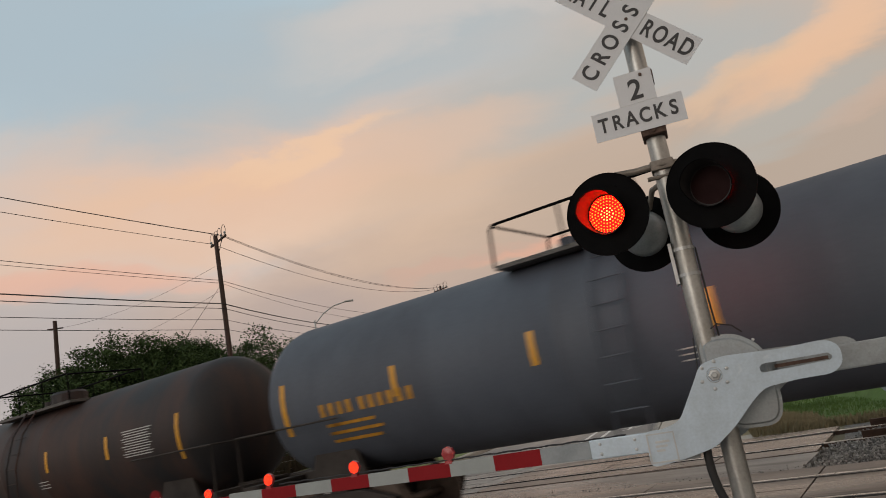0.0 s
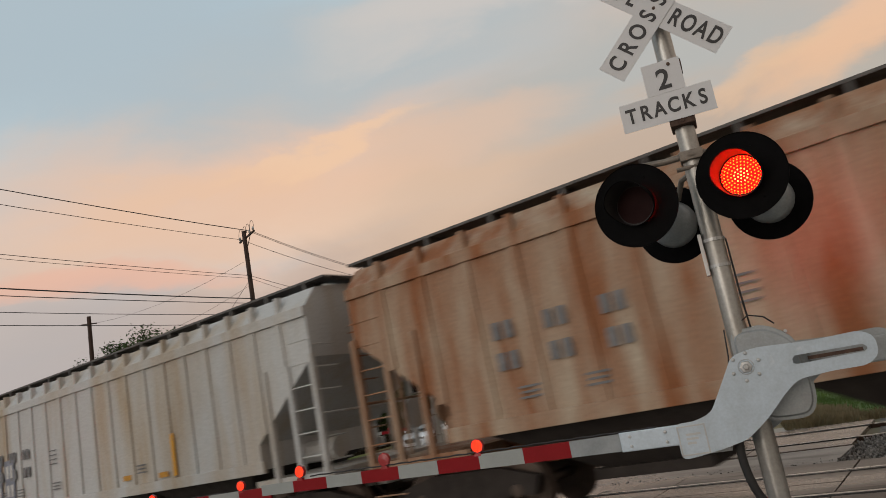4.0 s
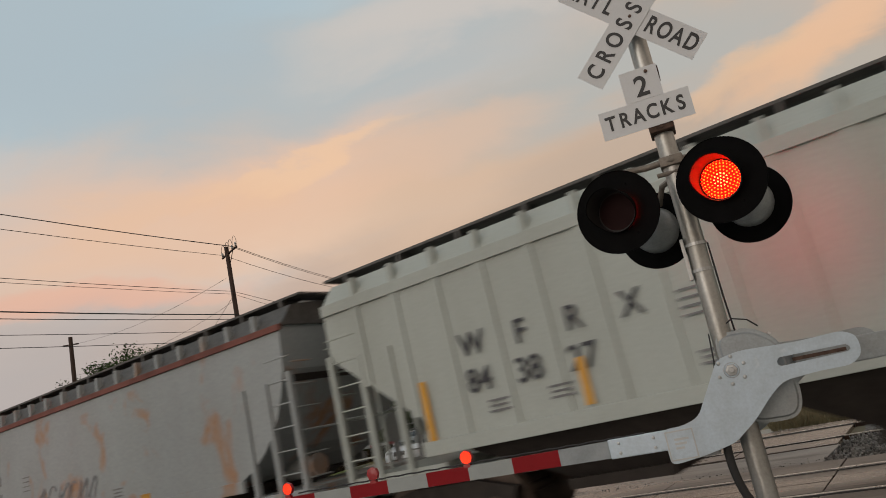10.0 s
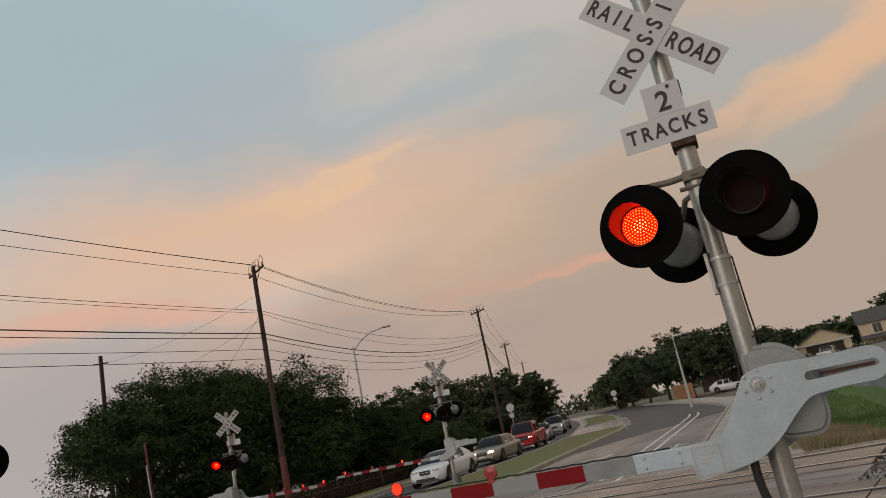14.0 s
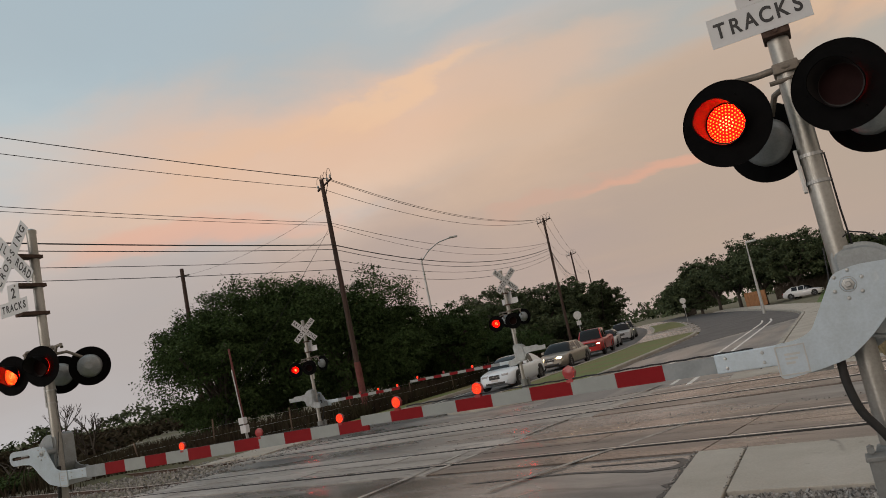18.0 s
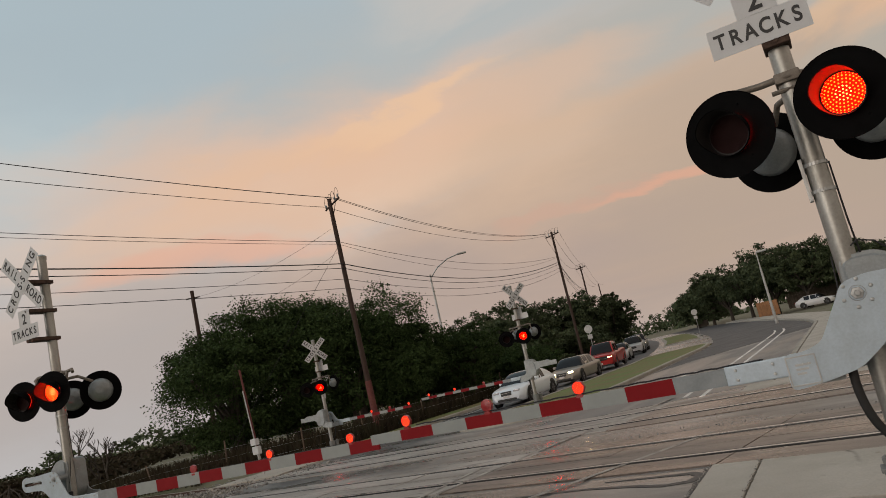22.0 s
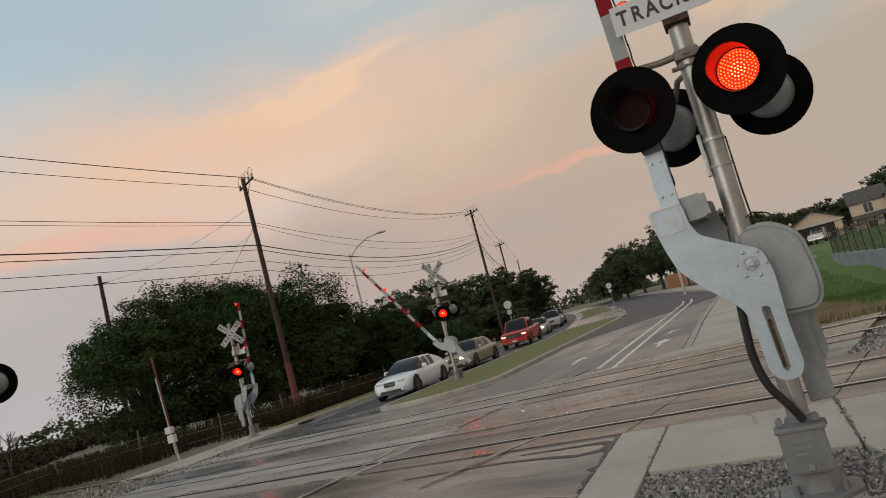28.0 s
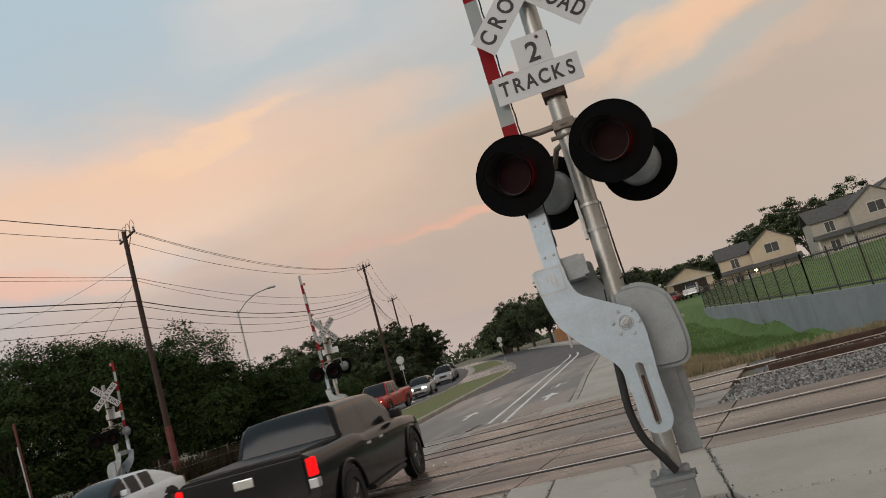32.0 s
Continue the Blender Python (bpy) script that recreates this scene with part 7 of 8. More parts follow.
ORANGEWOOD = mat("new_fence_board", (0.36, 0.17, 0.075), 0.8, 0, 0.25, 2, 30, 0.2, rand=0.12)
PORCH = glow("porch_light_glow", (1.0, 0.75, 0.4), 14.0)


def window(parent, x, y, z, w, h):
    bm = bmesh.new()
    box(bm, x - w / 2 - 0.08, x + w / 2 + 0.08, y - 0.05, y + 0.02, z - h / 2 - 0.08, z + h / 2 + 0.08)
    fr = part("window", bm, TRIMW, parent, "white framed window")
    for sx in (-1, 1):
        bm = bmesh.new()
        box(bm, x + (0.03 if sx > 0 else -w / 2), x + (w / 2 if sx > 0 else -0.03), y - 0.065, y - 0.045, z - h / 2, z + h / 2)
        part("pane", bm, GLASSDARK, fr)


def gable(bm, x0, x1, y0, y1, z0, zr, over=0.35, along="y", thick=0.16):
    """A pitched roof over the plan, its ridge along y or x."""
    def quad(a, b, c, d):
        vs = [bm.verts.new(v) for v in (a, b, c, d)] + [bm.verts.new((v[0], v[1], v[2] - thick)) for v in (a, b, c, d)]
        for q in ((0, 1, 2, 3), (7, 6, 5, 4), (0, 4, 5, 1), (1, 5, 6, 2), (2, 6, 7, 3), (3, 7, 4, 0)):
            bm.faces.new([vs[i] for i in q])
    x0, x1, y0, y1 = x0 - over, x1 + over, y0 - over, y1 + over
    if along == "y":
        m = (x0 + x1) / 2
        quad((x0, y0, z0), (m, y0, zr), (m, y1, zr), (x0, y1, z0))
        quad((m, y0, zr), (x1, y0, z0), (x1, y1, z0), (m, y1, zr))
    else:
        m = (y0 + y1) / 2
        quad((x0, y0, z0), (x1, y0, z0), (x1, m, zr), (x0, m, zr))
        quad((x0, m, zr), (x1, m, zr), (x1, y1, z0), (x0, y1, z0))
    bmesh.ops.recalc_face_normals(bm, faces=bm.faces)


def gable_wall(bm, x0, x1, y0, y1, z0, ze, zr):
    slab(bm, [(x0, z0), (x1, z0), (x1, ze), ((x0 + x1) / 2, zr), (x0, ze)], y0, y1)


def house_two_storey(m, wallmat, label, light=True):
    h = thing("house", label, "house", "houses on the rise", m)
    bm = bmesh.new()
    gable_wall(bm, 0, 6.2, 0, 9, 0, 5.6, 7.7)
    part("wall", bm, wallmat, h, "front gable wall")
    bm = bmesh.new()
    box(bm, -4.6, 0, 2.2, 10, 0, 5.3)
    part("wing", bm, wallmat, h, "side wing wall")
    bm = bmesh.new()
    gable(bm, 0, 6.2, 0, 9, 5.5, 7.85)
    gable(bm, -4.6, 0.2, 2.2, 10, 5.2, 7.2, along="x")
    part("roof", bm, SHINGLE, h, "grey shingle roof")
    window(h, 3.1, -0.02, 5.0, 1.9, 1.3)
    window(h, -2.4, 2.18, 4.2, 1.1, 1.3)
    window(h, -2.4, 2.18, 1.6, 1.1, 1.4)
    bm = bmesh.new()
    box(bm, 0.5, 5.7, -0.06, 0.0, 0.1, 2.3)
    g = part("garage_door", bm, TRIMW, h, "pale garage door")
    for k in range(4):
        bm = bmesh.new()
        box(bm, 0.55, 5.65, -0.08, -0.06, 0.14 + 0.54 * k, 0.64 + 0.54 * k)
        part("panel", bm, wallmat, g)
    bm = bmesh.new()
    gable(bm, -0.3, 6.5, -1.0, 0.2, 2.7, 3.3, over=0.2, along="x")
    gable(bm, -4.6, 0, 1.0, 2.4, 2.9, 3.4, over=0.2, along="x")
    part("porch_roof", bm, SHINGLE, h, "low roof over garage and porch")
    for x in (-4.4, -1.2):
        bm = bmesh.new()
        box(bm, x - 0.1, x + 0.1, 1.1, 1.3, 0, 2.9)
        part("porch_post", bm, TRIMW, h)
    bm = bmesh.new()
    box(bm, -1.1, -0.1, 2.1, 2.2, 0, 2.2)
    part("front_door", bm, TRIMW, h)
    if light:
        bm = bmesh.new()
        box(bm, -0.15, 0.15, -0.12, -0.02, 2.25, 2.5)
        part("porch_light", bm, PORCH, h, "lit porch light")
    return h


house_two_storey(pose(19.7, 118.0, -0.1, 0, 0, -6), STUCCO, "two-storey peach stucco house with grey roof and lit porch light")
house_two_storey(pose(30.4, 104.0, 0.9, 0, 0, -6), SIDING, "two-storey grey-beige house with grey roof", False)
house_two_storey(pose(39.5, 124.0, 2.6, 0, 0, -6), SIDING, "grey house standing behind its neighbours", False)


def garage_house(m):
    h = thing("house", "single-storey cream house with an open garage", "house", "houses on the rise", m)
    bm = bmesh.new()
    gable_wall(bm, 0, 7.0, 0, 8, 0, 2.6, 4.3)
    gable_wall(bm, -4.5, 0.5, 1.5, 9, 0, 2.6, 4.0)
    part("wall", bm, STUCCO, h, "cream gable walls")
    bm = bmesh.new()
    gable(bm, 0, 7, 0, 8, 2.6, 4.45)
    gable(bm, -4.5, 0.5, 1.5, 9, 2.6, 4.15)
    part("roof", bm, SHINGLE, h, "shingle roof")
    # no hollow here: a dark panel on the wall gives the garage's inner shade
    bm = bmesh.new()
    box(bm, 1.0, 6.0, -0.05, 0.03, 0, 2.2)
    part("garage_opening", bm, BAYSHADE, h, "dark panel standing in for the shaded open garage")
    bm = bmesh.new()
    box(bm, 0.8, 6.2, -0.1, -0.02, 2.2, 2.4)
    box(bm, -0.35, 7.35, -0.38, -0.33, 2.3, 2.5)
    part("trim", bm, TRIMW, h)
    return h


garage_house(pose(6.8, 120.5, terrain(9, 120) + 0.25, 0, 0, -4))


def retaining_wall():
    w = thing("retaining_wall", "blue-grey concrete retaining wall with a black iron fence on top", "retaining wall", kind="structure")
    line = [(4.1, 43.0), (4.75, 30.0), (5.3, 24.0), (6.2, 18.6), (11.0, 17.2), (30.0, 12.0)]
    top = 0.72
    for k, (p, q) in enumerate(zip(line, line[1:])):
        p, q = Vector(p), Vector(q)
        n = max(1, round((q - p).length / 2.4))
        for i in range(n):
            a, b = p.lerp(q, i / n), p.lerp(q, (i + 1) / n)
            d = (b - a).normalized()
            o = Vector((-d.y, d.x)) * 0.12
            g = d * 0.012
            bm = bmesh.new()
            vs = [bm.verts.new((c.x, c.y, z)) for z in (-0.75, top) for c in (a + g - o, b - g - o, b - g + o, a + g + o)]
            for f in ((3, 2, 1, 0), (4, 5, 6, 7), (0, 1, 5, 4), (1, 2, 6, 5), (2, 3, 7, 6), (3, 0, 4, 7)):
                bm.faces.new([vs[j] for j in f])
            bmesh.ops.recalc_face_normals(bm, faces=bm.faces)
            part("wall_panel", bm, WALLBLUE, w)
    for p, q in list(zip(line, line[1:]))[:4]:
        p, q = Vector(p), Vector(q)
        ln = (q - p).length
        bm = bmesh.new()
        n = max(1, round(ln / 1.6))
        for i in range(n + 1):
            c = p.lerp(q, i / n)
            box(bm, c.x - 0.02, c.x + 0.02, c.y - 0.02, c.y + 0.02, top, top + 1.25)
        for z in (top + 0.1, top + 1.1):
            rod(bm, (p.x, p.y, z), (q.x, q.y, z), 0.022, n=4)
        k = max(2, round(ln / 0.13))
        for i in range(k):
            c = p.lerp(q, i / k)
            rod(bm, (c.x, c.y, top + 0.05), (c.x, c.y, top + 1.18), 0.006, n=4)
        part("iron_fence", bm, IRON, w, "black iron picket fence")


retaining_wall()


def board_fence(p, q, z, h, material, label, n):
    f = thing("board_fence", label, "fence", "", None)
    p, q = Vector(p), Vector(q)
    d = (q - p) / n
    rng = random.Random(n)
    for i in range(n):
        a, b = p + d * (i + 0.04), p + d * (i + 0.96)
        o = Vector((-d.y, d.x)).normalized() * 0.02
        bm = bmesh.new()
        hh = h + rng.uniform(-0.03, 0.03)
        vs = [bm.verts.new((c.x, c.y, zz)) for zz in (z, z + hh) for c in (a - o, b - o, b + o, a + o)]
        for g in ((3, 2, 1, 0), (4, 5, 6, 7), (0, 1, 5, 4), (1, 2, 6, 5), (2, 3, 7, 6), (3, 0, 4, 7)):
            bm.faces.new([vs[j] for j in g])
        bmesh.ops.recalc_face_normals(bm, faces=bm.faces)
        part("board", bm, material, f)


board_fence((-7.0, 111.0), (0.6, 113.5), 0.2, 2.3, CEDAR, "weathered grey board fence along the yards", 44)
board_fence((-10.4, 105), (-7.6, 102.5), 0.0, 1.9, ORANGEWOOD, "new orange-brown board fence under the oaks", 24)


def wire_fence():
    f = thing("wire_fence", "leaning chain-link fence posts among the brush", "fence")
    pts = [(-31, 21.5), (-28.5, 23.2), (-26.0, 25.2), (-23.8, 28.0), (-22.4, 31.0), (-21.8, 36), (-21.7, 41), (-21.9, 47), (-22.4, 54)]
    rng = random.Random(2)
    for x, y in pts:
        bm = bmesh.new()
        z = terrain(x, y)
        rod(bm, (x, y, z - 0.2), (x + rng.uniform(-0.3, 0.2), y, z + rng.uniform(1.1, 1.6)), 0.035, n=6)
        part("fence_post", bm, TIMBER, f)
    bm = bmesh.new()
    for (x0, y0), (x1, y1) in zip(pts, pts[1:]):
        for h in (0.3, 0.7, 1.1):
            rod(bm, (x0, y0, terrain(x0, y0) + h), (x1, y1, terrain(x1, y1) + h), 0.004, n=4)
    tagged(part("wire", bm, GALV, f), kind="stuff")


wire_fence()


def road_sign(x, y, base, label, h=2.6):
    s = thing("road_sign", label, "road sign", "", pose(x, y, base))
    bm = bmesh.new()
    rod(bm, (0, 0, 0), (0, 0, h), 0.035, n=8)
    part("post", bm, GALV, s)
    bm = bmesh.new()
    lathe(bm, [(0, 0.01), (0.38, 0.008), (0.38, 0.0), (0, 0)], pose(0, -0.05, h - 0.2, 90, 0, 0), n=24)
    box(bm, -0.22, 0.22, -0.06, -0.05, h - 1.1, h - 0.7)
    part("plate", bm, GALV, s, "bare metal back of the sign plates")


road_sign(-20.9, 66.0, -0.4, "round sign on a steel post seen from behind", 3.6)
road_sign(-17.0, 98.0, -0.2, "small road sign on the far median", 3.0)

# ---- vehicles ----
GLASS = mat("car_glass", (0.008, 0.010, 0.013), 0.13, 0, 0.05, 2, 20, 0, spec=0.32)
CHROME = mat("chrome", (0.6, 0.6, 0.6), 0.15, 1.0, 0.05, 5, 30, 0)
TYRE = mat("tyre_rubber", (0.016, 0.016, 0.017), 0.8, 0, 0.2, 8, 60, 0.1)
RIM = mat("alloy_rim", (0.20, 0.20, 0.21), 0.3, 0.8, 0.1, 8, 40, 0)
TRIMB = mat("black_trim", (0.015, 0.015, 0.016), 0.5, 0, 0.1, 8, 40, 0)
TAIL = glow("tail_lamp_glow", (1.0, 0.010, 0.012), 0.75)
TAILDIM = mat("tail_lamp_red", (0.25, 0.01, 0.012), 0.25, 0, 0.1, 8, 40, 0, coat=0.5)
HEAD = glow("head_lamp_glow", (1.0, 0.93, 0.78), 22.0)
HEADW = glow("head_lamp_warm", (1.0, 0.72, 0.34), 16.0)
HEADOFF = mat("clear_lamp", (0.5, 0.5, 0.52), 0.15, 0.3, 0.1, 8, 40, 0, coat=0.5)
BARGREY = mat("plate_white", (0.6, 0.6, 0.6), 0.5, 0, 0.05, 8, 40, 0)


def paint(name, color, metal=0.3):
    return mat(name, color, 0.32, metal, 0.06, 1.5, 30, 0, coat=0.35)


def interp(tab, x):
    xs = [t[0] for t in tab]
    return [float(np.interp(x, xs, [t[i] for t in tab])) for i in range(1, len(tab[0]))]


def vehicle(name, label, category, L, W, stations, cabin, body, wheel_r, axles, head, bed=None, tail=TAILDIM, light_z=0.68, plate=True):
    """A car with its nose to -y. stations: (y from the nose as a share, belt height, width share, floor). cabin: (base front, base rear, roof front, roof rear, roof height)."""
    car = thing(name, label, category, "vehicles")
    hw = W / 2
    # lower body
    bm = bmesh.new()
    rings = []
    for u in np.linspace(0, 1, 33):
        belt, ws, floor = interp(stations, u)
        w = hw * ws
        y = -L / 2 + u * L
        mid = floor + (belt - floor) * 0.5
        half = [(0, floor), (w * 0.86, floor), (w * 0.97, floor + 0.10), (w, mid), (w * 0.985, belt - 0.16), (w * 0.945, belt - 0.05), (w * 0.86, belt), (0, belt + 0.025)]
        ring = [(x, z) for x, z in half] + [(-x, z) for x, z in half[-2:0:-1]]
        rings.append([bm.verts.new((x, y, z)) for x, z in ring])
    n = len(rings[0])
    for a, b in zip(rings, rings[1:]):
        for k in range(n):
            bm.faces.new((a[k], a[(k + 1) % n], b[(k + 1) % n], b[k]))
    bm.faces.new(rings[0]), bm.faces.new(rings[-1][::-1])
    bmesh.ops.recalc_face_normals(bm, faces=bm.faces)
    part("body", bm, body, car, "painted body", smooth=True)
    # cabin glass and roof
    bf, br, rf, rr, rz = cabin
    yb, ye, yf, yr = (-L / 2 + v * L for v in (bf, br, rf, rr))
    zb = interp(stations, (bf + br) / 2)[0] - 0.02
    wb, wr = hw * 0.86, hw * (0.72 if bed else 0.66)
    # the greenhouse is one rounded shell: glass round the sides and ends, painted roof on top
    bm = bmesh.new()
    rows = []
    ts = (0.0, 0.25, 0.5, 0.75, 0.94, 1.0)
    rise = lambda q: 1 - (1 - q) ** 1.7  # noqa: E731
    line = [(yb + (yf - yb) * q, rise(q)) for q in ts]
    line += [(yf + (yr - yf) * q, 1.0 + 0.018 * math.sin(math.pi * q)) for q in (0.06, 0.14, 0.3, 0.45, 0.55, 0.7, 0.86, 0.94)]
    line += [(ye + (yr - ye) * q, rise(q)) for q in ts[::-1]]
    for y, q in line:
        z = zb + (rz - zb) * q
        h = z - zb
        wt = wb + (wr - wb) * q
        half = [(wb, zb), (wb + (wt - wb) * 0.55, zb + h * 0.55), (wt + 0.012, zb + h * 0.88), (wt * 0.90, zb + h * 0.965), (wt * 0.55, zb + h * 0.995), (0, z)]
        rows.append([bm.verts.new((x, y, zz)) for x, zz in half] + [bm.verts.new((-x, y, zz)) for x, zz in half[-2::-1]])
    k0, k1 = len(ts) - 2, len(line) - len(ts) + 1
    pillars = (k0, 9, k1 - 1) + (() if bed or rz > 1.6 else tuple(range(k1, len(line))))
    for i, (p, q) in enumerate(zip(rows, rows[1:])):
        for k in range(len(p) - 1):
            f = bm.faces.new((p[k], q[k], q[k + 1], p[k + 1]))
            on_side = k < 2 or k > len(p) - 4
            end = i < k0 or i >= k1
            f.material_index = 1 if ((on_side and i not in pillars) or (end and not on_side and (not bed or 2 < k < len(p) - 4))) else 0
            f.smooth = True
    bmesh.ops.recalc_face_normals(bm, faces=bm.faces)
    part("greenhouse", bm, [body, GLASS], car, "painted roof over dark window glass")
    # doors, mirrors, handles
    for sx in (-1, 1):
        bm = bmesh.new()
        yy = yb + (yf - yb) * 0.55
        box(bm, sx * (hw + 0.02) - 0.1, sx * (hw + 0.02) + 0.1, yy - 0.06, yy + 0.08, zb + 0.02, zb + 0.17, bevel=0.03)
        part("mirror", bm, body if not bed else TRIMB, car, "door mirror")
        for k, v in enumerate((0.48, 0.72 if br - bf > 0.4 else 0.66)):
            yy = yb + (ye - yb) * v
            bm = bmesh.new()
            box(bm, sx * hw * 0.985 - 0.02, sx * hw * 0.985 + 0.02, yy, yy + 0.18, zb - 0.17, zb - 0.13, bevel=0.008)
            part("door_handle", bm, CHROME if bed else body, car)
    # nose: grille, lamps, bumper, plate
    bm = bmesh.new()
    y0 = -L / 2
    gw = hw * interp(stations, 0)[1]
    gr = 0.62 if bed else 0.42
    box(bm, -gw * gr, gw * gr, y0 - 0.015, y0 + 0.05, light_z - 0.17, light_z + (0.10 if bed else 0.03), bevel=0.03)
    box(bm, -gw * 0.75, gw * 0.75, y0 - 0.02, y0 + 0.05, 0.28, 0.38, bevel=0.02)
    part("grille", bm, TRIMB, car, "black grille and air intake")
    bm = bmesh.new()
    box(bm, -gw * gr * 0.9, gw * gr * 0.9, y0 - 0.022, y0, light_z - 0.06, light_z - 0.045)
    part("grille_bar", bm, CHROME, car, "bright bar across the grille")
    for sx in (-1, 1):
        bm = bmesh.new()
        box(bm, sx * gw * 0.80 - 0.15, sx * gw * 0.80 + 0.15, y0 + (0.0 if bed else 0.03), y0 + (0.12 if bed else 0.26), light_z - 0.045, light_z + 0.05, bevel=0.02)
        part("headlight", bm, head, car, "headlight")
        bm = bmesh.new()
        tw = hw * interp(stations, 1)[1]
        if bed:
            box(bm, sx * tw * 0.94 - 0.06, sx * tw * 0.94 + 0.06, L / 2 - 0.10, L / 2 + 0.012, 0.92, 1.16, bevel=0.03)
        else:
            box(bm, sx * tw * 0.78 - 0.17, sx * tw * 0.78 + 0.17, L / 2 - 0.08, L / 2 + 0.012, 0.74, 0.90, bevel=0.02)
        part("tail_light", bm, tail, car, "red tail light")
    if plate:
        bm = bmesh.new()
        box(bm, -0.16, 0.16, y0 - 0.035, y0 - 0.02, 0.42, 0.52)
        part("plate", bm, BARGREY, car, "blank pale plate")
        bm = bmesh.new()
        box(bm, -0.15, 0.15, L / 2 + 0.01, L / 2 + 0.03, 0.52, 0.67)
        part("plate", bm, BARGREY, car, "blank pale plate")
    # wheels and dark arches
    for k, v in enumerate(axles):
        for sx in (-1, 1):
            y = -L / 2 + v * L
            w = hw * interp(stations, v)[1]
            bm = bmesh.new()
            lathe(bm, [(wheel_r + 0.07, 0.0), (wheel_r + 0.07, 0.012), (0, 0.012)], pose(sx * (w - 0.012), y, wheel_r + 0.02, 0, 90 * sx, 0), n=32)
            part("wheel_arch", bm, TRIMB, car)
            bm = bmesh.new()
            lathe(bm, [(wheel_r * 0.62, 0.10), (wheel_r * 0.66, 0.125), (wheel_r * 0.93, 0.12), (wheel_r, 0.07), (wheel_r, -0.07), (wheel_r * 0.9, -0.11), (0, -0.11)], None, n=32)
            wh = part("wheel", bm, TYRE, car, "wheel with black tyre", pose(sx * (w - 0.10), y, wheel_r, 0, 90 * sx, 0), smooth=True)
            bm = bmesh.new()
            lathe(bm, [(0, 0.085), (wheel_r * 0.16, 0.09), (wheel_r * 0.2, 0.07), (wheel_r * 0.56, 0.075), (wheel_r * 0.64, 0.105)], n=24)
            for j in range(5):
                a = 2 * math.pi * j / 5
                rod(bm, (0.05 * math.cos(a), 0.05 * math.sin(a), 0.088), (wheel_r * 0.58 * math.cos(a), wheel_r * 0.58 * math.sin(a), 0.095), 0.025, n=6)
            part("rim", bm, RIM, wh, "alloy rim", smooth=True)
            WHEELS.append((wh, wh.matrix_basis.copy(), wheel_r, sx, car))
    if bed:
        yb0, yb1 = -L / 2 + bed[0] * L, L / 2 - 0.06
        zt = interp(stations, 0.9)[0]
        bm = bmesh.new()
        box(bm, -hw * 0.80, hw * 0.80, yb0, yb1 - 0.02, zt + 0.0, zt + 0.035)
        part("bed_cover", bm, TRIMB, car, "black cover over the bed")
        bm = bmesh.new()
        box(bm, -hw * 0.84, hw * 0.84, L / 2 - 0.01, L / 2 + 0.015, 0.72, zt - 0.03, bevel=0.01)
        tg = part("tailgate", bm, body, car, "tailgate")
        bm = bmesh.new()
        box(bm, -0.14, 0.14, L / 2 + 0.012, L / 2 + 0.028, zt - 0.24, zt - 0.12, bevel=0.01)
        part("tailgate_handle", bm, CHROME, tg, "chrome handle")
        bm = bmesh.new()
        box(bm, -hw * 0.92, hw * 0.92, L / 2 + 0.0, L / 2 + 0.12, 0.46, 0.64, bevel=0.03)
        part("bumper", bm, CHROME if bed[1] else TRIMB, car, "rear step bumper")
        for sx in (-1, 1):
            bm = bmesh.new()
            box(bm, sx * hw * 0.98 - 0.06, sx * hw * 0.98 + 0.06, -L * 0.16, L * 0.16, 0.33, 0.40, bevel=0.02)
            part("running_board", bm, TRIMB, car, "side step")
            # flared wheel arch lips and the crease over the bed side
            for v in axles:
                bm = bmesh.new()
                pts = [(sx * hw * 1.0, -L / 2 + v * L + (wheel_r + 0.09) * math.cos(math.pi * k / 12), wheel_r + 0.02 + (wheel_r + 0.09) * math.sin(math.pi * k / 12)) for k in range(13)]
                tube(bm, pts, 0.032, 6)
                part("arch_lip", bm, body, car, smooth=True)
            if tail is TAIL:
                bm = bmesh.new()
                box(bm, sx * tw * 0.94 - 0.065, sx * tw * 0.94 + 0.065, L / 2 - 0.10, L / 2 + 0.014, 0.78, 0.90, bevel=0.012)
                part("reversing_lamp", bm, HEADOFF, car, "clear lamp below the tail light")
    return car


WHEELS = []
SEDAN = [(0, 0.60, 0.70, 0.30), (0.012, 0.68, 0.82, 0.22), (0.05, 0.76, 0.93, 0.19), (0.12, 0.82, 0.985, 0.18), (0.27, 0.91, 1.0, 0.18), (0.5, 0.93, 1.0, 0.18), (0.8, 0.97, 0.99, 0.2), (0.93, 0.96, 0.93, 0.24), (0.985, 0.90, 0.84, 0.3), (1, 0.80, 0.76, 0.36)]
TRUCK = [(0, 0.98, 0.90, 0.36), (0.03, 1.06, 0.96, 0.32), (0.2, 1.12, 1.0, 0.3), (0.3, 1.14, 1.0, 0.3), (0.6, 1.16, 1.0, 0.3), (0.66, 1.22, 1.0, 0.32), (1, 1.22, 0.98, 0.42)]
SUV = [(0, 0.86, 0.88, 0.3), (0.05, 0.96, 0.95, 0.26), (0.25, 1.06, 1.0, 0.24), (0.6, 1.08, 1.0, 0.24), (1, 1.06, 0.93, 0.36)]
WHITECAR = vehicle("white_sedan", "clean white sedan waiting at the far gate", "car", 4.76, 1.85, SEDAN, (0.27, 0.92, 0.46, 0.68, 1.43), paint("white_car_paint", (0.72, 0.78, 0.84), 0.0), 0.34, (0.17, 0.78), HEADOFF)
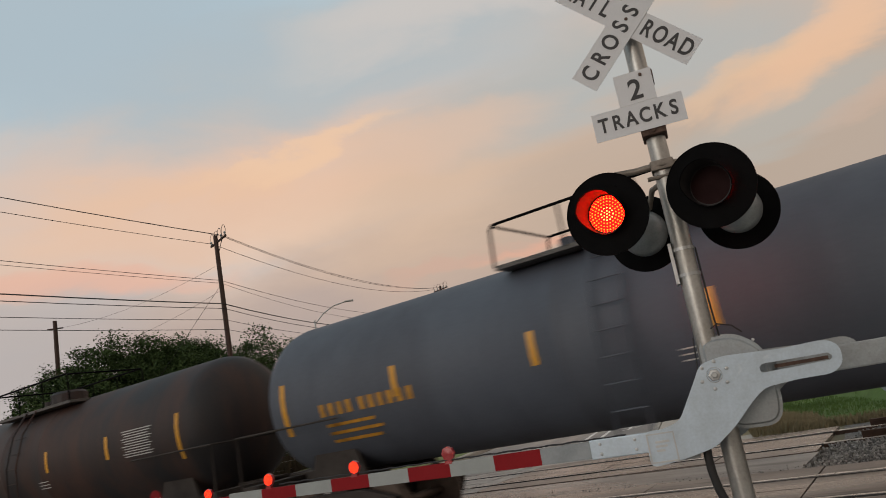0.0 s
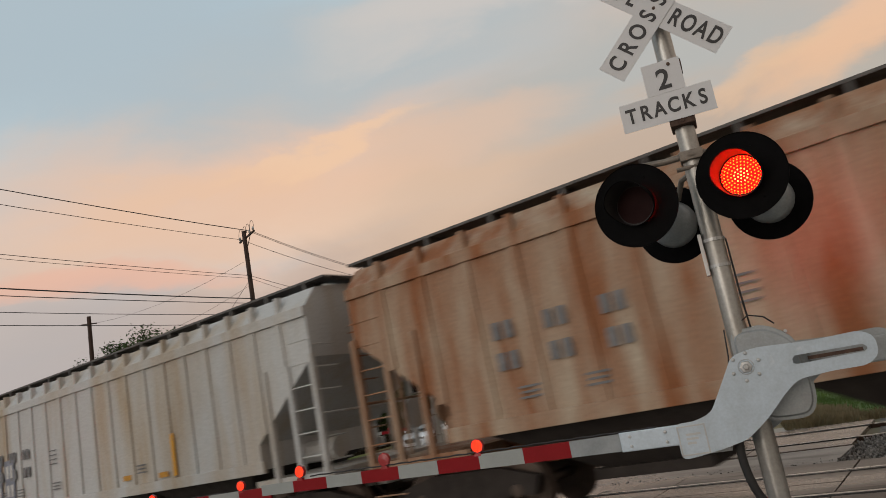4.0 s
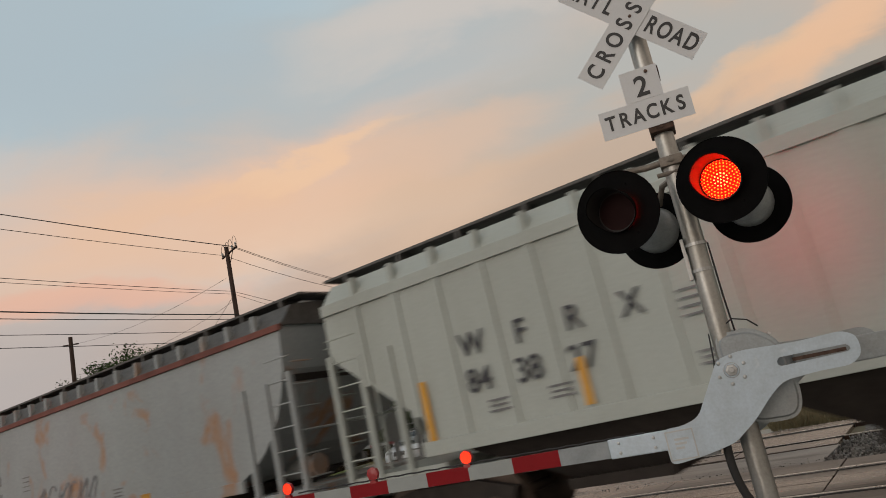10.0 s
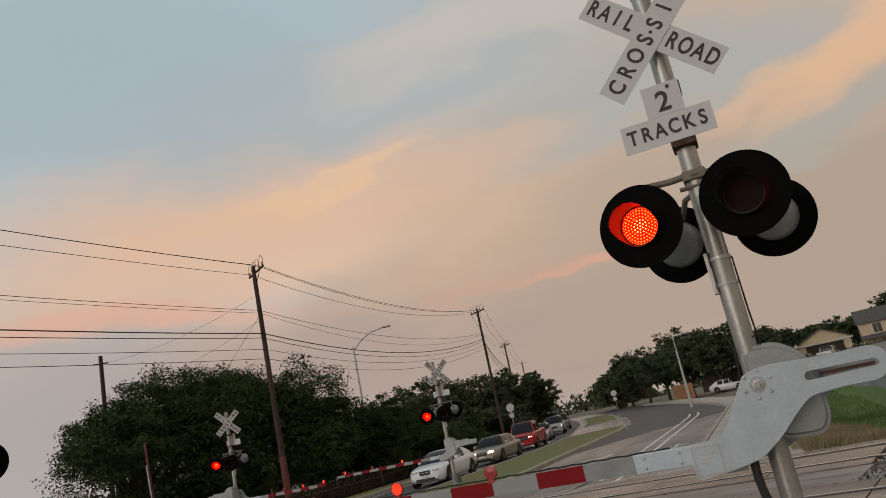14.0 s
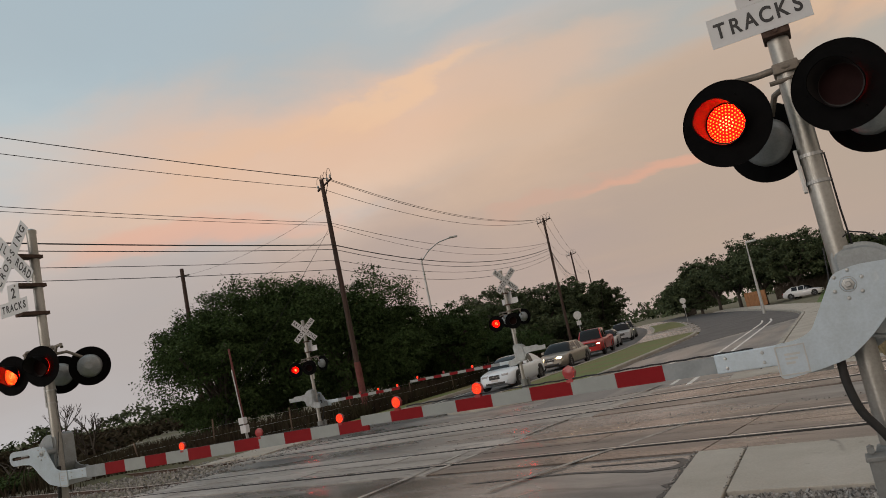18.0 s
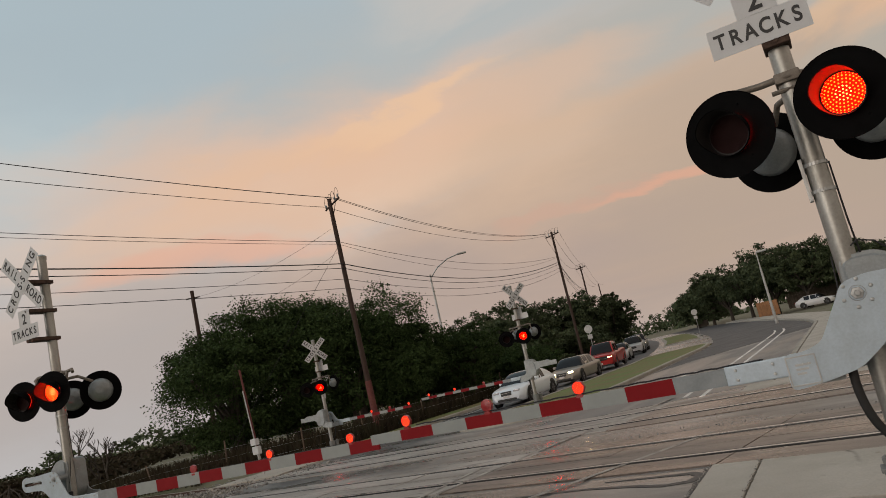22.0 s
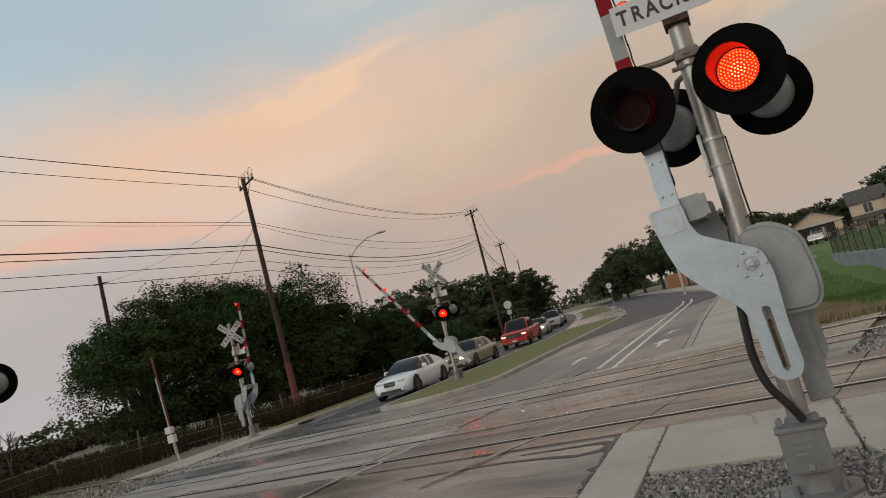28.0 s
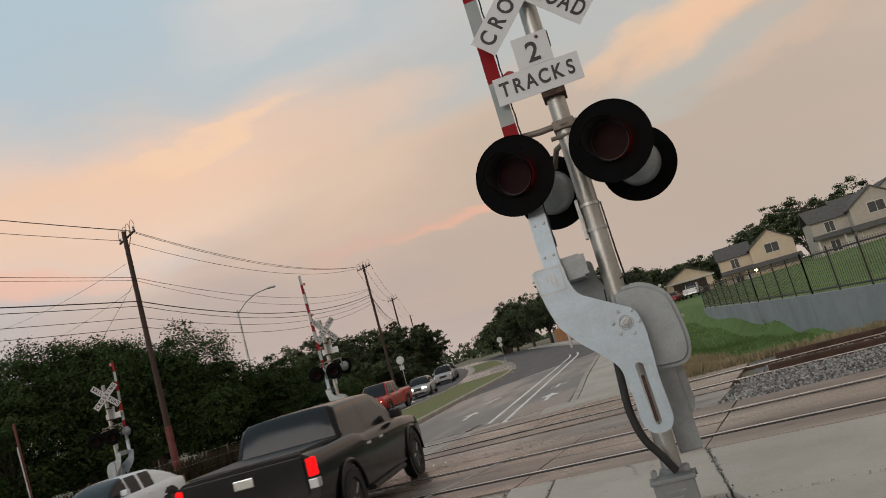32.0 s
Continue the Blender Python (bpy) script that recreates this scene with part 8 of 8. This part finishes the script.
TANCAR = vehicle("tan_sedan", "older silver-tan sedan with lit headlights in the queue", "car", 5.3, 1.95, SEDAN, (0.28, 0.84, 0.40, 0.70, 1.46), paint("tan_car_paint", (0.26, 0.235, 0.20)), 0.34, (0.18, 0.78), HEADW)
REDTRUCK = vehicle("red_pickup", "bright red pickup truck with lit headlights in the queue", "pickup truck", 5.7, 2.0, TRUCK, (0.24, 0.64, 0.34, 0.60, 1.86), paint("red_car_paint", (0.40, 0.015, 0.013)), 0.39, (0.17, 0.80), HEADW, bed=(0.63, True), light_z=0.84)
SILVERCAR = vehicle("silver_sedan", "silver sedan with lit headlights in the queue", "car", 4.8, 1.84, SEDAN, (0.26, 0.9, 0.40, 0.72, 1.45), paint("silver_car_paint", (0.42, 0.43, 0.44)), 0.33, (0.17, 0.78), HEAD)
WHITESUV = vehicle("silver_suv", "pale silver sport utility vehicle with lit headlights", "car", 4.8, 1.9, SUV, (0.24, 0.97, 0.36, 0.9, 1.72), paint("pale_silver_paint", (0.45, 0.46, 0.48)), 0.37, (0.17, 0.79), HEAD, light_z=0.78)
DARKVAN = vehicle("grey_suv", "grey sport utility vehicle with a roof load and lit headlights", "car", 5.0, 1.95, SUV, (0.24, 0.97, 0.36, 0.9, 1.80), paint("grey_car_paint", (0.16, 0.17, 0.18)), 0.38, (0.17, 0.79), HEADW, light_z=0.8)
BLACKTRUCK = vehicle("black_pickup", "black pickup truck driving off over the crossing with lit tail lights", "pickup truck", 5.35, 2.0, TRUCK, (0.24, 0.73, 0.36, 0.69, 1.71), mat("black_car_paint", (0.004, 0.004, 0.005), 0.16, 0, 0.06, 1.5, 30, 0, spec=0.25), 0.40, (0.175, 0.80), HEADOFF, bed=(0.735, False), tail=TAIL, light_z=0.84)
SIDECAR = vehicle("parked_white_car", "white car standing in the side driveway", "car", 4.5, 1.8, SEDAN, (0.26, 0.93, 0.42, 0.74, 1.45), paint("white_car_paint_b", (0.6, 0.6, 0.62), 0.0), 0.33, (0.17, 0.78), HEADOFF)
SIDECAR.matrix_basis = pose(-3.3, 101.0, 0.02, 0, 0, 76)
PARKEDRED = vehicle("parked_red_car", "dark red car parked in a driveway", "car", 4.6, 1.8, SEDAN, (0.26, 0.9, 0.40, 0.72, 1.45), paint("dark_red_paint", (0.20, 0.02, 0.02)), 0.33, (0.17, 0.78), HEADOFF)
PARKEDRED.matrix_basis = pose(6.6, 106.5, terrain(6.6, 106.5) + 0.03, 0, 0, 165)
PARKEDWHITE = vehicle("parked_white_pickup", "white pickup truck parked in a driveway", "pickup truck", 5.7, 2.0, TRUCK, (0.24, 0.64, 0.34, 0.60, 1.86), paint("white_truck_paint", (0.58, 0.6, 0.62), 0.0), 0.39, (0.17, 0.80), HEADOFF, bed=(0.63, True))
PARKEDWHITE.matrix_basis = pose(9.4, 108.0, terrain(9.4, 108.0) + 0.03, 0, 0, 165)


# ---- everything that moves ----
def lamp_side(t):
    """-1 when the left lamps are lit, 1 for the right, 0 when dark."""
    if t >= DARK_FROM:
        return 0
    return -1 if (t / FLASH + PHASE) % 1.0 < 0.5 else 1


def flash_rows(side, rest):
    """Turns a roundel about its upright axis: lit face out at its own half of the beat, two beats of the shutter for each turn."""
    def lit(k):
        t = k / FPS
        return (t < DARK_FROM) if side == 0 else (lamp_side(t) == side)
    angle = 0 if lit(0) else 180
    rows = [(0, angle)]
    last = 32 * FPS
    for k in range(1, last - 3):
        if lit(k) != lit(k - 1):
            j = k - 1 if k % FPS == 0 else k       # edge-on for one beat, never on the full second
            rows += [(j - 1, angle), (j, angle + 89.5), (j + 1, angle + 179), (j + 2, angle + 180)]
            angle += 180
    rows.append((last, angle))
    seen, out = -1, []
    for k, a_ in rows:
        if k > seen:
            out.append((k / FPS, rest @ pose(0, 0, 0, 0, a_, 0)))
            seen = k
    return out


GATES = {
    "near_right": [(0, 0), (10, 0), (22.15, 0), (22.5, 5.5), (23, 14), (23.5, 22), (24.5, 38), (25.4, 51.5), (26.5, 70), (27.5, 84), (28.0, 88), (29, 89), (32, 89)],
    "near_left": [(0, 0), (10, 0), (22.15, 0), (22.5, 5), (23, 10.7), (23.5, 20.2), (24, 26.6), (24.5, 33.6), (25, 40.4), (25.4, 46.5), (26.5, 64), (27.6, 76), (28.6, 86), (29.4, 89), (32, 89)],
    "far_median": [(0, 0), (10, 0), (22.3, 0), (23, 7), (24.5, 23), (25.4, 30.5), (27.6, 51.5), (28.6, 60.5), (30, 76), (31.2, 88), (32, 89)],
    "far_left": [(0, 0), (10, 0), (22.15, 0), (22.5, 7), (23, 16), (24.5, 41.5), (25.4, 53.5), (27.0, 78), (27.8, 87), (29, 89), (32, 89)],
}


def lane_pose(y, x=-15.3, z=0.0):
    """A vehicle in the oncoming lane, its nose down the road towards the crossing."""
    xx = bend(y, x)
    dx = bend(y + 1, x) - bend(y - 1, x)
    return pose(xx, y, 0.02 * x + 0.02, 0, 0, -math.degrees(math.atan2(dx, 2)))


QUEUE = [(WHITECAR, 34.0, [(0, 0), (10, 0), (25.5, 0), (26.5, -1.4), (27.6, -3.4), (28.6, -4.6), (29.5, -6.0), (30.3, -8.2), (31.0, -10.9), (31.5, -13.4), (32.0, -16.0)], -14.6),
         (TANCAR, 43.0, [(0, 0), (10, 0), (25.5, 0), (26.5, -1.2), (27.6, -3.4), (28.6, -6.0), (29.5, -7.0), (31.0, -8.6), (32.0, -10.0)], -15.0),
         (REDTRUCK, 52.5, [(0, 0), (10, 0), (26.5, 0), (28.6, -2.5), (31.0, -6.5), (32.0, -9.0)], -15.4),
         (SILVERCAR, 61.5, [(0, 0), (10, 0), (27.5, 0), (31.0, -3.5), (32.0, -6.0)], -15.6),
         (WHITESUV, 72.0, [(0, 0), (10, 0), (32.0, 0)], -15.2),
         (DARKVAN, 80.0, [(0, 30), (10, 24), (11.5, 14), (13, 9), (15, 1.5), (16, 0), (32.0, 0)], -15.2)]
PICKUP = [(0, -3.4), (10, -3.4), (28.3, -3.4), (29.3, -1.6), (30.0, 0.9), (30.5, 2.6), (31.0, 5.3), (31.5, 8.5), (31.8, 10.5), (32.0, 11.5)]


def motions():
    for car, s in TRAIN:
        walk(car, [(t, train_pose(s - SPEED * t)) for t in (0, 8, 16, 24, 32)])
    for arm, s, name, pivot in ARMS:
        walk(arm, [(t, pose(*pivot, 0, -s * a, 0)) for t, a in GATES[name]])
    for disc, side, rest in DISCS:
        walk(disc, flash_rows(side, rest))
    for car, y, rows, x in QUEUE:
        walk(car, [(t, lane_pose(y + d, x)) for t, d in rows])
    for car, rows in [(c, [(t, -d) for t, d in r]) for c, _, r, _ in QUEUE] + [(BLACKTRUCK, PICKUP)]:
        ts, ds = [r[0] for r in rows], [r[1] for r in rows]
        beats = [k / FPS for k in range(0, 32 * FPS + 1, 2)]
        run = np.interp(beats, ts, ds)
        keep = [i for i in range(len(beats)) if i in (0, len(beats) - 1) or run[i] != run[i - 1] or run[i] != run[i + 1]]
        for wh, rest, r, sx, owner in WHEELS:
            if owner is car and run[0] != run[-1]:
                walk(wh, [(beats[i], rest @ pose(0, 0, 0, 0, 0, sx * math.degrees((run[i] - run[0]) / r))) for i in keep])
    walk(BLACKTRUCK, [(t, pose(-5.2, y, 0.02 * -5.2 + 0.02, 0, 0, 182)) for t, y in PICKUP])


motions()
